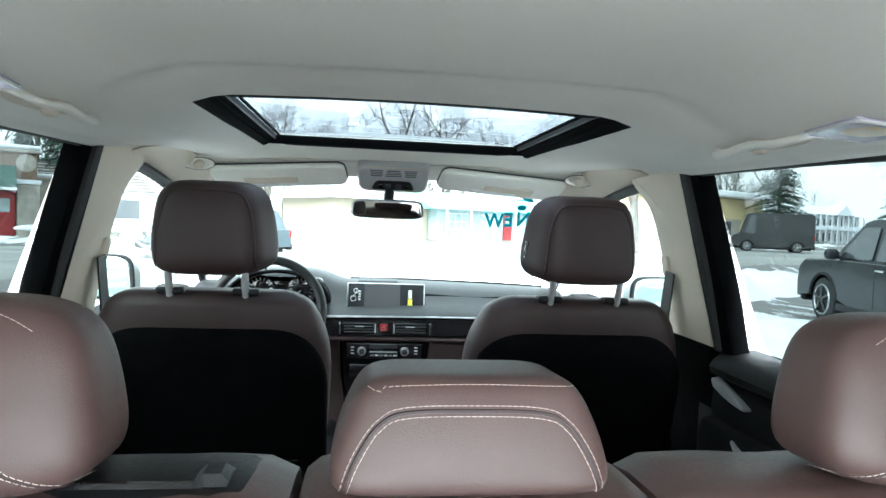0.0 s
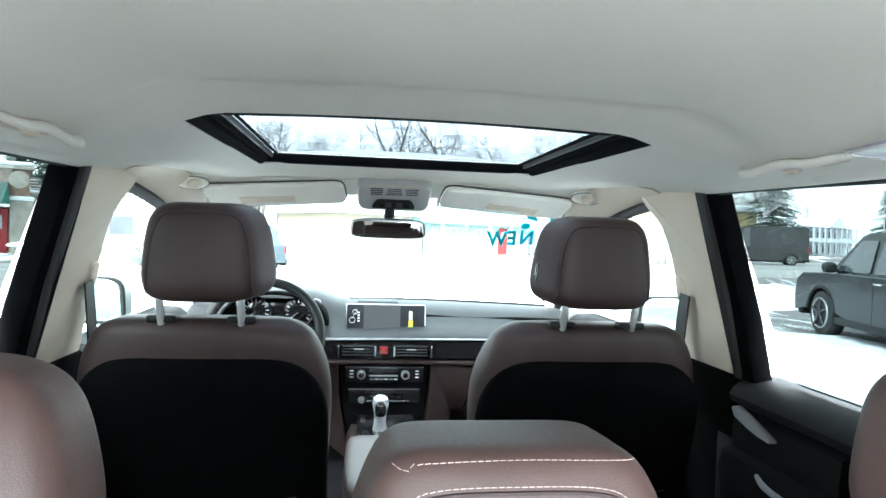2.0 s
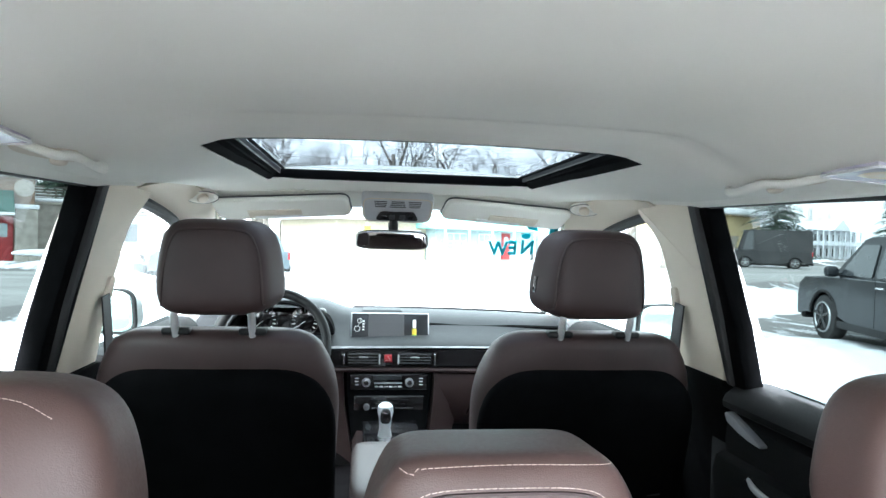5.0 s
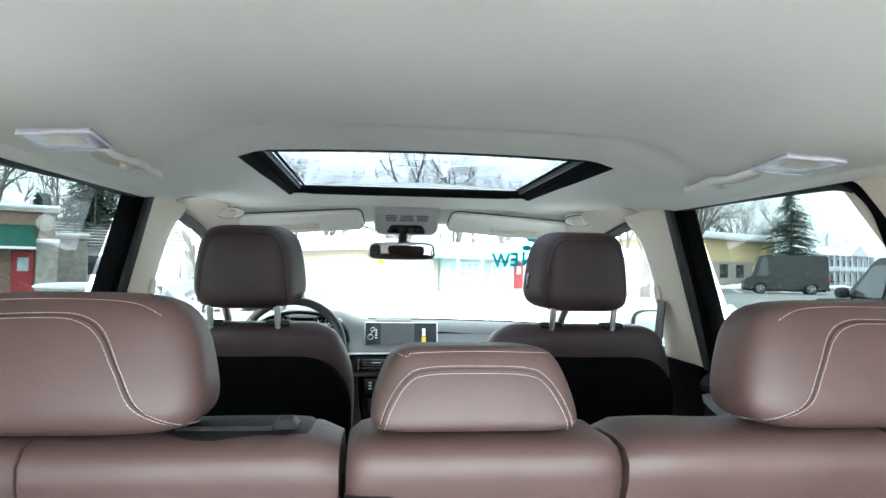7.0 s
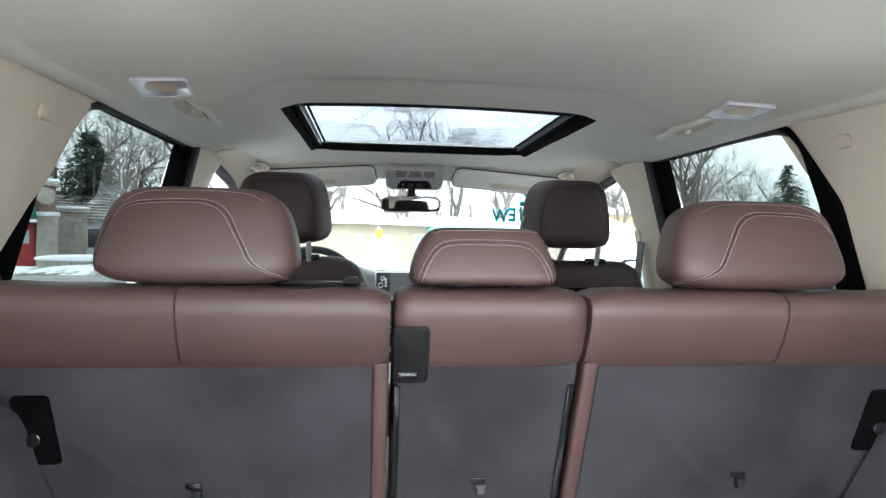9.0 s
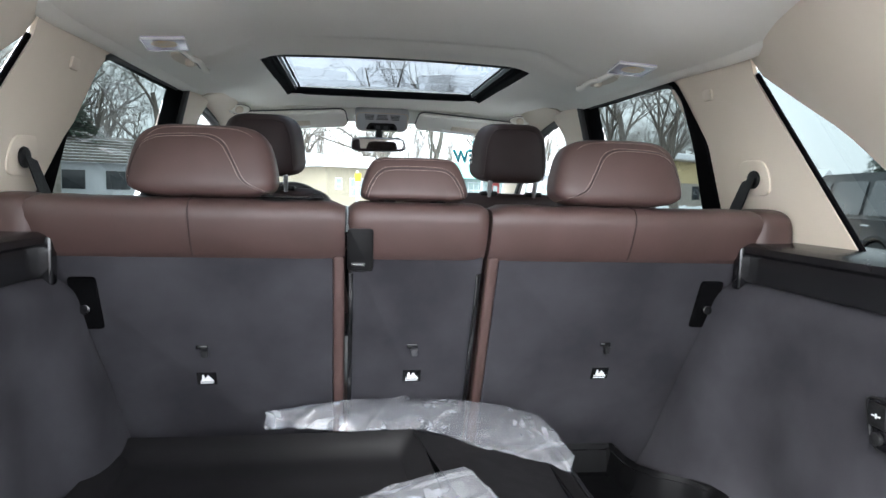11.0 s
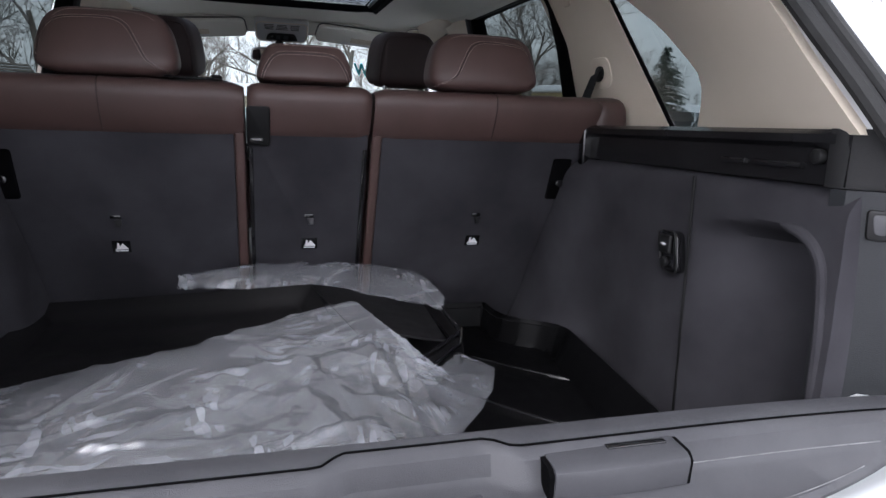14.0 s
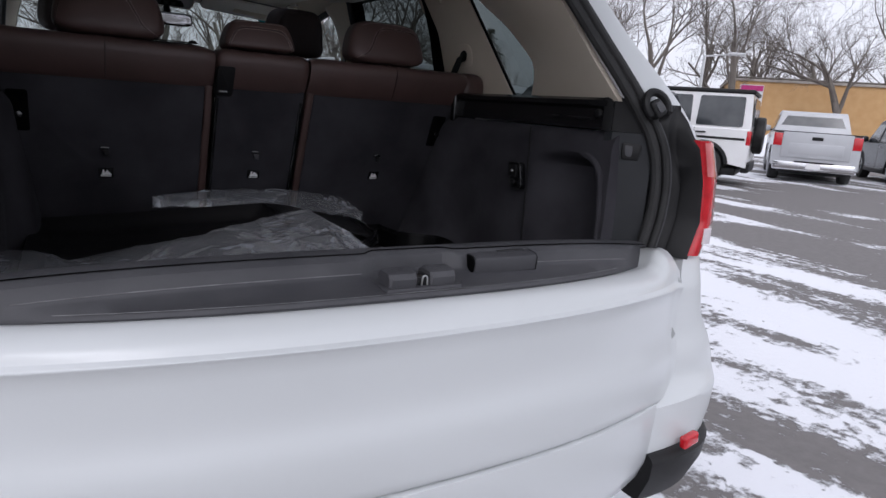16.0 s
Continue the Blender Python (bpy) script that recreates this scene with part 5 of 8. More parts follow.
part("lower_strip", loft([[Vector((x, 3.25 - 0.04 * (x / 0.76) ** 2 + a, 0.942 + b)) for a, b in ((0, -0.008), (-0.006, 0.0), (0, 0.008), (0.03, 0.008), (0.03, -0.008))] for x in np.linspace(-0.74, 0.74, 30)]), LEATHER_DARK, dash)
for x0, x1 in ((-0.165, -0.035), (0.03, 0.165)):
    v = part("air_vent", rbox(x0, x1, 3.248, 3.262, 0.962, 1.010, 0.004), GLOSSBLACK, dash, "air vent with slats")
    for k in range(4):
        part("slat", rbox(x0 + 0.006, x1 - 0.006, 3.240, 3.25, 0.969 + 0.011 * k, 0.9725 + 0.011 * k, 0.001, 1), GREYPLASTIC, v)
    part("vent_tab", rbox((x0 + x1) / 2 - 0.018, (x0 + x1) / 2 + 0.018, 3.236, 3.242, 0.990, 0.996, 0.002, 1), SILVER, v, "silver vent tab")
    part("side_bezel", rbox(x0 - 0.014 if x0 < 0 else x1 + 0.006, x0 - 0.006 if x0 < 0 else x1 + 0.014, 3.238, 3.25, 0.962, 1.008, 0.003), CHROME, v)
    part("side_bezel", rbox(x0 + 0.001 if x0 > 0 else x1 - 0.007, x0 + 0.007 if x0 > 0 else x1 - 0.001, 3.238, 3.25, 0.966, 1.004, 0.003), PALESILVER, v)
hz = part("hazard_switch", rbox(-0.021, 0.009, 3.240, 3.262, 0.974, 1.003, 0.004), material("red_switch", (0.45, 0.02, 0.03), 0.4, second=(0.5, 0.03, 0.04), scale=40), dash, "red hazard switch")
part("triangle", tube([(x - 0.006, 3.2385, z) for x, z in ((-0.010, 0.981), (0.010, 0.981), (0.0, 0.997))], 0.001, 5, closed=True), WHITE, hz)
# centre stack
stack = [[Vector((x, y, z)) for x, y in ((-0.19 + ins, 3.36), (-0.165 + ins, 3.27 - sl), (0.165 - ins, 3.27 - sl), (0.19 - ins, 3.36))] for z, ins, sl in ((0.94, 0.0, 0.0), (0.86, 0.005, 0.02), (0.78, 0.015, 0.05), (0.70, 0.03, 0.12), (0.62, 0.04, 0.2))]
part("console_tower", loft(stack), CLOTHBLACK, dash, "gloss black centre stack")
for sx in (-1, 1):
    part("tower_side", loft([[Vector((sx * (0.178 - ins), 3.26 - sl, z)), Vector((sx * (0.30 - ins), 3.33, z)), Vector((sx * (0.30 - ins), 3.42, z)), Vector((sx * (0.178 - ins), 3.40, z))] for z, ins, sl in ((0.94, 0.0, 0.0), (0.80, 0.01, 0.05), (0.64, 0.05, 0.2))]), LEATHER_DARK, dash, "brown leather side of the stack")
rings = []
for x in np.linspace(0.19, 0.75, 20).tolist():
    rings.append([Vector((x, y - 0.05 * (x / 0.76) ** 2, z)) for y, z in ((3.30, 0.938), (3.272, 0.925), (3.268, 0.87), (3.29, 0.79), (3.34, 0.72), (3.44, 0.68), (3.47, 0.938))])
gb = part("glove_box", loft(rings), LEATHER_DARK, dash, "brown lower dash with glove box lid")
part("lid_gap", tube([Vector((0.37 - 0.06 * k, 3.262 - 0.012 + 0.02 * k * k, 0.925 - 0.16 * k)) for k in np.linspace(0, 1, 8).tolist()], 0.0025, 5), CLOTHBLACK, gb)
part("cowl_strip", tube([Vector((x, 3.705 - 0.04 * (x / 0.76) ** 2, 1.1385 - 0.015 * (x / 0.76) ** 2)) for x in np.linspace(-0.15, 0.74, 30).tolist()], 0.0055, 6), RUBBER, dash)
part("dash_speaker", loft([[Vector((x, y, 1.132 + h * k)) for y, h in ((3.50, 0.0), (3.51, 0.013), (3.55, 0.018), (3.60, 0.016), (3.62, 0.0))] for x, k in ((-0.115, 0.3), (-0.105, 1.0), (0.055, 1.0), (0.065, 0.3))]), DASH, dash)
cp = part("climate_panel", rbox(-0.150, 0.150, 3.246, 3.27, 0.862, 0.928, 0.006), GLOSSBLACK, dash, "climate control panel with two dials")
for x in (-0.088, 0.078):
    part("dial", moved(disc(0.0165, 0.02, 24, 0.003), Matrix.Translation((x, 3.238, 0.897)) @ pose(0, 0, 0, 90)), SILVER, cp, "silver dial")
    part("dial_cap", moved(disc(0.010, 0.022, 24, 0.002), Matrix.Translation((x, 3.2365, 0.897)) @ pose(0, 0, 0, 90)), GLOSSBLACK, cp)
part("button_strip", rbox(-0.058, 0.050, 3.241, 3.248, 0.890, 0.895, 0.001, 1), SILVER, cp)
for k in range(6):
    part("button", rbox(-0.055 + 0.018 * k, -0.041 + 0.018 * k, 3.243, 3.248, 0.876, 0.882, 0.001, 1), WHITE if k % 2 else SILVER, cp)
for x in (-0.135, 0.112):
    for k in range(3):
        part("button", rbox(x + 0.004, x + 0.018, 3.243, 3.248, 0.885 + 0.012 * k, 0.8885 + 0.012 * k, 0.001, 1), WHITE, cp)
part("display", rbox(-0.06, 0.05, 3.242, 3.248, 0.906, 0.922, 0.001, 1), SCREEN, cp)
au = part("audio_panel", rbox(-0.135, 0.135, 3.225, 3.26, 0.778, 0.848, 0.006), GLOSSBLACK, dash, "audio panel with disc slot")
part("disc_slot", rbox(-0.075, 0.075, 3.219, 3.227, 0.828, 0.836, 0.001, 1), GLOSSBLACK, au)
part("chrome_line", rbox(-0.065, 0.095, 3.218, 3.226, 0.800, 0.804, 0.001, 1), CHROME, au)
part("volume_knob", moved(disc(0.0115, 0.02, 22, 0.003), Matrix.Translation((-0.085, 3.216, 0.808)) @ pose(0, 0, 0, 90)), SILVER, au)
for k in range(5):
    part("button", rbox(-0.05 + 0.024 * k, -0.034 + 0.024 * k, 3.219, 3.226, 0.813, 0.819, 0.001, 1), BLACK, au)
# screen
sc = tagged(new("display_screen"), "wide dark dashboard display in a silver frame", "screen")
sc.matrix_world = Matrix.Translation((0.004, 3.36, 1.098)) @ pose(0, 0, 0, -12)
part("housing", rbox(-0.158, 0.158, 0.0, 0.025, -0.056, 0.054, 0.006), SILVER, sc, "satin silver frame")
part("glass", rbox(-0.153, 0.153, -0.004, 0.004, -0.051, 0.050, 0.003), SCREEN, sc)
part("map_field", rbox(-0.088, 0.056, -0.0055, -0.003, -0.047, 0.046, 0.0005, 1), material("grey_field", (0.06, 0.06, 0.065), 0.3, second=(0.07, 0.07, 0.075), scale=4), sc)
CARGREEN = material("lit_green", (0.25, 0.5, 0.08), 0.4, second=(0.3, 0.55, 0.1), scale=9)
CARYELL = material("lit_yellow", (0.7, 0.5, 0.03), 0.4, second=(0.75, 0.6, 0.05), scale=9)
part("car_symbol", rbox(0.090, 0.104, -0.0062, -0.004, -0.008, 0.026, 0.001, 1), WHITE, sc)
part("warning_field", rbox(0.088, 0.106, -0.0062, -0.004, -0.034, -0.010, 0.001, 1), CARYELL, sc)
part("warning_field", rbox(0.086, 0.108, -0.0066, -0.004, -0.042, -0.034, 0.001, 1), CARGREEN, sc)
part("cycle_symbol", merge(*[tube([(-0.128 + dx + r * math.cos(a), -0.0058, dz + r * math.sin(a)) for a in np.linspace(0, 2 * math.pi, 14, endpoint=False)], 0.0012, 4, closed=True) for dx, dz, r in ((-0.004, -0.012, 0.011), (0.006, 0.020, 0.009))], tube([(-0.132, -0.0058, -0.005), (-0.122, -0.0058, 0.012), (-0.116, -0.0058, 0.03)], 0.001, 4)), WHITE, sc)
for k in range(4):
    part("print_bar", rbox(-0.112, -0.103, -0.006, -0.004, -0.018 + 0.011 * k, -0.012 + 0.011 * k, 0.0005, 1), WHITE, sc)

# ---- instruments and steering wheel ----
ins = tagged(new("instrument_cluster"), "round dials under a dark hood behind the steering wheel", "instruments")
part("backing", rbox(-0.57, -0.25, 3.36, 3.40, 1.04, 1.165, 0.02), GLOSSBLACK, ins)
for x, z in ((-0.495, 1.115), (-0.335, 1.115)):
    g = part("dial", moved(disc(0.056, 0.01, 36, 0.002), Matrix.Translation((x, 3.355, z)) @ pose(0, 0, 0, 90)), GLOSSBLACK, ins)
    part("dial_ring", tube([(x + 0.056 * math.cos(a), 3.349, z + 0.056 * math.sin(a)) for a in np.linspace(0, 2 * math.pi, 32, endpoint=False)], 0.003, 6, closed=True), CHROME, g)
    for a in np.linspace(-0.6, math.pi + 0.6, 13):
        part("tick", moved(rbox(-0.0014, 0.0014, -0.002, 0, -0.006, 0.006, 0), Matrix.Translation((x + 0.043 * math.cos(a), 3.349, z + 0.043 * math.sin(a))) @ pose(0, 0, 0, 0, 90 - math.degrees(a))), WHITE, g, smooth=False)
    part("needle", tube([(x, 3.346, z), (x - 0.03, 3.346, z - 0.025)], 0.0015, 5), WHITE, g)
hood = []
for a in np.linspace(math.radians(8), math.radians(172), 24).tolist():
    c, s_ = math.cos(a), math.sin(a)
    hood.append([Vector((-0.415 - r * c, y, 1.04 + h * s_ ** 0.7)) for r, h, y in ((0.188, 0.150, 3.245), (0.196, 0.158, 3.235), (0.204, 0.164, 3.245), (0.200, 0.150, 3.42), (0.186, 0.140, 3.42))])
part("hood", loft(hood), CLOTHBLACK, ins, "dark hood over the dials")
wheel = tagged(new("steering_wheel"), "black leather steering wheel with silver spokes", "steering wheel")
wheel.matrix_world = Matrix.Translation((-0.415, 2.98, 1.08)) @ pose(0, 0, 0, -22)
part("wheel_rim", tube([(0.187 * math.cos(a), 0, 0.187 * math.sin(a)) for a in np.linspace(0, 2 * math.pi, 48, endpoint=False)], 0.0165, 12, closed=True), BLACK, wheel)
part("hub", moved(cushion(0.17, 0.07, 0.13, 3.5, 0.1), Matrix.Translation((0, 0.03, -0.01))), BLACK, wheel)
for a, b in (((0.07, 0.02, -0.01), (0.18, 0, -0.015)), ((-0.07, 0.02, -0.01), (-0.18, 0, -0.015)), ((0, 0.02, -0.05), (0, 0, -0.18))):
    part("spoke", tube([a, b], 0.020, 8, flat=0.5), SILVER, wheel, "silver spoke")
part("column", tube([(0, 0.05, -0.01), (0, 0.35, 0.02)], 0.05, 12), BLACK, wheel)

# ---- console between the seats ----
con = tagged(new("centre_console"), "dark centre console with leather lid, its sheen painted pale, and gear shelf", "console")
part("console_body", loft([[Vector((sx * w, y, z)) for sx, w, z in ((-1, 0.14, 0.42), (-1, 0.135, h - 0.03), (-1, 0.12, h), (1, 0.12, h), (1, 0.135, h - 0.03), (1, 0.14, 0.42))] for y, h in ((2.25, 0.80), (2.62, 0.80), (2.70, 0.77), (3.05, 0.745), (3.25, 0.72))]), LEATHER_DARK, con)
for x0, x1 in ((-0.132, -0.001), (0.001, 0.126)):
    part("lid", moved(cushion(x1 - x0, 0.42, 0.075, 5, 0.02), Matrix.Translation(((x0 + x1) / 2, 2.45, 0.825))), ARMREST, con, "leather armrest lid")
part("gear_plate", rbox(-0.10, 0.10, 2.68, 3.12, 0.765, 0.785, 0.006), GLOSSBLACK, con)
part("plate_edge", rbox(-0.085, 0.085, 2.70, 2.712, 0.785, 0.790, 0.002), CHROME, con)
sh = tagged(new("gear_lever"), "silver and black curved gear lever on the console", "gear lever")
part("lever", loft([[Vector((-0.025 + w * math.cos(a), 2.93 + off + d * math.sin(a), z)) for a in np.linspace(0, 2 * math.pi, 16, endpoint=False)] for z, w, d, off in ((0.785, 0.024, 0.03, 0), (0.81, 0.019, 0.024, 0.0), (0.845, 0.021, 0.026, -0.008), (0.872, 0.027, 0.03, -0.014), (0.890, 0.024, 0.028, -0.01), (0.898, 0.014, 0.018, -0.008))]), PALESILVER, sh)
part("lever_face", moved(cushion(0.036, 0.02, 0.05, 3, 0.1), Matrix.Translation((-0.025, 2.890, 0.862)) @ pose(0, 0, 0, -10)), GLOSSBLACK, sh)

# ---- overhead: console, mirror, visors, grips, lamps ----
oc = tagged(new("overhead_console"), "pale overhead console with a dark switch panel", "console")
oc.matrix_world = Matrix.Translation((0.000, 2.960, 1.548)) @ pose(0, 0, 0, -48)
part("housing", prism([(x, z, 0) for x, z in soft_poly([(-0.125, -0.055), (0.125, -0.055), (0.118, 0.055), (-0.118, 0.055)], 0.03)], (0, 0, 0.05), 0.01), PALESILVER, oc)
part("rim", tube([(x, z, -0.001) for x, z in soft_poly([(-0.118, -0.050), (0.118, -0.050), (0.112, 0.050), (-0.112, 0.050)], 0.028)], 0.0022, 6, closed=True), BEIGE, oc)
part("switch_panel", prism([(x, z, -0.006) for x, z in soft_poly([(-0.058, 0.005), (0.058, 0.005), (0.075, 0.042), (-0.075, 0.042)], 0.012)], (0, 0, 0.02), 0.003), BLACK, oc, "dark switch panel")
for x in (-0.045, -0.018, 0.018, 0.045):
    part("switch", rbox(x - 0.010, x + 0.010, 0.015, 0.034, -0.010, -0.004, 0.003), GLOSSBLACK if abs(x) > 0.02 else GREYPLASTIC, oc)
for i in range(3):
    for k in range(4):
        c, half = -0.058 + 0.058 * i, 0.022 + (0.002 * k if i == 1 else -0.001 * k)
        part("grille_slot", rbox(c - half, c + half, -0.0395 + 0.0075 * k, -0.0355 + 0.0075 * k, -0.0015, 0.004, 0.001, 1), GREYPLASTIC, oc)
rm = tagged(new("rear_view_mirror"), "black rear-view mirror hanging below the overhead console", "mirror")
rm.matrix_world = Matrix.Translation((-0.018, 2.95, 1.447)) @ pose(0, 0, 0, 4, 0, -8)
part("housing", moved(cushion(0.250, 0.04, 0.066, 5, 0.06), Matrix.Translation((0, 0.012, 0))), BLACK, rm)
part("glass", moved(cushion(0.240, 0.006, 0.060, 6, 0.06), Matrix.Translation((0, -0.007, 0))), MIRROR, rm, "mirror glass")
part("stalk", tube([(0.0, 0.03, 0.0), (0.0, 0.05, 0.05), (0.0, 0.08, 0.08)], 0.018, 10), BLACK, rm)
for s in (-1, 1):
    v = tagged(new("sun_visor"), "pale fabric sun visor folded up above the windscreen", "sun visor", "sun visors")
    v.matrix_world = Matrix.Translation((s * 0.385, 2.985, 1.538)) @ pose(0, 0, 0, 66, s * 3.5, s * 5)
    part("pad", prism([(x * 1.0, 0, z) for x, z in soft_poly([(-0.225, -0.065), (0.225, -0.065), (0.225, 0.07), (-0.225, 0.07)], 0.035)], (0, 0.022, 0), 0.009, 3), HEADLINER, v)
    # grey tube round the pad, painting in the shade between visor and headliner
    part("gap", tube([(x, 0.018, z) for x, z in soft_poly([(-0.227, -0.067), (0.227, -0.067), (0.227, 0.072), (-0.227, 0.072)], 0.036)], 0.003, 6, closed=True), GREYPLASTIC, v)
    part("vanity_lid", rbox(-0.09 + 0.03 * s, 0.09 + 0.03 * s, -0.004, 0.004, -0.045, 0.005, 0.004), BEIGE, v)
    part("pivot", tube([(s * 0.22, 0.01, 0.06), (s * 0.245, 0.01, 0.075)], 0.009, 8), BEIGE, v)
    part("label", rbox(-0.10, 0.06, -0.0055, -0.001, -0.05, -0.03, 0.0005, 1), WHITE, v, "pale warning label")


def grab_handle(s, y0, y1, x, deep=0.030):
    """A folded bar along the inner side of a shallow oval dish, with its hook in the middle."""
    g = tagged(new("grab_handle"), "pale plastic grab handle folded against the headliner", "grab handle", "grab handles")
    def at(dx, y, drop):
        return Vector((s * (x + dx), y, roof_z(x + dx, y) - drop))
    ym, ln = (y0 + y1) / 2, y1 - y0
    line = smooth_line([at(deep * 0.5, y0, 0.0), at(deep * 0.22, y0 + 0.14 * ln, 0.005), at(0.001, y0 + 0.34 * ln, 0.009), at(0, ym + 0.08 * ln, 0.011), at(0, y1 - 0.16 * ln, 0.012), at(0.0, y1 - 0.03 * ln, 0.012), at(0.004, y1, 0.008)], 5)
    part("grip", tube(line, np.linspace(0.0048, 0.0085, len(line)).tolist(), 10, flat=1.25), HEADLINER, g)
    # dark tube beside the grip, drawing the shadow under the bar
    part("gap", tube([q + Vector((s * 0.011, 0, 0.004)) for q in line[3:]], 0.0035, 6), GREYPLASTIC, g)
    oval = [(math.cos(a), math.sin(a)) for a in np.linspace(0, 2 * math.pi, 28, endpoint=False)]
    # dish in the darker beige, its tone giving the hollow's shade
    part("dish", loft([[at(deep * 0.95 + 0.95 * deep * k * u, ym + 0.03 * ln + 0.40 * ln * k * v, h) for u, v in oval] for k, h in ((1.0, -0.001), (0.93, 0.003), (0.80, 0.0022), (0.3, 0.001))]), BEIGE, g)
    part("hook", moved(cushion(0.020, 0.030, 0.022, 3, 0.3), Matrix.Translation(at(deep * 0.8, ym + 0.1 * ln, 0.008))), BEIGE, g)


for s in (-1, 1):
    grab_handle(s, 1.575, 1.815, 0.522)
    hk = tagged(new("coat_hook"), "round pale coat hook in an oval dish by the windscreen pillar", "hook", "coat hooks")
    hk.matrix_world = Matrix.Translation((s * 0.603, 2.795, 1.562)) @ Vector((s * -0.35, -0.55, -0.76)).to_track_quat("Z", "X").to_matrix().to_4x4()
    ring = lambda k, h: [Vector((0.026 * k * math.cos(a), 0.048 * k * math.sin(a), h)) for a in np.linspace(0, 2 * math.pi, 28, endpoint=False)]
    part("dish", loft([ring(1.0, -0.012), ring(1.0, 0.001), ring(0.93, 0.003), ring(0.84, 0.001), ring(0.78, -0.003)]), HEADLINER, hk)
    part("knob", moved(disc(0.017, 0.014, 24, 0.005), Matrix.Translation((0.0, 0.0, 0.004))), BEIGE, hk)
    part("edge", tube(ring(1.03, 0.0), 0.0016, 6, closed=True), GREYPLASTIC, hk)
    rl = tagged(new("reading_lamp"), "flat clear-lens reading lamp in the headliner", "lamp", "reading lamps")
    rl.matrix_world = Matrix.Translation((s * 0.545, 1.500, roof_z(0.545, 1.500) - 0.004)) @ pose(0, 0, 0, 0, s * 5, s * -9)
    part("lens", rbox(-0.044, 0.044, -0.063, 0.063, -0.003, 0.02, 0.002), LAMPLENS, rl, "clear prismatic lens")
    # amber pad on the lens, a glint put in as colour
    part("bulb_glint", moved(cushion(0.056, 0.075, 0.005, 2.5, 0.2), Matrix.Translation((s * 0.002, -0.008, -0.0022))), AMBER, rl, "amber bulb glint")
    part("bezel", tube([(x, y, -0.0025) for x, y in soft_poly([(-0.045, -0.064), (0.045, -0.064), (0.045, 0.064), (-0.045, 0.064)], 0.008)], 0.0022, 6, closed=True), WHITE, rl)

# sales lettering on the windscreen, to be read from outside
salt = tagged(new("window_lettering"), "cyan sales lettering painted on the windscreen, reading 16 and LIKE NEW", "lettering")
def put_letter(ch, x, y, z, wide, tall):
    """One letter, mirrored for the cabin, on the sloping glass; its foot leans a little outwards."""
    ax, ay = Vector((-1, 0.02, 0)), Vector((-0.18, -0.85, 0.45)).normalized()
    az = ax.cross(ay).normalized()
    m = Matrix(((ax.x, ay.x, az.x, x), (ax.y, ay.y, az.y, y), (ax.z, ay.z, az.z, z), (0, 0, 0, 1)))
    part("letter", moved(letters(ch, 1.0, 0.004), m @ Matrix.Diagonal((wide, tall, 0.3, 1))), CYAN, salt, smooth=False)


for k, ch in enumerate("WENEKIL"):
    put_letter(ch, 0.425 + 0.054 * k + (0.03 if k > 2 else 0), 3.295 - 0.02 * k, 1.421 + 0.004 * k, 0.072, 0.165)
for k, ch in enumerate("61"):
    put_letter(ch, 0.505 + 0.105 * k, 3.16, 1.488, 0.21, 0.26)

# ---- cargo bay contents ----
def sheet(nx, ny, fn, solid=0.0):
    bm = bmesh.new()
    vs = [[bm.verts.new(fn(i / nx, j / ny)) for i in range(nx + 1)] for j in range(ny + 1)]
    for j in range(ny):
        for i in range(nx):
            bm.faces.new((vs[j][i], vs[j][i + 1], vs[j + 1][i + 1], vs[j + 1][i]))
    if solid:
        bm.normal_update()
        bmesh.ops.solidify(bm, geom=bm.faces[:], thickness=solid)
        bmesh.ops.recalc_face_normals(bm, faces=bm.faces[:])
    return bm


LINER_EDGE = [(0.548, 0.43), (0.550, 0.55), (0.616, 1.09), (0.606, 1.13), (0.575, 1.165), (0.530, 1.20), (0.502, 1.235), (0.490, 1.28), (0.490, 1.367)]


def liner_pt(u, v):
    """A tray with a wide sloping rim, notched at its front right corner, and slanting beads on its floor."""
    y = 0.43 + 0.937 * v
    xr = float(np.interp(y, [q[1] for q in LINER_EDGE], [q[0] for q in LINER_EDGE]))
    x = -0.645 + (xr + 0.645) * u
    e = min(x + 0.645, 1.367 - y, y - 0.43)
    p = Vector((x, y))
    for a, b in zip(LINER_EDGE, LINER_EDGE[1:]):
        a, b = Vector(a), Vector(b)
        f = max(0.0, min(1.0, (p - a).dot(b - a) / (b - a).length_squared))
        e = min(e, (p - a - (b - a) * f).length)
    wide = float(np.interp(y, [1.02, 1.15], [0.058, 0.022]))
    rim = max(0.0, min(1.0, (wide - e) / (wide - 0.012)))
    z = 0.598 + 0.068 * rim ** 0.8 - 0.006 * max(0.0, 1 - e / 0.006)
    q = ((x + y - 1.459 - 1.2 * (x - 0.46) ** 2) / 0.31 + 0.5) % 1 - 0.5
    rib = 0.010 * max(0.0, 1 - (q * 0.31 / 0.022) ** 2) * min(1.0, max(0.0, (e - 0.085) / 0.02))
    return Vector((x, y, z + rib))


liner = thing("cargo_liner", sheet(150, 130, liner_pt, 0.004), LINER, "black ribbed rubber cargo liner with raised rim", "cargo liner")
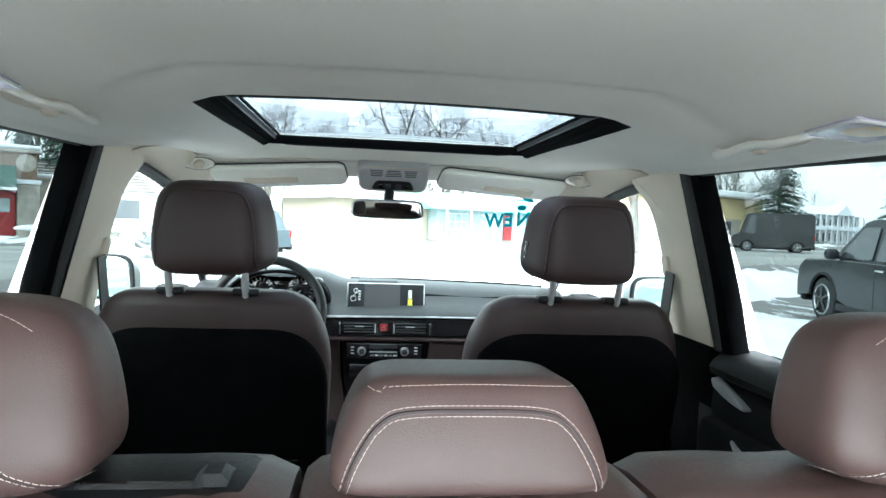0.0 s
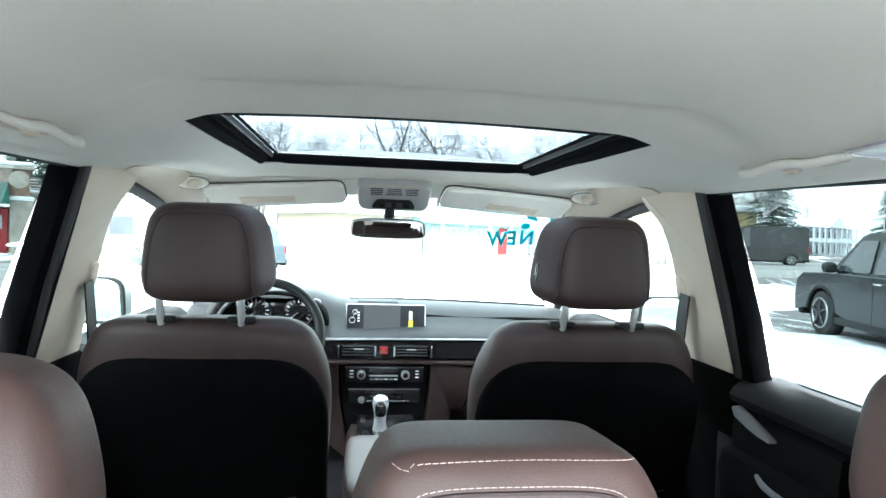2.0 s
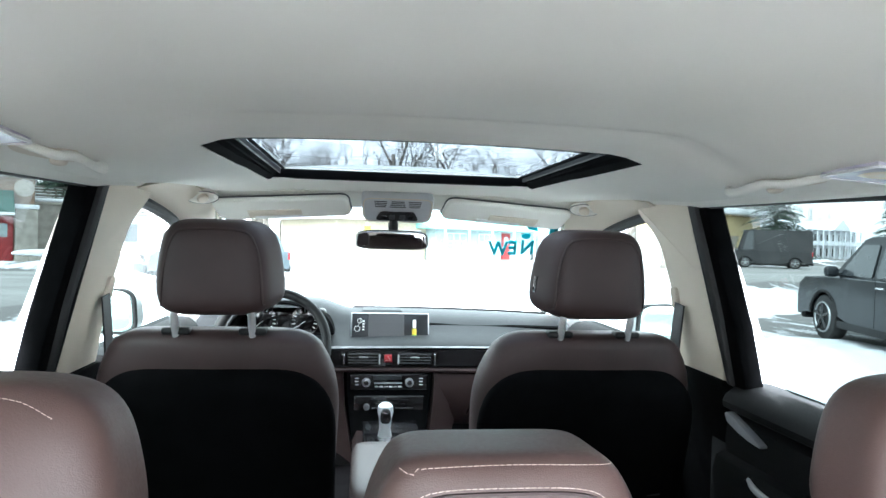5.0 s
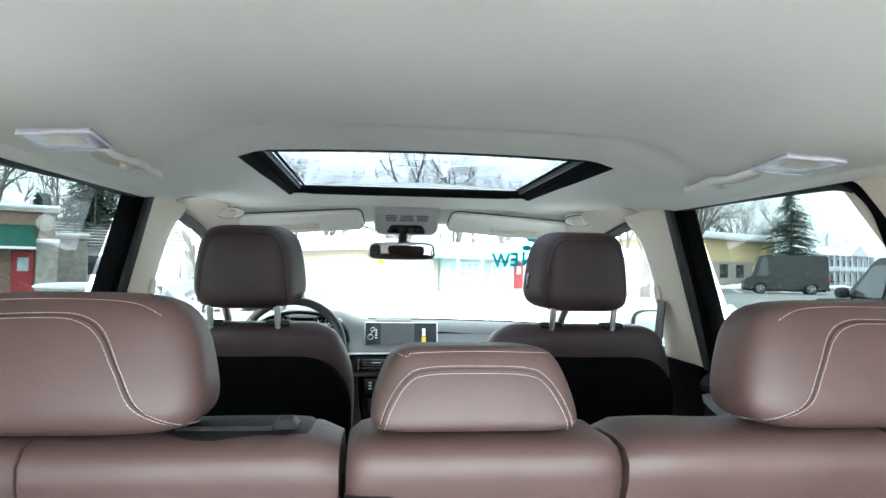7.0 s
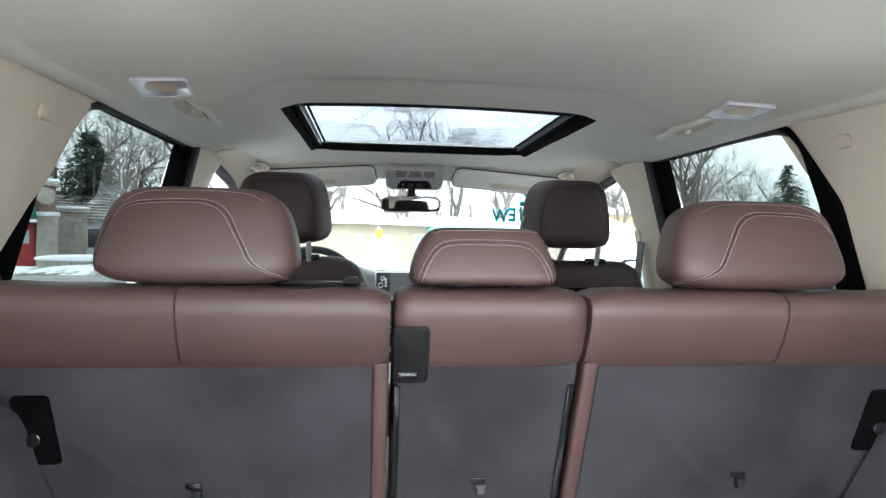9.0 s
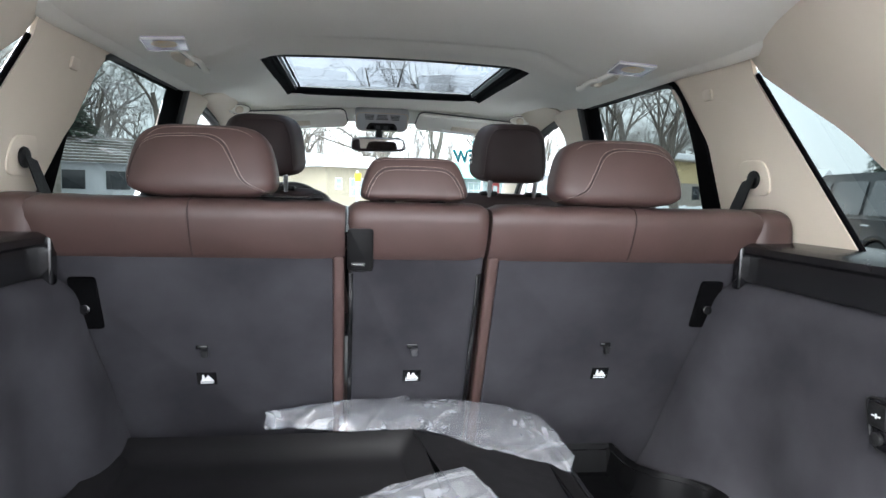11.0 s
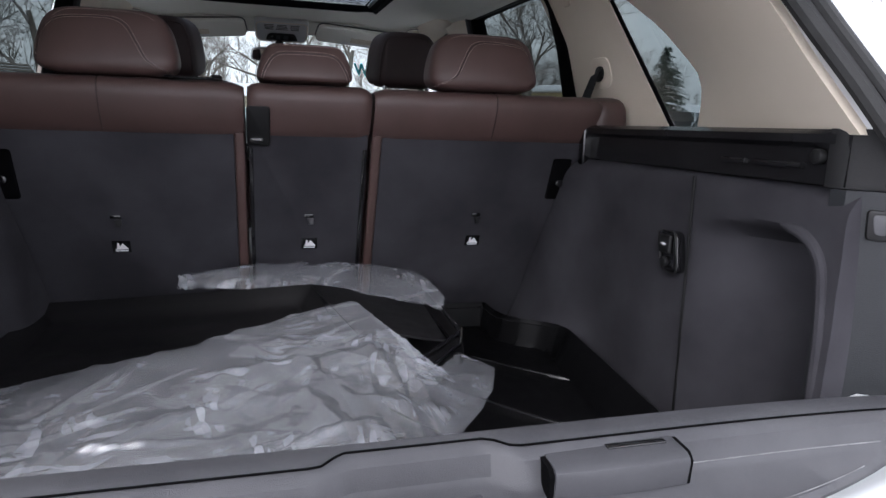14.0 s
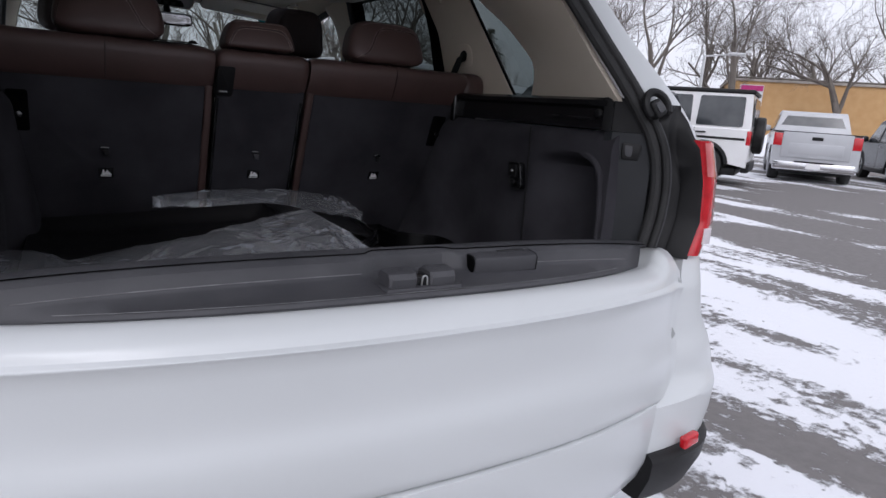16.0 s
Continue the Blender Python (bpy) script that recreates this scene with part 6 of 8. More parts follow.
# glossier, paler tubes laid on the ribs to keep their highlights
for k, (x0, x1) in ((0, (0.36, 0.535)), (-1, (0.30, 0.50)), (-2, (0.10, 0.45))):
    part("rib", tube([(x, 1.459 - x + 1.2 * (x - 0.46) ** 2 + 0.31 * k, 0.604) for x in np.linspace(x0, x1, 16).tolist()], [0.002] + [0.0055] * 14 + [0.002], 8), LEDGE, liner)
# thin glossy tubes added along the rim to draw its highlight lines
for inset, z in ((0.004, 0.6625), (0.016, 0.656)):
    part("rim_highlight", tube(smooth_line([(x - inset, y - inset * 0.4, z) for x, y in LINER_EDGE[3:]] + [(0.478 - inset, 1.363 - inset, z), (0.40, 1.364 - inset, z), (0.25, 1.364 - inset, z)], 5), 0.0016, 6), LEDGE, liner)


def mat_sheet(corners, fn):
    a, b, c, d = [Vector(p) for p in corners]
    def pt(u, v):
        p = (a * (1 - u) + b * u) * (1 - v) + (d * (1 - u) + c * u) * v
        return Vector((p.x, p.y, p.z + fn(u, v, min(u, 1 - u, v, 1 - v))))
    return pt


def moulded(u, v, e):
    """A raised rim, a pressed field and a few soft channels."""
    return 0.030 * max(0.0, 1 - e / 0.06) ** 0.7 + 0.004 * math.sin(22 * v) * (e > 0.12) + 0.010 * math.sin(5 * v + 2 * u)


thing("floor_mat", sheet(64, 52, mat_sheet([(-0.625, 0.52, 0.640), (0.10, 0.64, 0.628), (0.0, 1.17, 0.745), (-0.60, 1.325, 0.700)], moulded), 0.006), MAT, "black moulded rubber floor mat lying in the cargo bay", "floor mat", "floor mats")
mat2_pt = mat_sheet([(-0.10, 0.95, 0.690), (0.150, 0.775, 0.672), (0.300, 0.965, 0.680), (0.290, 1.215, 0.705)], lambda u, v, e: 0.040 * max(0.0, 1 - abs(e - 0.05) / 0.05) ** 0.8 + 0.008 * math.sin(3 * u + v))
mat2 = thing("floor_mat", sheet(48, 48, mat2_pt, 0.006), MAT, "black moulded rubber floor mat with a ridged rim", "floor mat", "floor mats")
for e, lift in ((0.012, 0.010), (0.055, 0.004), (0.10, 0.006)):
    rim = [(1 - e, v) for v in np.linspace(0.05, 0.90, 10).tolist()] + [(0.965 - e, 0.965 - e)] + [(u, 1 - e) for u in np.linspace(0.90, 0.25, 8).tolist()]
    part("ridge", tube(smooth_line([mat2_pt(u, v) + Vector((0, 0, lift)) for u, v in rim], 3), 0.0042, 7), GLOSSBLACK, mat2)
for v in (0.42, 0.80):
    q = mat2_pt(1.0, v)
    part("clip", moved(rbox(-0.010, 0.010, -0.014, 0.014, -0.010, 0.012, 0.003), Matrix.Translation(q) @ pose(0, 0, 0, 0, 0, 50)), BLACK, mat2)
thing("floor_mat", sheet(30, 30, mat_sheet([(0.06, 0.86, 0.760), (0.232, 0.875, 0.738), (0.240, 1.085, 0.748), (-0.006, 1.150, 0.786)], lambda u, v, e: 0.004 * math.sin(5 * u)), 0.004), MAT, "flat dark rubber mat on top of the stack", "floor mat", "floor mats")

# crumpled clear plastic
film = bpy.data.materials.new("plastic_film")
film.use_nodes = True
nt = film.node_tree
nt.nodes.clear()
o_, t_, d_, g_ = nt.nodes.new("ShaderNodeOutputMaterial"), nt.nodes.new("ShaderNodeBsdfTransparent"), nt.nodes.new("ShaderNodeBsdfTranslucent"), nt.nodes.new("ShaderNodeBsdfPrincipled")
g_.inputs["Base Color"].default_value, g_.inputs["Roughness"].default_value = (0.74, 0.77, 0.83, 1), 0.30
d_.inputs["Color"].default_value = (0.8, 0.82, 0.87, 1)
t_.inputs["Color"].default_value = (0.93, 0.94, 0.95, 1)
nz = nt.nodes.new("ShaderNodeTexNoise")
nz.inputs["Scale"].default_value, nz.inputs["Detail"].default_value = 9.0, 4.0
rp = nt.nodes.new("ShaderNodeMapRange")
rp.inputs["From Min"].default_value, rp.inputs["From Max"].default_value, rp.inputs["To Min"].default_value, rp.inputs["To Max"].default_value = 0.30, 0.70, 0.17, 0.29
m1, m2, m3 = [nt.nodes.new("ShaderNodeMixShader") for _ in range(3)]
m1.inputs["Fac"].default_value = 0.25
shine = nt.nodes.new("ShaderNodeBsdfGlossy")
shine.inputs["Roughness"].default_value = 0.20
lw = nt.nodes.new("ShaderNodeLayerWeight")
gloss = nt.nodes.new("ShaderNodeMath")
gloss.operation = "MULTIPLY_ADD"
gloss.inputs[1].default_value, gloss.inputs[2].default_value = 0.30, 0.06
nt.links.new(lw.outputs["Facing"], gloss.inputs[0])
nt.links.new(g_.outputs[0], m1.inputs[1])
nt.links.new(d_.outputs[0], m1.inputs[2])
nt.links.new(nz.outputs["Fac"], rp.inputs["Value"])
nt.links.new(t_.outputs[0], m2.inputs[1])
nt.links.new(m1.outputs[0], m2.inputs[2])
nt.links.new(gloss.outputs[0], m3.inputs["Fac"])
nt.links.new(m2.outputs[0], m3.inputs[1])
nt.links.new(shine.outputs[0], m3.inputs[2])
nt.links.new(m3.outputs[0], o_.inputs["Surface"])


def film_facets(stretch, turn, amount, old):
    """Small flat facets, each tilted its own way, as relief."""
    tc = nt.nodes.new("ShaderNodeTexCoord")
    wob = nt.nodes.new("ShaderNodeTexNoise")
    wob.inputs["Scale"].default_value, wob.inputs["Detail"].default_value = 14.0, 1.0
    ws = nt.nodes.new("ShaderNodeVectorMath")
    ws.operation = "MULTIPLY_ADD"
    ws.inputs[1].default_value = (0.03, 0.03, 0.0)
    mp = nt.nodes.new("ShaderNodeMapping")
    mp.inputs["Scale"].default_value, mp.inputs["Rotation"].default_value = stretch, (0, 0, turn)
    vo = nt.nodes.new("ShaderNodeTexVoronoi")
    vo.voronoi_dimensions = "2D"
    vo.inputs["Scale"].default_value = 1.0
    df, cl, dt = [nt.nodes.new("ShaderNodeVectorMath") for _ in range(3)]
    df.operation, cl.operation, dt.operation = "SUBTRACT", "SUBTRACT", "DOT_PRODUCT"
    cl.inputs[1].default_value = (0.5, 0.5, 0.5)
    pn = nt.nodes.new("ShaderNodeTexNoise")
    pn.inputs["Scale"].default_value, pn.inputs["Detail"].default_value = 4.5, 2.0
    pr = nt.nodes.new("ShaderNodeMapRange")
    pr.inputs["From Min"].default_value, pr.inputs["From Max"].default_value, pr.inputs["To Max"].default_value = 0.38, 0.56, amount
    ml = nt.nodes.new("ShaderNodeMath")
    ml.operation = "MULTIPLY"
    bp = nt.nodes.new("ShaderNodeBump")
    bp.inputs["Strength"].default_value, bp.inputs["Distance"].default_value = 1.0, 1.0
    for a, b in ((tc.outputs["Object"], wob.inputs["Vector"]), (wob.outputs["Color"], ws.inputs[0]), (tc.outputs["Object"], ws.inputs[2]), (ws.outputs[0], mp.inputs["Vector"]), (mp.outputs["Vector"], vo.inputs["Vector"]), (mp.outputs["Vector"], df.inputs[0]), (vo.outputs["Position"], df.inputs[1]), (vo.outputs["Color"], cl.inputs[0]), (df.outputs[0], dt.inputs[0]), (cl.outputs[0], dt.inputs[1]), (tc.outputs["Object"], pn.inputs["Vector"]), (pn.outputs["Fac"], pr.inputs["Value"]), (dt.outputs["Value"], ml.inputs[0]), (pr.outputs["Result"], ml.inputs[1]), (ml.outputs[0], bp.inputs["Height"])):
        nt.links.new(a, b)
    if old:
        nt.links.new(old.outputs["Normal"], bp.inputs["Normal"])
    return bp


relief = film_facets((40, 90, 1), 0.5, 0.005, None)
relief = film_facets((70, 34, 1), -0.5, 0.004, relief)
nt.links.new(relief.outputs["Normal"], shine.inputs["Normal"])
nt.links.new(relief.outputs["Normal"], lw.inputs["Normal"])


def film_fold_glints(stretch, turn, width, amount, seed):
    """Flat patches, denser as in doubled film, that also paint in the creases' bright glints."""
    tc = nt.nodes.new("ShaderNodeTexCoord")
    wob = nt.nodes.new("ShaderNodeTexNoise")
    wob.inputs["Scale"].default_value, wob.inputs["Detail"].default_value = 11.0, 2.0
    ws = nt.nodes.new("ShaderNodeVectorMath")
    ws.operation = "MULTIPLY_ADD"
    ws.inputs[1].default_value = (0.05, 0.05, 0.0)
    mp = nt.nodes.new("ShaderNodeMapping")
    mp.inputs["Scale"].default_value, mp.inputs["Rotation"].default_value, mp.inputs["Location"].default_value = stretch, (0, 0, turn), (seed, seed, 0)
    vo = nt.nodes.new("ShaderNodeTexVoronoi")
    vo.voronoi_dimensions = "2D"
    vo.inputs["Scale"].default_value = 1.0
    line, patch = nt.nodes.new("ShaderNodeMapRange"), nt.nodes.new("ShaderNodeMapRange")
    line.inputs["From Min"].default_value, line.inputs["From Max"].default_value = width, 1.0
    pn = nt.nodes.new("ShaderNodeTexNoise")
    pn.noise_dimensions = "4D"
    pn.inputs["W"].default_value, pn.inputs["Scale"].default_value, pn.inputs["Detail"].default_value = seed, 9.0, 3.0
    patch.inputs["From Min"].default_value, patch.inputs["From Max"].default_value, patch.inputs["To Max"].default_value = 0.48, 0.64, amount
    ml = nt.nodes.new("ShaderNodeMath")
    ml.operation = "MULTIPLY"
    for a, b in ((tc.outputs["Object"], wob.inputs["Vector"]), (wob.outputs["Color"], ws.inputs[0]), (tc.outputs["Object"], ws.inputs[2]), (ws.outputs[0], mp.inputs["Vector"]), (mp.outputs["Vector"], vo.inputs["Vector"]), (vo.outputs["Color"], line.inputs["Value"]), (tc.outputs["Object"], pn.inputs["Vector"]), (pn.outputs["Fac"], patch.inputs["Value"]), (line.outputs["Result"], ml.inputs[0]), (patch.outputs["Result"], ml.inputs[1])):
        nt.links.new(a, b)
    return ml.outputs[0]


cover = rp.outputs["Result"]
for fold in (film_fold_glints((16, 60, 1), 0.35, 0.5, 0.16, 1.0), film_fold_glints((90, 44, 1), -0.6, 0.5, 0.36, 5.0), film_fold_glints((22, 120, 1), 0.9, 0.5, 0.30, 9.0)):
    add = nt.nodes.new("ShaderNodeMath")
    nt.links.new(cover, add.inputs[0])
    nt.links.new(fold, add.inputs[1])
    cover = add.outputs[0]
nt.links.new(cover, m2.inputs["Fac"])


def creases(seed):
    """Creases as a middle, a direction, half a length, half a width and a height."""
    rnd = random.Random(seed)
    out = []
    for k in range(60):
        ox, oy, a, half, wide = rnd.uniform(-0.62, 0.30), rnd.uniform(0.48, 1.28), rnd.gauss(0.35, 0.35), rnd.uniform(0.05, 0.18), rnd.uniform(0.005, 0.010)
        out.append((ox, oy, math.cos(a), math.sin(a), half, wide, wide * rnd.uniform(0.45, 0.85) * rnd.choice((1, 1, -0.6))))
    return out


CREASES = creases(11)


def facet(a, b, seed):
    """Height over a net of flat triangles with random corners."""
    i, j = math.floor(a), math.floor(b)
    f, g = a - i, b - j
    h = lambda m, n: noise.noise(Vector((m * 3.71 + 0.37, n * 5.13 + 0.71, seed)))
    if f + g < 1:
        return h(i, j) + (h(i + 1, j) - h(i, j)) * f + (h(i, j + 1) - h(i, j)) * g
    return h(i + 1, j + 1) + (h(i, j + 1) - h(i + 1, j + 1)) * (1 - f) + (h(i + 1, j) - h(i + 1, j + 1)) * (1 - g)


def crumple(p, scale, amount, turn=0.6):
    """Long thin creases across a few soft folds."""
    c, n_ = math.cos(turn), math.sin(turn)
    a, b = p.x * c + p.y * n_, -p.x * n_ + p.y * c
    q = Vector((a * scale * 0.5, b * scale, 3.1))
    warp = Vector((noise.noise(q * 0.7), noise.noise(q * 0.7 + Vector((9, 2, 1))), 0)) * 0.9
    crushed = math.exp(-((p.x + 0.06) / 0.22) ** 2 - ((p.y - 0.72) / 0.12) ** 2)
    flat = 0.030 * facet(a * 13 + warp.x * 0.8, b * 24 + warp.y * 0.8, 1.3) * (0.3 + 0.7 * crushed)
    flat += 0.026 * facet(p.x * 30 + warp.y, p.y * 22 + p.x * 15 + warp.x, 4.4) * crushed
    # sharp straight creases
    fine = 0.0
    for ox, oy, dx, dy, half, wide, high in CREASES:
        ex, ey = p.x - ox, p.y - oy
        along = ex * dx + ey * dy
        if -half < along < half:
            off = abs(ex * dy - ey * dx)
            if off < wide:
                fine += high * (1 - off / wide) * (1 - (along / half) ** 2)
    return amount * 0.9 * noise.noise(q * 0.45) + flat + fine


def bag(edge_a, edge_b, bulge, nx, ny, scale, amount, name_label):
    """A film between two curved edges, with creases."""
    A, B = smooth_line(edge_a, 12), smooth_line(edge_b, 12)
    def along(line, u):
        k = u * (len(line) - 1)
        i = min(int(k), len(line) - 2)
        return line[i].lerp(line[i + 1], k - i)
    def pt(u, v):
        p = along(A, u).lerp(along(B, u), v)
        jag = 0.006 * noise.noise(Vector((u * 16, v * 3, 7)))
        p = p + Vector((jag, jag * 0.7, bulge * math.sin(math.pi * v) ** 0.8 * float(np.interp(u, [0, 0.5, 0.6, 0.72, 0.85, 1], [1, 1, 0.7, 0.35, 0.1, 0.05]))))
        return p + Vector((0, 0, crumple(p, scale, amount)))
    return thing("plastic_bag", sheet(nx, ny, pt), film, name_label, "plastic bag", "plastic bags", sharp=30)


bag([(-0.62, 0.49, 0.655), (-0.30, 0.47, 0.655), (0.0, 0.49, 0.648), (0.13, 0.57, 0.632), (0.225, 0.69, 0.640), (0.299, 0.79, 0.655), (0.344, 0.890, 0.664)],
    [(-0.66, 0.84, 0.738), (-0.58, 0.84, 0.728), (-0.545, 0.825, 0.708), (-0.45, 0.835, 0.724), (-0.25, 0.875, 0.754), (-0.09, 0.940, 0.770), (0.03, 0.955, 0.792), (0.068, 0.950, 0.795), (0.105, 0.868, 0.775), (0.126, 0.836, 0.756), (0.120, 0.800, 0.727), (0.165, 0.775, 0.704), (0.272, 0.917, 0.694)],
    0.036, 340, 210, 9.0, 0.011, "clear plastic bag, crumpled, over the floor mats")
bag([(-0.30, 1.262, 0.752), (-0.10, 1.218, 0.760), (0.03, 1.175, 0.772), (0.09, 1.115, 0.770), (0.27, 1.040, 0.745)],
    [(-0.29, 1.285, 0.770), (-0.15, 1.300, 0.790), (0.0, 1.300, 0.797), (0.15, 1.265, 0.800), (0.25, 1.18, 0.792), (0.282, 1.06, 0.765)],
    0.022, 140, 60, 10.0, 0.010, "clear plastic bag, crumpled, against the seat back")

# ---- outside ----
GZ = -0.08


def ground_material():
    """Packed snow over asphalt, worn through in streaks where wheels run."""
    m = material("snowy_ground", (0.8, 0.8, 0.8), 0.8)
    nt = m.node_tree
    b = nt.nodes["Principled BSDF"]
    tc = nt.nodes.new("ShaderNodeTexCoord")
    def noise_node(scale, stretch, turn, detail=5.0, rough=0.6):
        mp = nt.nodes.new("ShaderNodeMapping")
        mp.inputs["Scale"].default_value, mp.inputs["Rotation"].default_value = stretch, (0, 0, radians(turn))
        n = nt.nodes.new("ShaderNodeTexNoise")
        n.inputs["Scale"].default_value, n.inputs["Detail"].default_value, n.inputs["Roughness"].default_value = scale, detail, rough
        nt.links.new(tc.outputs["Object"], mp.inputs["Vector"])
        nt.links.new(mp.outputs["Vector"], n.inputs["Vector"])
        return n
    streak = noise_node(0.55, (1.0, 0.27, 1), 62, 8.0, 0.62)
    streak.inputs["Distortion"].default_value = 0.3
    broad = noise_node(0.10, (1, 1, 1), 10, 3.0)
    fine = noise_node(14.0, (1, 1, 1), 0, 6.0, 0.7)
    a1 = nt.nodes.new("ShaderNodeMath")
    a1.operation = "MULTIPLY_ADD"
    a1.inputs[1].default_value = 0.55
    nt.links.new(broad.outputs["Fac"], a1.inputs[0])
    nt.links.new(streak.outputs["Fac"], a1.inputs[2])
    a2 = nt.nodes.new("ShaderNodeMath")
    a2.operation = "MULTIPLY_ADD"
    a2.inputs[1].default_value = 0.22
    nt.links.new(fine.outputs["Fac"], a2.inputs[0])
    nt.links.new(a1.outputs[0], a2.inputs[2])
    edge = nt.nodes.new("ShaderNodeValToRGB")
    edge.color_ramp.elements[0].position, edge.color_ramp.elements[0].color = 0.824, (0, 0, 0, 1)
    edge.color_ramp.elements[1].position, edge.color_ramp.elements[1].color = 0.852, (1, 1, 1, 1)
    nt.links.new(a2.outputs[0], edge.inputs["Fac"])
    asph = nt.nodes.new("ShaderNodeValToRGB")
    asph.color_ramp.elements[0].color, asph.color_ramp.elements[1].color = (0.10, 0.092, 0.088, 1), (0.22, 0.205, 0.20, 1)
    nt.links.new(fine.outputs["Fac"], asph.inputs["Fac"])
    snow = nt.nodes.new("ShaderNodeValToRGB")
    snow.color_ramp.elements[0].color, snow.color_ramp.elements[1].color = (0.70, 0.71, 0.75, 1), (0.88, 0.88, 0.90, 1)
    nt.links.new(broad.outputs["Fac"], snow.inputs["Fac"])
    mx = nt.nodes.new("ShaderNodeMix")
    mx.data_type = "RGBA"
    nt.links.new(edge.outputs["Color"], mx.inputs["Factor"])
    nt.links.new(snow.outputs["Color"], mx.inputs[6])
    nt.links.new(asph.outputs["Color"], mx.inputs[7])
    nt.links.new(mx.outputs[2], b.inputs["Base Color"])
    inv = nt.nodes.new("ShaderNodeMath")
    inv.operation = "MULTIPLY_ADD"
    inv.inputs[1].default_value, inv.inputs[2].default_value = -1.0, 1.0
    nt.links.new(edge.outputs["Color"], inv.inputs[0])
    hgt = nt.nodes.new("ShaderNodeMath")
    hgt.operation = "MULTIPLY_ADD"
    hgt.inputs[1].default_value = 0.35
    nt.links.new(fine.outputs["Fac"], hgt.inputs[0])
    nt.links.new(inv.outputs[0], hgt.inputs[2])
    bp = nt.nodes.new("ShaderNodeBump")
    bp.inputs["Strength"].default_value, bp.inputs["Distance"].default_value = 0.7, 0.02
    nt.links.new(hgt.outputs[0], bp.inputs["Height"])
    nt.links.new(bp.outputs["Normal"], b.inputs["Normal"])
    return m


GROUND = ground_material()
SNOW = material("snow", (0.80, 0.81, 0.84), 0.8, second=(0.70, 0.72, 0.76), scale=1.4, bump=0.6, bump_scale=24)
ROADTAR = material("salted_road", (0.22, 0.21, 0.205), 0.85, second=(0.36, 0.35, 0.34), scale=0.35, bump=0.4, bump_scale=40, stretch=(0.3, 1.6, 1))
PALEBRICK = material("pale_brick", (0.33, 0.285, 0.215), 0.9, second=(0.41, 0.365, 0.28), scale=5, bump=0.5, bump_scale=14)
BRICK = material("brown_brick", (0.17, 0.115, 0.085), 0.9, second=(0.26, 0.18, 0.135), scale=5, bump=0.6, bump_scale=14)
TANWALL = material("tan_wall", (0.50, 0.30, 0.13), 0.85, second=(0.56, 0.35, 0.165), scale=2, bump=0.3, bump_scale=30)
YELLOWWALL = material("yellow_beige_siding", (0.58, 0.46, 0.25), 0.8, second=(0.64, 0.52, 0.3), scale=2, bump=0.3, bump_scale=30)
WHITEWALL = material("white_siding", (0.72, 0.74, 0.77), 0.7, second=(0.64, 0.66, 0.7), scale=3, bump=0.2, bump_scale=40)
REDDOOR = material("red_painted_wood", (0.26, 0.018, 0.022), 0.5, second=(0.32, 0.028, 0.03), scale=6)
GREENCLOTH = material("green_awning", (0.006, 0.065, 0.048), 0.7, second=(0.010, 0.09, 0.066), scale=4)
MINTROOF = material("mint_roof", (0.18, 0.45, 0.38), 0.6, second=(0.24, 0.52, 0.45), scale=3)
DARKGLASS = material("dark_window", (0.03, 0.035, 0.04), 0.1, second=(0.06, 0.065, 0.07), scale=3, coat=0.5)
PALEGLASS = material("pale_window", (0.45, 0.55, 0.55), 0.15, second=(0.3, 0.38, 0.4), scale=4, coat=0.4)
BARK = material("grey_bark", (0.10, 0.085, 0.075), 0.95, second=(0.17, 0.15, 0.13), scale=4, bump=0.8, bump_scale=20, stretch=(1, 1, 0.2))
NEEDLE = material("dark_needles", (0.018, 0.036, 0.024), 0.8, second=(0.045, 0.07, 0.045), scale=3)
STONE = material("field_stone", (0.28, 0.25, 0.22), 0.9, second=(0.42, 0.39, 0.35), scale=3, bump=0.6, bump_scale=15)


def mound_z(x, y):
    """Snow banks along the lot's edges; level by the car."""
    u, v = road_uv(x, y)
    bank = 0.75 * math.exp(-((v + 9.8) / 1.5) ** 2) * (0.55 + 0.45 * noise.noise(Vector((u * 0.25, 2, 3))))
    bank += 0.5 * math.exp(-((v - 9.0) / 1.3) ** 2) * (0.6 + 0.4 * noise.noise(Vector((u * 0.3, 8, 3))))
    return max(0.0, bank) + 0.02 * noise.noise(Vector((x * 0.6, y * 0.6, 0)))


RC, RS = math.cos(radians(30)), math.sin(radians(30))


def road_uv(x, y):
    return RC * x + RS * (y - 24), -RS * x + RC * (y - 24)


def road_xy(u, v, z=GZ):
    return Vector((RC * u - RS * v, 24 + RS * u + RC * v, z))


def road_at(u, v, turn=0.0):
    return Matrix.Translation(road_xy(u, v)) @ pose(0, 0, 0, 0, 0, 30 + turn)


line = sorted(set([-900, -400, -200, -120] + [round(-80 + 1.6 * i, 2) for i in range(101)] + [120, 200, 400, 900]))
bm = bmesh.new()
vs = [[bm.verts.new((x, y + 20, GZ + mound_z(x, y + 20))) for x in line] for y in line]
for j in range(len(line) - 1):
    for i in range(len(line) - 1):
        bm.faces.new((vs[j][i], vs[j][i + 1], vs[j + 1][i + 1], vs[j + 1][i]))
ground = thing("ground", bm, GROUND, "snowy parking lot with worn tyre streaks", "ground", kind="structure")
bm = loft([[road_xy(-160 + 5 * k, v, GZ + h) for v, h in ((-7.0, -0.03), (-6.9, 0.025), (6.9, 0.025), (7.0, -0.03))] for k in range(80)], closed=False)
road = thing("road", bm, ROADTAR, "salted grey road with snow at its edges", "road", kind="structure")


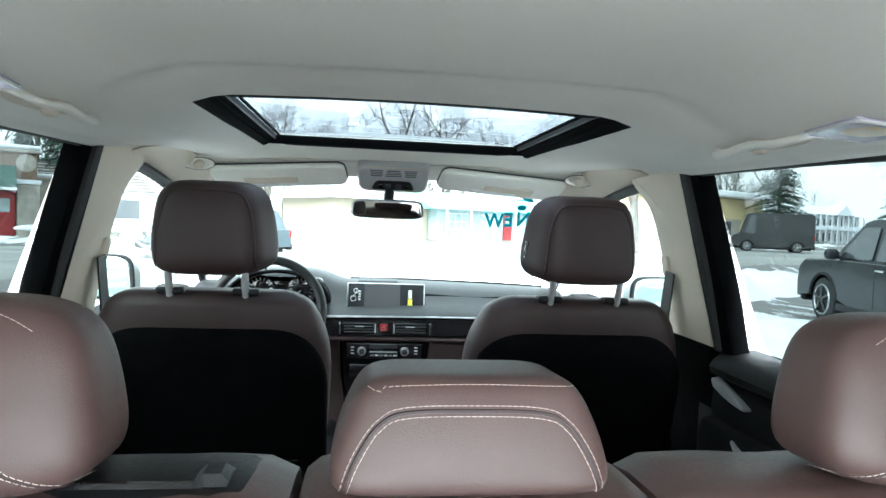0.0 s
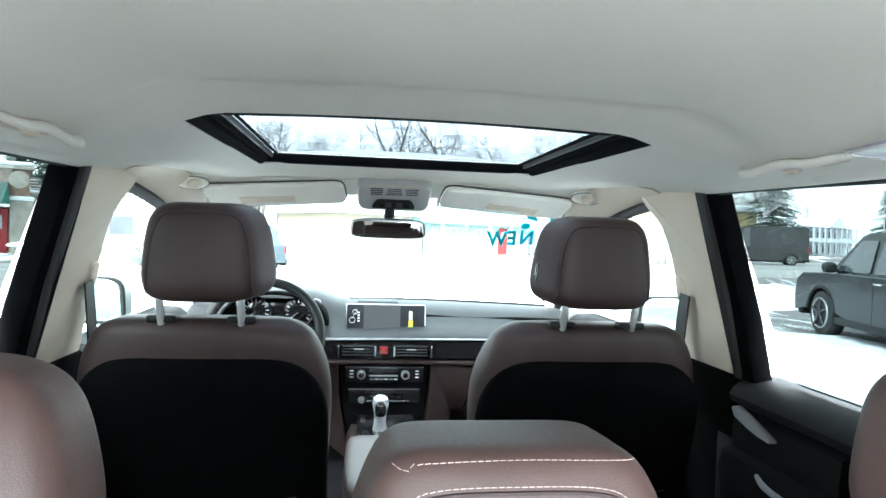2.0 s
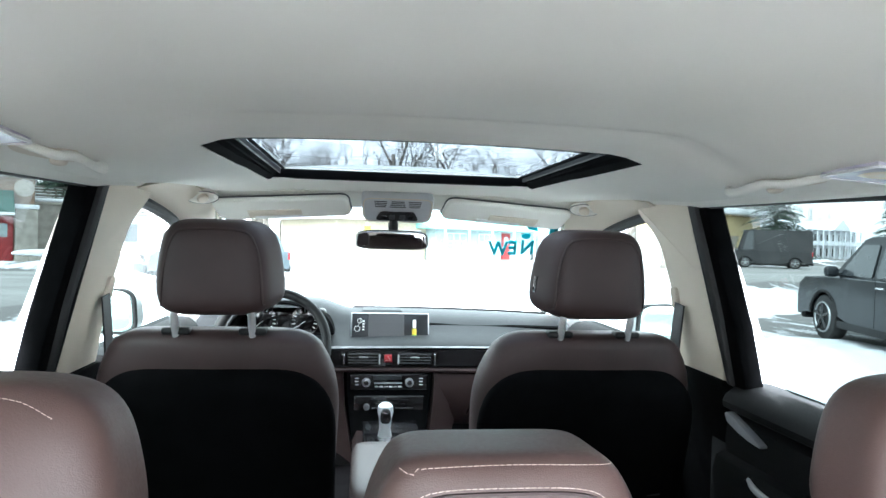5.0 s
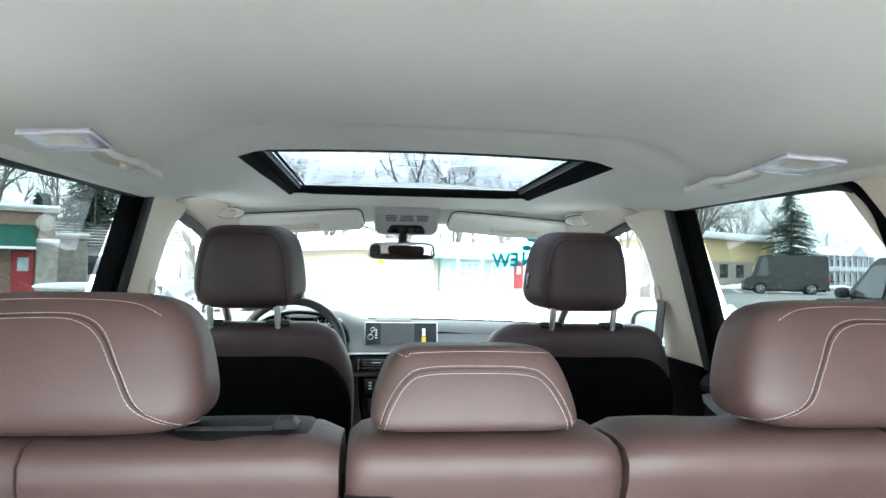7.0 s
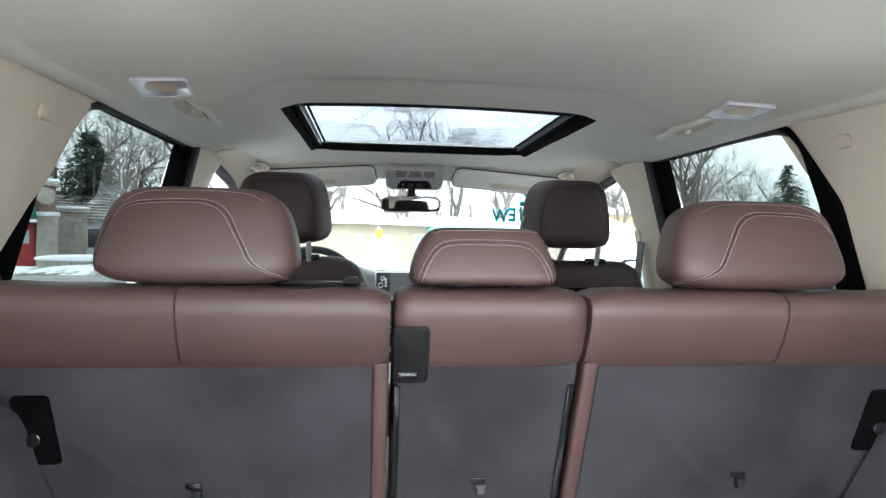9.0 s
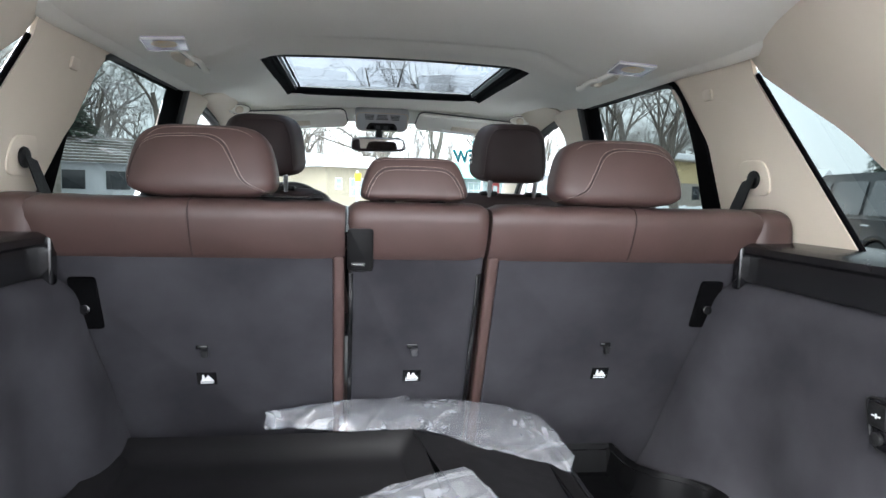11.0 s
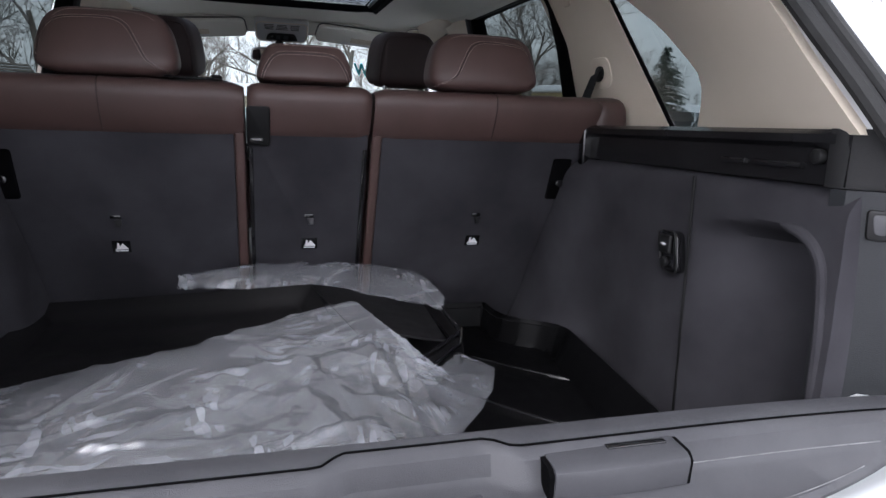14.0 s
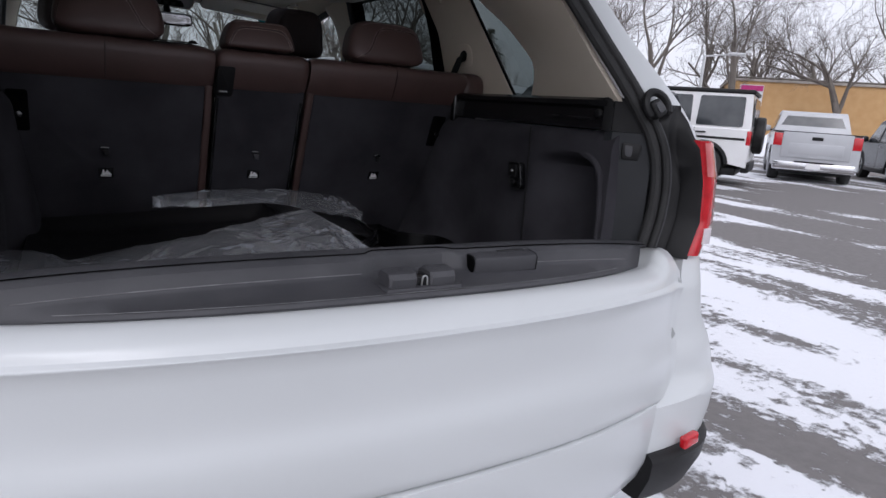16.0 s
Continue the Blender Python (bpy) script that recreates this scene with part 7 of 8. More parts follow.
# ---- parked vehicles ----
def vehicle(name, label, cat, paint, L, W, H, hood, roof0, roof1, belt, wheel_r, wb, at, box=False, rims=None, spare=False, bed=False, rake=0.35, clear=0.28, pane_mat=None):
    """Length along +x (front). hood: height of the bonnet; roof0, roof1: start and end of the roof, from the rear, as shares of the length."""
    v = tagged(new(name), label, cat, "parked vehicles")
    v.matrix_world = at
    hw = W / 2
    glass = pane_mat or DARKGLASS
    # body below the belt line, arches cut into its outline
    def outline():
        pts = [(-L / 2, clear + 0.12), (-L / 2 - 0.0, belt * 0.75), (-L / 2 + 0.03, belt)]
        fx = -L / 2 + L * roof1
        pts += [(fx + rake, belt), (L / 2 - 0.25, hood), (L / 2 - 0.06, hood - 0.12), (L / 2, hood * 0.62), (L / 2 - 0.02, clear + 0.08)]
        ra = wheel_r + 0.07
        for cx in (wb / 2, -wb / 2):
            for a in np.linspace(0.12, math.pi - 0.12, 9):
                pts.append((cx + ra * math.cos(a), wheel_r + ra * math.sin(a) * 0.98))
            if cx > 0:
                pts += [(0.3, clear), (-0.3, clear)]
        return pts
    o = outline()
    rings = []
    for s, ins in ((-1, 0.05), (-0.97, 0.0), (-0.6, 0.0), (0.6, 0.0), (0.97, 0.0), (1, 0.05)):
        c = Vector((0, 0, 0.6))
        rings.append([Vector((x * (1 - ins * 0.12), s * hw, z + (c.z - z) * ins)) for x, z in o])
    part("body", loft(rings), paint, v, sharp=30)
    # cabin
    x0, x1 = -L / 2 + L * roof0, -L / 2 + L * roof1
    tuck = 0.05 if box else 0.16
    base = [(x0 - (0.04 if box else 0.18), belt - 0.02), (x1 + rake, belt - 0.02), (x1 + rake * 0.1, H - 0.06), (x1 - 0.1, H - 0.01), ((x0 + x1) / 2, H), (x0 + 0.12, H - 0.02), (x0 + 0.02, H - 0.08)]
    def hwz(z):
        return hw - 0.03 - tuck * max(0, (z - belt) / (H - belt))
    part("cabin", loft([[Vector((x, s * hwz(z), z)) for x, z in base] for s in (-1, -0.9, 0.9, 1)]), paint, v, sharp=30)
    n = 1 if name == "delivery_van" else 2 if bed else 3
    span = (x1 + rake * 0.75) - (x0 + 0.08)
    for s in (-1, 1):
        for k in range(n):
            if name == "delivery_van":
                a, b = x1 - 0.55, x1 + rake * 0.35
            else:
                a, b = x0 + 0.10 + span * k / n + 0.03, x0 + 0.05 + span * (k + 1) / n - 0.03
            zb, zt = belt + 0.03, H - 0.13
            top_in = (rake * 0.62 if k == n - 1 else 0.03)
            q = [(a + (0.12 if k == 0 and not box else 0.02), zt), (a, zb), (b, zb), (b - top_in, zt)]
            pts = [Vector((x, s * (hwz(z) + 0.004), z)) for x, z in soft_poly(q, 0.05)]
            part("side_window", prism(pts, (0, s * 0.012, 0)), glass, v, "dark side window", smooth=False)
        part("mirror", moved(cushion(0.12, 0.22, 0.18, 3, 0.1), Matrix.Translation((x1 + rake * 0.7, s * (hw + 0.10), belt + 0.08))), paint, v)
        part("mirror_arm", tube([(x1 + rake * 0.7, s * (hw - 0.05), belt + 0.03), (x1 + rake * 0.7, s * (hw + 0.08), belt + 0.04)], 0.025, 6), BLACK, v)
        part("head_lamp", rbox(L / 2 - 0.16, L / 2 - 0.015, s * (hw - 0.42), s * (hw - 0.06), hood * 0.72, hood * 0.88, 0.03), CLEARLENS, v, "clear head lamp")
        part("tail_lamp", rbox(-L / 2 - 0.012, -L / 2 + 0.08, s * (hw - 0.20), s * (hw + 0.004), belt * 0.72, belt * 0.97, 0.02), REDLENS, v, "red tail lamp")
        part("sill_trim", rbox(-wb / 2 + wheel_r + 0.1, wb / 2 - wheel_r - 0.1, s * (hw - 0.04), s * (hw + 0.012), clear - 0.02, clear + 0.10, 0.02), BLACK, v)
        for xx in (x0 + span * 0.62, x0 + span * 0.30):
            part("door_handle", rbox(xx - 0.1, xx + 0.1, s * (hw - 0.01), s * (hw + 0.028), belt - 0.13, belt - 0.10, 0.01), CHROME if not box else BLACK, v)
            part("door_gap", rbox(xx + 0.13, xx + 0.138, s * (hw - 0.01), s * (hw + 0.003), clear + 0.1, belt - 0.02, 0), BLACK, v, smooth=False)
        for cx in (wb / 2, -wb / 2):
            part("arch_trim", tube([(cx + (wheel_r + 0.075) * math.cos(a), s * (hw - 0.01), wheel_r + (wheel_r + 0.075) * math.sin(a) * 0.98) for a in np.linspace(0.1, math.pi - 0.1, 16)], 0.05 if spare else 0.03, 6), BLACK if box or paint is not CARWHITE else paint, v)
            w = part("wheel", moved(disc(wheel_r, 0.26, 36, 0.05), Matrix.Translation((cx, s * (hw - 0.14), wheel_r)) @ pose(0, 0, 0, 90)), RUBBER, v)
            part("rim_dish", moved(disc(wheel_r * 0.66, 0.27, 28, 0.01), Matrix.Translation((cx, s * (hw - 0.14), wheel_r)) @ pose(0, 0, 0, 90)), BLACK, w)
            for a in range(5):
                th = 2 * math.pi * a / 5 + 0.3
                part("spoke", tube([(cx, s * (hw - 0.0), wheel_r), (cx + wheel_r * 0.62 * math.cos(th), s * (hw - 0.005), wheel_r + wheel_r * 0.62 * math.sin(th))], 0.035, 6), rims or SILVER, w)
            part("rim_edge", tube([(cx + wheel_r * 0.65 * math.cos(a), s * (hw - 0.004), wheel_r + wheel_r * 0.65 * math.sin(a)) for a in np.linspace(0, 2 * math.pi, 28, endpoint=False)], 0.018, 6, closed=True), SILVER, w)
    fr = [Vector((x1 + rake * 0.97 + 0.012, s * (hwz(belt) - 0.06), belt + 0.05)) for s in (-1, 1)] + [Vector((x1 + rake * 0.20 + 0.012, s * (hwz(H) - 0.08), H - 0.12)) for s in (1, -1)]
    part("windscreen", prism(fr, (0.012, 0, 0.006)), glass, v, "windscreen", smooth=False)
    rr = [Vector((x0 - (0.045 if box else 0.12), s * (hwz(belt) - 0.10), belt + 0.06)) for s in (-1, 1)] + [Vector((x0 - (0.02 if box else 0.0) , s * (hwz(H) - 0.12), H - 0.16)) for s in (1, -1)]
    part("rear_window", prism(rr, (-0.02, 0, 0.01)), glass, v, "rear window", smooth=False)
    part("rear_bumper", rbox(-L / 2 - 0.06, -L / 2 + 0.1, -hw * 0.95, hw * 0.95, clear + 0.02, clear + 0.24, 0.04), CHROME if bed else BLACK, v)
    part("front_bumper", rbox(L / 2 - 0.12, L / 2 + 0.04, -hw * 0.92, hw * 0.92, clear, clear + 0.26, 0.05), BLACK, v)
    part("grille", rbox(L / 2 - 0.06, L / 2 + 0.012, -hw * 0.5, hw * 0.5, hood * 0.60, hood * 0.86, 0.02), GLOSSBLACK, v)
    part("number_plate", rbox(-L / 2 - 0.068, -L / 2 - 0.05, -0.16, 0.16, clear + 0.07 + (0.25 if not bed else 0), clear + 0.21 + (0.25 if not bed else 0), 0.005), WHITE, v, "pale number plate")
    part("underbody", rbox(-L / 2 + 0.2, L / 2 - 0.2, -hw * 0.8, hw * 0.8, clear - 0.06, clear + 0.1, 0.02), BLACK, v)
    if bed:
        tg = part("tailgate", rbox(-L / 2 - 0.025, -L / 2 + 0.03, -hw * 0.80, hw * 0.80, clear + 0.32, belt + 0.005, 0.02), paint, v, "silver tailgate with a pressed field")
        part("gate_field", rbox(-L / 2 - 0.034, -L / 2 - 0.02, -hw * 0.62, hw * 0.62, clear + 0.42, belt - 0.26, 0.02), paint, tg)
        part("gate_handle", rbox(-L / 2 - 0.04, -L / 2 - 0.02, -0.12, 0.12, belt - 0.17, belt - 0.09, 0.015), BLACK, tg)
        part("bed_rail", rbox(-L / 2 - 0.01, x0, -hw * 0.98, hw * 0.98, belt - 0.015, belt + 0.025, 0.02), BLACK, v)
        part("bumper_step", rbox(-L / 2 - 0.075, -L / 2, -hw * 0.45, hw * 0.45, clear + 0.22, clear + 0.255, 0.01), BLACK, v)
    if spare:
        sp = part("spare_wheel", moved(disc(wheel_r * 0.95, 0.20, 32, 0.05), Matrix.Translation((-L / 2 - 0.11, 0.08, belt * 0.90)) @ pose(0, 0, 0, 0, 90)), BLACK, v, "covered spare wheel")
        part("roof_gutter", rbox(x0 - 0.02, x1 + 0.05, -hw * 0.95, hw * 0.95, H - 0.07, H + 0.02, 0.03), BLACK, v)
        for s in (-1, 1):
            part("side_strip", rbox(-L / 2 + 0.1, L / 2 - 0.5, s * (hw - 0.01), s * (hw + 0.012), belt * 0.80, belt * 0.84, 0.004), BLACK, v)
    return v


DARKPAINT = material("charcoal_paint", (0.009, 0.011, 0.014), 0.25, second=(0.012, 0.015, 0.018), scale=2, coat=0.25, spec=0.25)
GREYBLUE = material("blue_grey_paint", (0.06, 0.085, 0.10), 0.3, second=(0.08, 0.10, 0.12), scale=2, coat=0.5)
VANPAINT = material("dull_black_paint", (0.022, 0.023, 0.025), 0.45, second=(0.036, 0.036, 0.038), scale=1.5)
SILVERPAINT = material("silver_paint", (0.42, 0.43, 0.45), 0.35, second=(0.46, 0.47, 0.49), scale=2, coat=0.4)


def standing(x, y, turn):
    return Matrix.Translation((x, y, GZ)) @ pose(0, 0, 0, 0, 0, turn)


vehicle("parked_car", "charcoal sport utility car with black wheels parked on the snow", "car", DARKPAINT, 4.82, 1.94, 1.76, 1.05, 0.06, 0.60, 1.10, 0.385, 2.91, standing(8.38, 9.33, 78), rake=0.75, rims=GLOSSBLACK)
vehicle("delivery_van", "dull black step van parked across the road", "van", VANPAINT, 5.7, 2.2, 2.9, 1.25, 0.01, 0.80, 1.35, 0.40, 3.4, Matrix.Translation(road_xy(38.2, 4.6)) @ pose(0, 0, 0, 0, 0, 154), box=True, rake=0.55)
vehicle("parked_car", "blue-grey car standing on the road", "car", GREYBLUE, 4.4, 1.8, 1.62, 0.95, 0.08, 0.58, 0.98, 0.34, 2.65, road_at(-5.0, 1.0, 180), rake=0.7)
vehicle("parked_car", "white boxy off-road car with a spare wheel at its tail", "car", CARWHITE, 4.6, 1.82, 1.97, 1.18, 0.01, 0.66, 1.20, 0.41, 2.85, standing(11.31, 10.11, 121), box=True, spare=True, rake=0.24, rims=GLOSSBLACK)
vehicle("pickup_truck", "silver pickup truck with red tail lamps, tail outward", "pickup", SILVERPAINT, 5.4, 1.90, 1.80, 1.12, 0.36, 0.68, 1.22, 0.39, 3.3, standing(17.6, 9.95, 35), bed=True, rake=0.5)
vehicle("parked_car", "dark green car parked beside the pickup", "car", DARKPAINT, 4.7, 1.85, 1.75, 1.05, 0.04, 0.62, 1.1, 0.37, 2.8, standing(20.6, 8.6, 42), rake=0.6)
vehicle("parked_car", "dark car driving lane side behind the snow bank", "car", DARKPAINT, 4.5, 1.8, 1.5, 0.9, 0.1, 0.6, 0.92, 0.33, 2.7, road_at(-22.0, -3.0, 0), rake=0.8)


# ---- trees ----
def bare_tree_meshes(seed, height, spread=1.0, levels=5):
    rnd = random.Random(seed)
    tv, tf, cv, cf = [], [], [], []
    def limb(verts, faces, pts, rads, n):
        k0 = len(verts)
        for i, p in enumerate(pts):
            d = (pts[min(i + 1, len(pts) - 1)] - pts[max(i - 1, 0)]).normalized()
            a = d.orthogonal().normalized()
            b = d.cross(a)
            for j in range(n):
                t = 2 * math.pi * j / n
                verts.append(p + rads[i] * (math.cos(t) * a + math.sin(t) * b))
        for i in range(len(pts) - 1):
            for j in range(n):
                q = k0 + i * n
                faces.append((q + j, q + (j + 1) % n, q + n + (j + 1) % n, q + n + j))
    def grow(p, d, length, r, level):
        steps = 4 if level < 3 else 3
        pts, rads = [p.copy()], [r]
        for i in range(steps):
            d = (d + Vector((rnd.gauss(0, 0.13), rnd.gauss(0, 0.13), rnd.gauss(0.03, 0.08)))).normalized()
            p = p + d * (length / steps)
            pts.append(p.copy())
            rads.append(r * (1 - 0.62 * (i + 1) / steps))
        if level <= 1:
            limb(tv, tf, pts, rads, 8 if level == 0 else 6)
        else:
            limb(cv, cf, pts, rads, 4 if level < 4 else 3)
        if level >= levels:
            return
        kids = (4, 4, 4, 4, 3)[min(level, 4)]
        for k in range(kids):
            f = 0.38 + 0.62 * (k + rnd.random() * 0.6) / kids
            i = min(int(f * steps), steps - 1)
            base = pts[i].lerp(pts[i + 1], f * steps - i)
            az = rnd.random() * 2 * math.pi
            side = d.orthogonal().normalized()
            side = Matrix.Rotation(az, 3, d) @ side
            nd = (d * (0.75 if level else 0.9) + side * spread * rnd.uniform(0.55, 0.95) + Vector((0, 0, 0.12))).normalized()
            grow(base, nd, length * rnd.uniform(0.52, 0.75), max(0.006, r * (1 - 0.55 * f) * rnd.uniform(0.5, 0.68)), level + 1)
    grow(Vector((0, 0, -0.2)), Vector((0, 0, 1)), height * 0.45, height * 0.022, 0)
    out = []
    for nm, v, f in (("trunk", tv, tf), ("branches", cv, cf)):
        me = mesh_of(nm, v, f)
        me.materials.append(BARK)
        for poly in me.polygons:
            poly.use_smooth = True
        out.append(me)
    return out


def bare_tree(meshes, at):
    t = tagged(new("bare_tree"), "leafless grey deciduous tree in winter", "tree", "bare trees")
    t.matrix_world = at
    part("trunk", meshes[0], None, t)
    part("crown", meshes[1], None, t)
    return t


TREES = [bare_tree_meshes(s, 11.0, sp) for s, sp in ((3, 0.95), (8, 1.1), (15, 0.85), (21, 1.0))]
rnd = random.Random(5)
first = [bare_tree(m, Matrix.Translation((0, 0, -60))) for m in TREES]
spots = [(u, v) for u, v in [(-16, 30), (-11, 27), (-4, 31), (0, 26), (4, 29), (8, 34), (12, 30), (17, 27), (20, 33), (25, 30), (29, 26), (34, 31), (39, 28), (45, 34), (50, 27), (57, 33), (64, 40), (70, 46), (75, 44), (84, 48), (90, 44), (96, 50), (102, 45), (108, 47), (116, 50), (118, 44), (126, 48), (-22, 26), (-28, 30), (-18, 35), (-13, 36), (-8, 34), (-24, 33), (-33, 28), (-6, 28), (-2, 35)]]
for k, (u, v) in enumerate(spots):
    m = road_at(u + rnd.uniform(-1, 1), v + rnd.uniform(-2, 2), rnd.uniform(0, 360)) @ Matrix.Scale(rnd.uniform(0.8, 1.25), 4)
    copy_thing(first[k % 4], m).scale = [rnd.uniform(0.85, 1.2) * (1.55 if 15 < u < 62 else 1.9 if u >= 62 else 1.2 if 0 < u else 1.3)] * 3
near = [((18.0, 34.3), 1.2, 40), ((28.5, 30.0), 1.3, 200), ((31, 22), 1.2, 90), ((38, 26), 1.3, 10), ((43, 20), 1.2, 150), ((27, 28), 1.1, 250), ((48, 33), 1.3, 310), ((35, 18.5), 1.1, 70), ((30.5, 26.5), 1.25, 120), ((15.5, 37.0), 1.35, 20), ((36.5, 29.5), 1.4, 280), ((46, 26), 1.35, 35), ((19.5, 41.0), 1.4, 330)]
for k, ((x, y), s, a) in enumerate(near):
    copy_thing(first[(k + 1) % 4], standing(x, y, a)).scale = [s] * 3
for k in range(4):
    first[k].matrix_world = standing(*((52, 30), (56, 24), (-6.5, 45), (2.5, 50))[k], 60 * k) @ Matrix.Scale(1.15, 4)


def conifer(at, height, width, seed):
    rnd = random.Random(seed)
    t = tagged(new("conifer"), "tall dark green spruce with drooping boughs", "tree", "conifers")
    t.matrix_world = at
    part("trunk", tube([(0, 0, -0.2), (0.05, 0, height * 0.5), (0, 0, height)], [height * 0.022, height * 0.014, 0.02], 8), BARK, t)
    verts, faces = [], []
    z = height * 0.10
    while z < height * 0.985:
        s = 1 - z / height
        n = 9 if s > 0.3 else 7
        for k in range(n):
            az = rnd.random() * 2 * math.pi
            ln = width / 2 * (s ** 0.85) * rnd.uniform(0.65, 1.12) + 0.12
            d = Vector((math.cos(az), math.sin(az), 0))
            side = Vector((-d.y, d.x, 0))
            p0 = Vector((0, 0, z + rnd.uniform(-0.1, 0.1)))
            segs = max(3, int(ln / 0.22))
            for i in range(segs):
                f = (i + 0.6) / segs
                c = p0 + d * ln * f + Vector((0, 0, -0.30 * ln * f * f + 0.10 * ln * f))
                for w in range(3):
                    a = c + side * rnd.uniform(-0.3, 0.3) * ln * (1 - f * 0.6) * 0.6 + Vector((0, 0, rnd.uniform(-0.06, 0.06)))
                    out = (d + side * rnd.uniform(-0.9, 0.9) + Vector((0, 0, rnd.uniform(-0.55, 0.1)))).normalized()
                    wd = out.cross(Vector((0, 0, 1))).normalized() * rnd.uniform(0.05, 0.11)
                    L2 = rnd.uniform(0.22, 0.42)
                    q = len(verts)
                    verts += [a - wd * 0.3, a + out * L2 * 0.5 - wd, a + out * L2, a + out * L2 * 0.5 + wd, a + out * L2 * 0.5 + Vector((0, 0, 0.05))]
                    faces += [(q, q + 1, q + 4), (q + 1, q + 2, q + 4), (q + 2, q + 3, q + 4), (q + 3, q, q + 4)]
        z += height * 0.021 * (0.6 + 0.8 * s)
    me = mesh_of("crown", verts, faces)
    me.materials.append(NEEDLE)
    part("crown", me, None, t, "dark needles with gaps between the boughs")
    return t


conifer(road_at(66.9, 18), 11.8, 10.0, 4)
conifer(road_at(96, 15), 13.0, 7.5, 9)
conifer(road_at(-6.4, 22), 7.6, 8.0, 6)
conifer(road_at(-8.6, 24), 5.6, 3.0, 12)
conifer(road_at(120, 20), 12.0, 7.0, 14)


# ---- buildings ----
def building(name, label, at, L, D, H, wall_mat, openings, roof_mat=SNOW, over=0.5, roof_h=0.35, gable=0.0, base=None, base_h=0.0):
    """Local x along the street side at y = 0, going back to y = D. openings: x, z, width, height, kind."""
    b = tagged(new(name), label, "building", "buildings across the road")
    b.matrix_world = at
    part("wall", rbox(0, L, 0, D, 0 if not base else base_h, H, 0.02, 1), wall_mat, b)
    if base:
        part("wall_base", rbox(0.02, L - 0.02, 0.03, D - 0.03, -0.3, base_h, 0.02, 1), base, b, "stone lower wall")
    else:
        part("footing", rbox(-0.02, L + 0.02, -0.02, D + 0.02, -0.4, 0.12, 0.02, 1), STONE, b)
    if gable:
        pts = [Vector((-over, -over, H - 0.05)), Vector((-over, D + over, H - 0.05)), Vector((-over, D / 2, H + gable))]
        part("roof", prism(pts, (L + 2 * over, 0, 0), 0.05), roof_mat, b, "snow-covered roof", smooth=False)
    else:
        part("roof", rbox(-over, L + over, -over, D + over, H + 0.12, H + 0.12 + roof_h, 0.12, 3), roof_mat, b, "snow-covered flat roof")
        part("eaves", rbox(-over, L + over, -over, D + over, H - 0.02, H + 0.12, 0.02, 1), STONE, b)
    for x, z, w, h, kind in openings:
        if kind == "window":
            wn_ = part("window", rbox(x, x + w, -0.05, 0.06, z, z + h, 0.01, 1), WHITEWALL, b, "white framed window")
            nx, nz_ = max(1, round(w / 0.55)), 2
            for i in range(nx):
                for j in range(nz_):
                    part("pane", rbox(x + 0.07 + (w - 0.07) * i / nx, x + (w - 0.07) * (i + 1) / nx, -0.062, -0.04, z + 0.07 + (h - 0.07) * j / nz_, z + (h - 0.07) * (j + 1) / nz_, 0, 1), PALEGLASS, wn_, smooth=False)
        elif kind == "dark":
            part("window", rbox(x, x + w, -0.03, 0.05, z, z + h, 0.01, 1), DARKGLASS, b, "dark window")
        elif kind == "red":
            dr = part("door", rbox(x, x + w, -0.06, 0.05, z, z + h, 0.02, 1), REDDOOR, b, "red painted door with a window")
            part("door_pane", rbox(x + w * 0.25, x + w * 0.75, -0.075, -0.05, z + h * 0.55, z + h * 0.85, 0.01, 1), PALEGLASS, dr)
        elif kind == "door":
            part("door", rbox(x, x + w, -0.05, 0.05, z, z + h, 0.02, 1), DARKGLASS, b, "dark door")
    return b


building("flat_building", "yellow-beige flat-roofed building with stone lower wall", road_at(52.5, 22), 18.5, 12, 5.4, YELLOWWALL, [(13.2, 0.2, 2.2, 2.3, "door"), (9.5, 1.0, 1.6, 1.6, "dark"), (6.0, 1.0, 1.6, 1.6, "dark"), (2.0, 1.0, 1.6, 1.6, "dark")], roof_h=0.7, over=0.9, base=STONE, base_h=2.9)
motel = building("white_house", "long white two-storey house with a columned porch", road_at(88, 26), 34, 10, 6.2, WHITEWALL, [(1.2 + 3.0 * k, z, 1.5, 1.7, "dark") for k in range(11) for z in (0.6, 3.6)], gable=2.2, over=1.6)
motel.matrix_world = road_at(86, 26) @ Matrix.Scale(0.74, 4)
for k in range(13):
    part("column", moved(disc(0.18, 6.2, 14, 0.02), Matrix.Translation((0.3 + 2.75 * k, -1.5, 3.1))), WHITEWALL, motel)
part("balcony_rail", rbox(0, 34, -1.56, -1.44, 3.1, 3.9, 0.02, 1), WHITEWALL, motel)
part("porch_floor", rbox(0, 34, -1.7, 0.0, 2.9, 3.05, 0.02, 1), WHITEWALL, motel)
part("gable_front", prism([Vector((18.0, -1.9, 6.2)), Vector((27.0, -1.9, 6.2)), Vector((22.5, -1.9, 8.6))], (0, 3.0, 0), 0.05), SNOW, motel, smooth=False)
brick = building("brick_house", "low pale brick house with white windows and snowy roof", road_at(8.3, 18), 7.2, 9, 2.75, PALEBRICK, [(1.7, 0.75, 1.7, 1.25, "window"), (0.6, 1.2, 0.5, 0.8, "window"), (5.2, 1.0, 1.5, 1.1, "window")], gable=1.0, over=0.6)
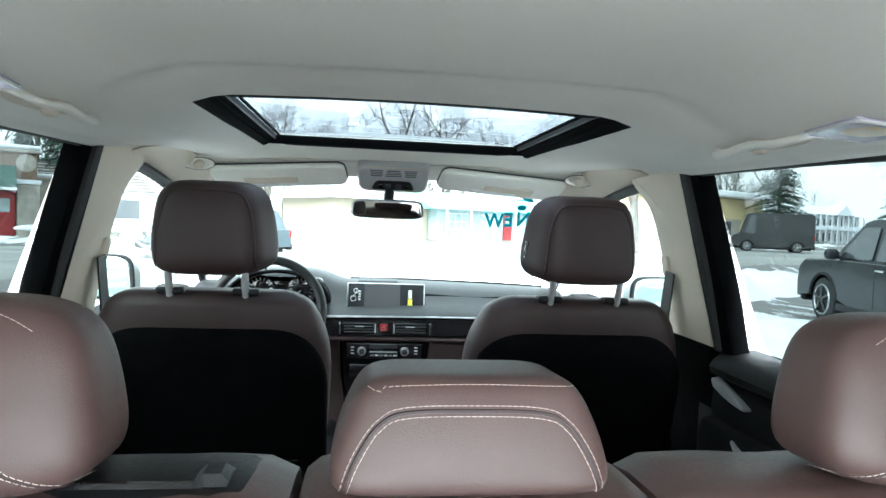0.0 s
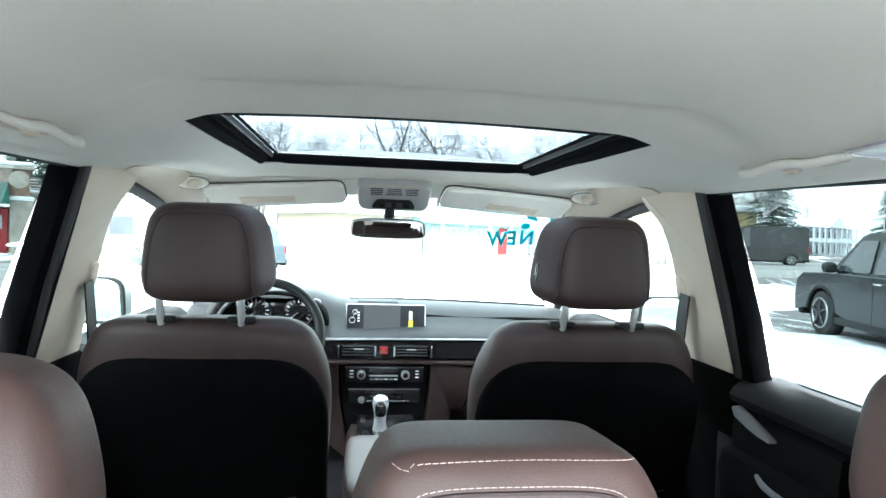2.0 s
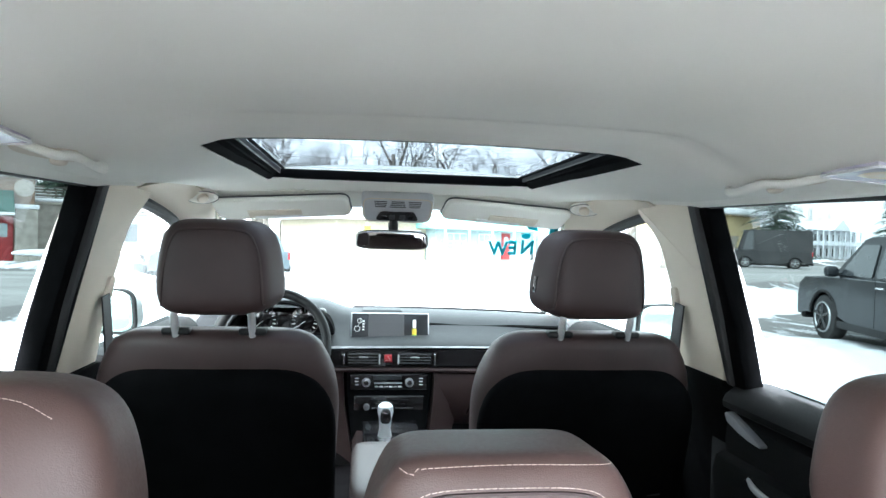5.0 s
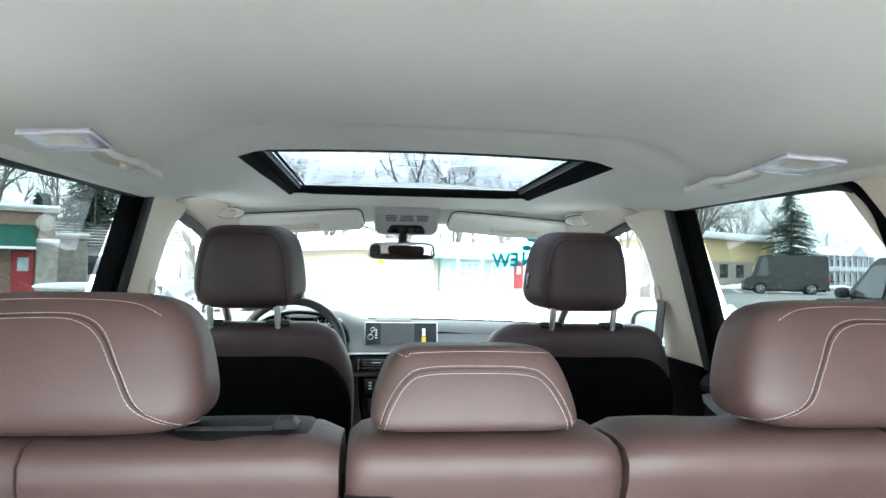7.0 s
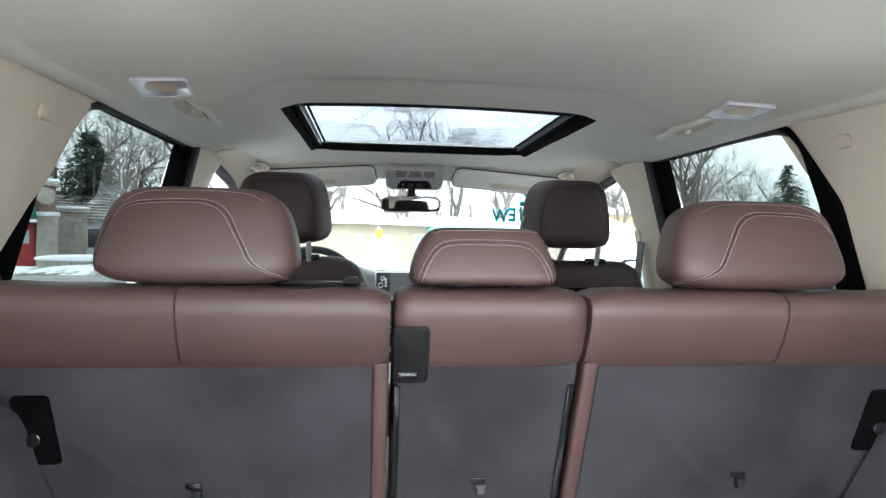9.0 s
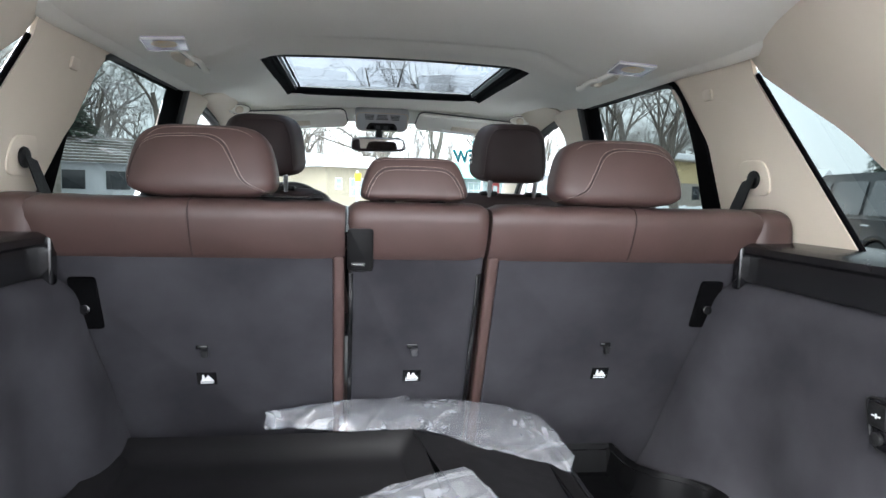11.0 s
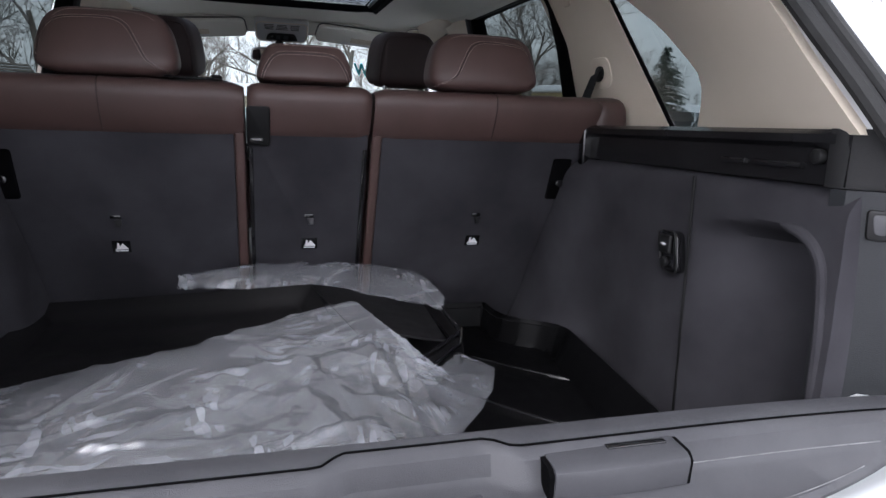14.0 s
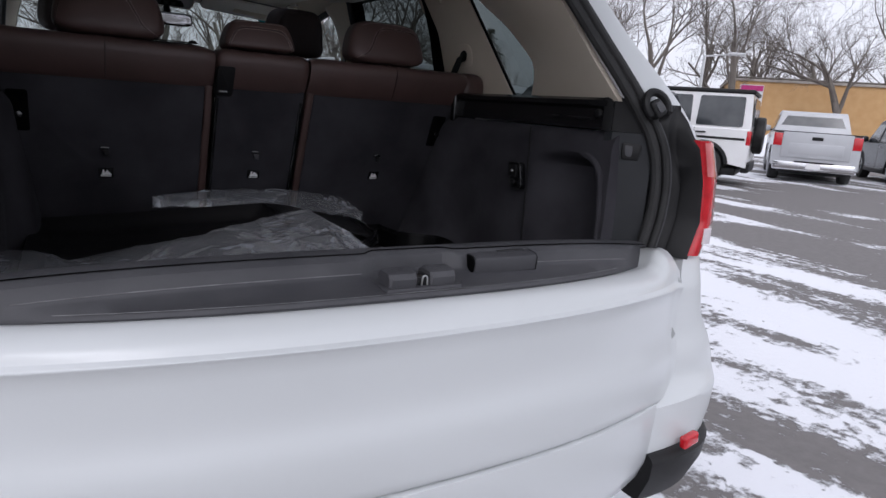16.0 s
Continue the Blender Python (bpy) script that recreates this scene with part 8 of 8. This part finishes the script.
gz = building("mint_roofed_building", "low building with a mint green roof and white posts", road_at(15.6, 17), 9.5, 6, 2.3, PALEGLASS, [(6.3, 0.1, 0.9, 2.0, "red"), (1.0, 0.8, 1.8, 1.2, "window"), (4.0, 0.8, 1.6, 1.2, "window")], roof_mat=MINTROOF, gable=1.3, over=1.0)
for k in range(5):
    part("post", moved(disc(0.07, 2.3, 10, 0.01), Matrix.Translation((0.2 + 2.2 * k, -0.9, 1.15))), WHITEWALL, gz)
side = building("far_house", "low pale house with a white window beside the road", road_at(27, 18), 12, 8, 2.9, WHITEWALL, [(1.5, 0.9, 2.0, 1.2, "window"), (6.0, 0.9, 2.0, 1.2, "window")], gable=1.4, over=0.6)
shop = building("brick_shop", "brown brick shop with a green awning and red door", road_at(-19.0, 14), 10.2, 8, 3.75, BRICK, [(8.55, 0.0, 0.85, 2.0, "red"), (6.2, 0.5, 1.8, 1.4, "dark"), (2.5, 0.5, 2.4, 1.4, "dark")], roof_h=0.2, over=0.15)
aw = part("awning", prism([Vector((4.6, -0.02, 3.15)), Vector((4.6, -1.0, 2.15)), Vector((4.6, -0.02, 2.15))], (4.8, 0, 0), 0.02), GREENCLOTH, shop, "green cloth awning")
part("valance", rbox(4.6, 9.4, -1.03, -0.99, 2.05, 2.17, 0.005, 1), WHITE, aw)
part("pier", rbox(9.45, 10.3, -0.25, 0.4, -0.3, 2.35, 0.03, 1), STONE, shop, "grey-brown stone pier")
part("pier_cap", rbox(9.4, 10.35, -0.3, 0.45, 2.35, 2.55, 0.05, 2), SNOW, shop, "snow on the pier")
part("hanging_sign", moved(disc(0.38, 0.06, 28, 0.01), Matrix.Translation((9.75, -0.6, 3.25)) @ pose(0, 0, 0, 90)), STONE, shop, "round grey hanging sign")
part("sign_bracket", tube([(9.75, 0, 3.65), (9.75, -0.6, 3.65)], 0.02, 6), BLACK, shop)
shed = building("wooden_cottage", "small pale cottage with snow-streaked shingle roof", road_at(-7.8, 18.5), 5.5, 6, 2.35, WHITEWALL, [(0.9, 0.9, 1.1, 1.0, "dark"), (3.0, 0.9, 1.2, 1.0, "dark")], gable=1.5, over=0.5)
for k in range(9):
    a, b = (k + 0.12) / 9, (k + 0.62) / 9
    q = [Vector((-0.45, -0.5 + 3.5 * s, 2.30 + 1.55 * s + 0.03)) for s in (a, b)]
    part("shingle_row", prism([q[0], q[0] + Vector((6.4, 0, 0)), q[1] + Vector((6.4, 0, 0)), q[1]], (0, -0.01, 0.03)), BARK, shed, "dark shingles between streaks of snow", smooth=False)
building("brick_annex", "brown stone annex with snow along its top", road_at(-9.0, 17.2), 1.9, 4, 2.7, STONE, [], roof_h=0.18, over=0.1)
big = building("tan_depot", "long tan depot wall with snow at its foot", standing(33.3, 24.4, -50), 40, 10, 3.95, TANWALL, [], roof_h=0.10, over=0.12, roof_mat=BARK)
tag = part("notice_board", rbox(0.52, 1.77, -0.12, -0.04, 2.55, 3.74, 0.02, 1), WHITEWALL, big, "white notice board with a magenta strip")
part("magenta_strip", rbox(0.55, 1.74, -0.14, -0.11, 3.40, 3.70, 0.01, 1), material("magenta_print", (0.45, 0.02, 0.16), 0.6, second=(0.5, 0.03, 0.2), scale=5), tag)
for k in range(3):
    part("print_bar", rbox(0.70, 1.6 - 0.2 * k, -0.135, -0.115, 2.70 + 0.20 * k, 2.78 + 0.20 * k, 0, 1), GREYPLASTIC, tag)

# snow bank of lumps by the depot, and a stone wall with snow by the shop
def lump_bank(name, label, at, L, W, H, seed, mat):
    def pt(u, v):
        x, y = (u - 0.5) * L, (v - 0.5) * W
        e = max(0.0, 1 - (2 * u - 1) ** 6) * max(0.0, 1 - (2 * v - 1) ** 2)
        q = Vector((x * 0.9, y * 0.9, seed))
        return Vector((x, y, -0.15 + H * e * (0.75 + 0.35 * noise.noise(q) + 0.2 * noise.noise(q * 3.1) + 0.10 * noise.noise(q * 7.3))))
    return thing(name, sheet(int(L * 6), int(W * 8), pt), mat, label, "snow bank", kind="stuff", at=at, sharp=60)


lump_bank("snow_bank", "rough ploughed snow bank", standing(34, 15.5, -50), 34, 4.0, 1.5, 2.0, SNOW)
lump_bank("snow_bank", "ploughed snow bank at the edge of the lot", road_at(-4, -11.5), 24, 3.5, 0.95, 5.0, SNOW)
lump_bank("snow_bank", "ploughed snow bank on the lot beside the road", road_at(17, -11.8), 16, 3.5, 0.75, 6.0, SNOW)
lump_bank("snow_bank", "trampled low snow beside the parked car", standing(5.4, 8.2, 55), 8.0, 5.0, 0.34, 9.0, SNOW)
lump_bank("snow_bank", "snow bank along the far pavement", road_at(45, 9.5), 40, 2.4, 0.9, 7.0, SNOW)
wl_ = tagged(new("stone_wall"), "low stone wall capped with snow by the road", "wall")
wl_.matrix_world = road_at(-9.9, 9.2)
for i in range(12):
    for j in range(2):
        part("stone", moved(rbox(-0.2, 0.2, -0.22, 0.22, -0.16, 0.16, 0.06, 2), Matrix.Translation((0.2 + 0.34 * i + 0.12 * j, rnd.uniform(-0.04, 0.04), 0.12 + 0.27 * j)) @ pose(0, 0, 0, rnd.uniform(-8, 8), rnd.uniform(-8, 8), rnd.uniform(-12, 12))), STONE, wl_)
part("snow_cap", moved(cushion(4.4, 0.7, 0.3, 3, 0.1), Matrix.Translation((2.1, 0, 0.58))), SNOW, wl_, "snow cap")

# poles
def pole(at, h, arm, mat, name, label):
    p = tagged(new(name), label, "pole")
    p.matrix_world = at
    part("shaft", tube([(0, 0, -0.3), (0, 0, h)], [0.10, 0.06], 10), mat, p)
    if arm:
        part("arm", tube([(0, 0, h - 0.05), (arm, 0, h + 0.1)], 0.035, 8), mat, p)
        part("lamp_head", rbox(arm - 0.1, arm + 0.6, -0.15, 0.15, h + 0.05, h + 0.17, 0.04), mat, p)
    return p


POLE = material("pale_steel", (0.5, 0.51, 0.52), 0.5, 0.3, second=(0.56, 0.57, 0.58), scale=5)
pole(standing(24.5, 19.4, -40), 4.3, 1.1, POLE, "street_lamp", "pale steel street lamp beside parked cars")
pole(road_at(84, 12), 6.0, 0, POLE, "sign_post", "tall pale post beside the road")
pole(road_at(-6.3, 21), 5.6, 0, BARK, "utility_pole", "wooden utility pole before a spruce")
pole(road_at(59, 14), 3.0, 0, POLE, "sign_post", "thin sign post before the beige building")
ys_ = pole(road_at(6.2, 10.5), 2.3, 0, POLE, "road_sign", "small yellow road sign on a post")
part("sign_face", rbox(-0.2, 0.2, -0.08, -0.05, 1.7, 2.15, 0.02, 1), material("yellow_sign", (0.7, 0.5, 0.02), 0.5, second=(0.75, 0.55, 0.04), scale=4), ys_, "yellow sign face")

# far woods
def woods(at, length, height, seed):
    rnd = random.Random(seed)
    verts, faces = [], []
    for k in range(int(length * 1.6)):
        x = rnd.uniform(0, length)
        y = rnd.uniform(-6, 6)
        h = height * rnd.uniform(0.6, 1.1)
        for j in range(26):
            z0 = h * rnd.uniform(0.0 if j < 3 else 0.3, 0.85)
            p = Vector((x + rnd.gauss(0, 0.3), y, z0))
            d = Vector((rnd.gauss(0, 0.5), rnd.gauss(0, 0.5), rnd.uniform(0.5, 1.2))).normalized()
            ln = h * rnd.uniform(0.12, 0.3)
            if j < 3:
                p, d, ln = Vector((x, y, -0.3)), Vector((rnd.gauss(0, 0.05), 0, 1)), h * 0.7
            w = (0.09 if j < 3 else 0.035) * height / 11
            s = Vector((w, 0, 0))
            q = len(verts)
            verts += [p - s, p + s, p + Vector((0, w, 0)), p + d * ln]
            faces += [(q, q + 1, q + 3), (q + 1, q + 2, q + 3), (q + 2, q, q + 3)]
    me = mesh_of("far_woods", verts, faces)
    me.materials.append(BARK)
    ob = tagged(new("far_woods", me), "grey leafless woods behind the houses", "woods", kind="stuff")
    ob.matrix_world = at
    return ob


woods(road_at(-45, 48), 190, 13, 3)
woods(standing(62, 44, -50), 70, 11, 4)
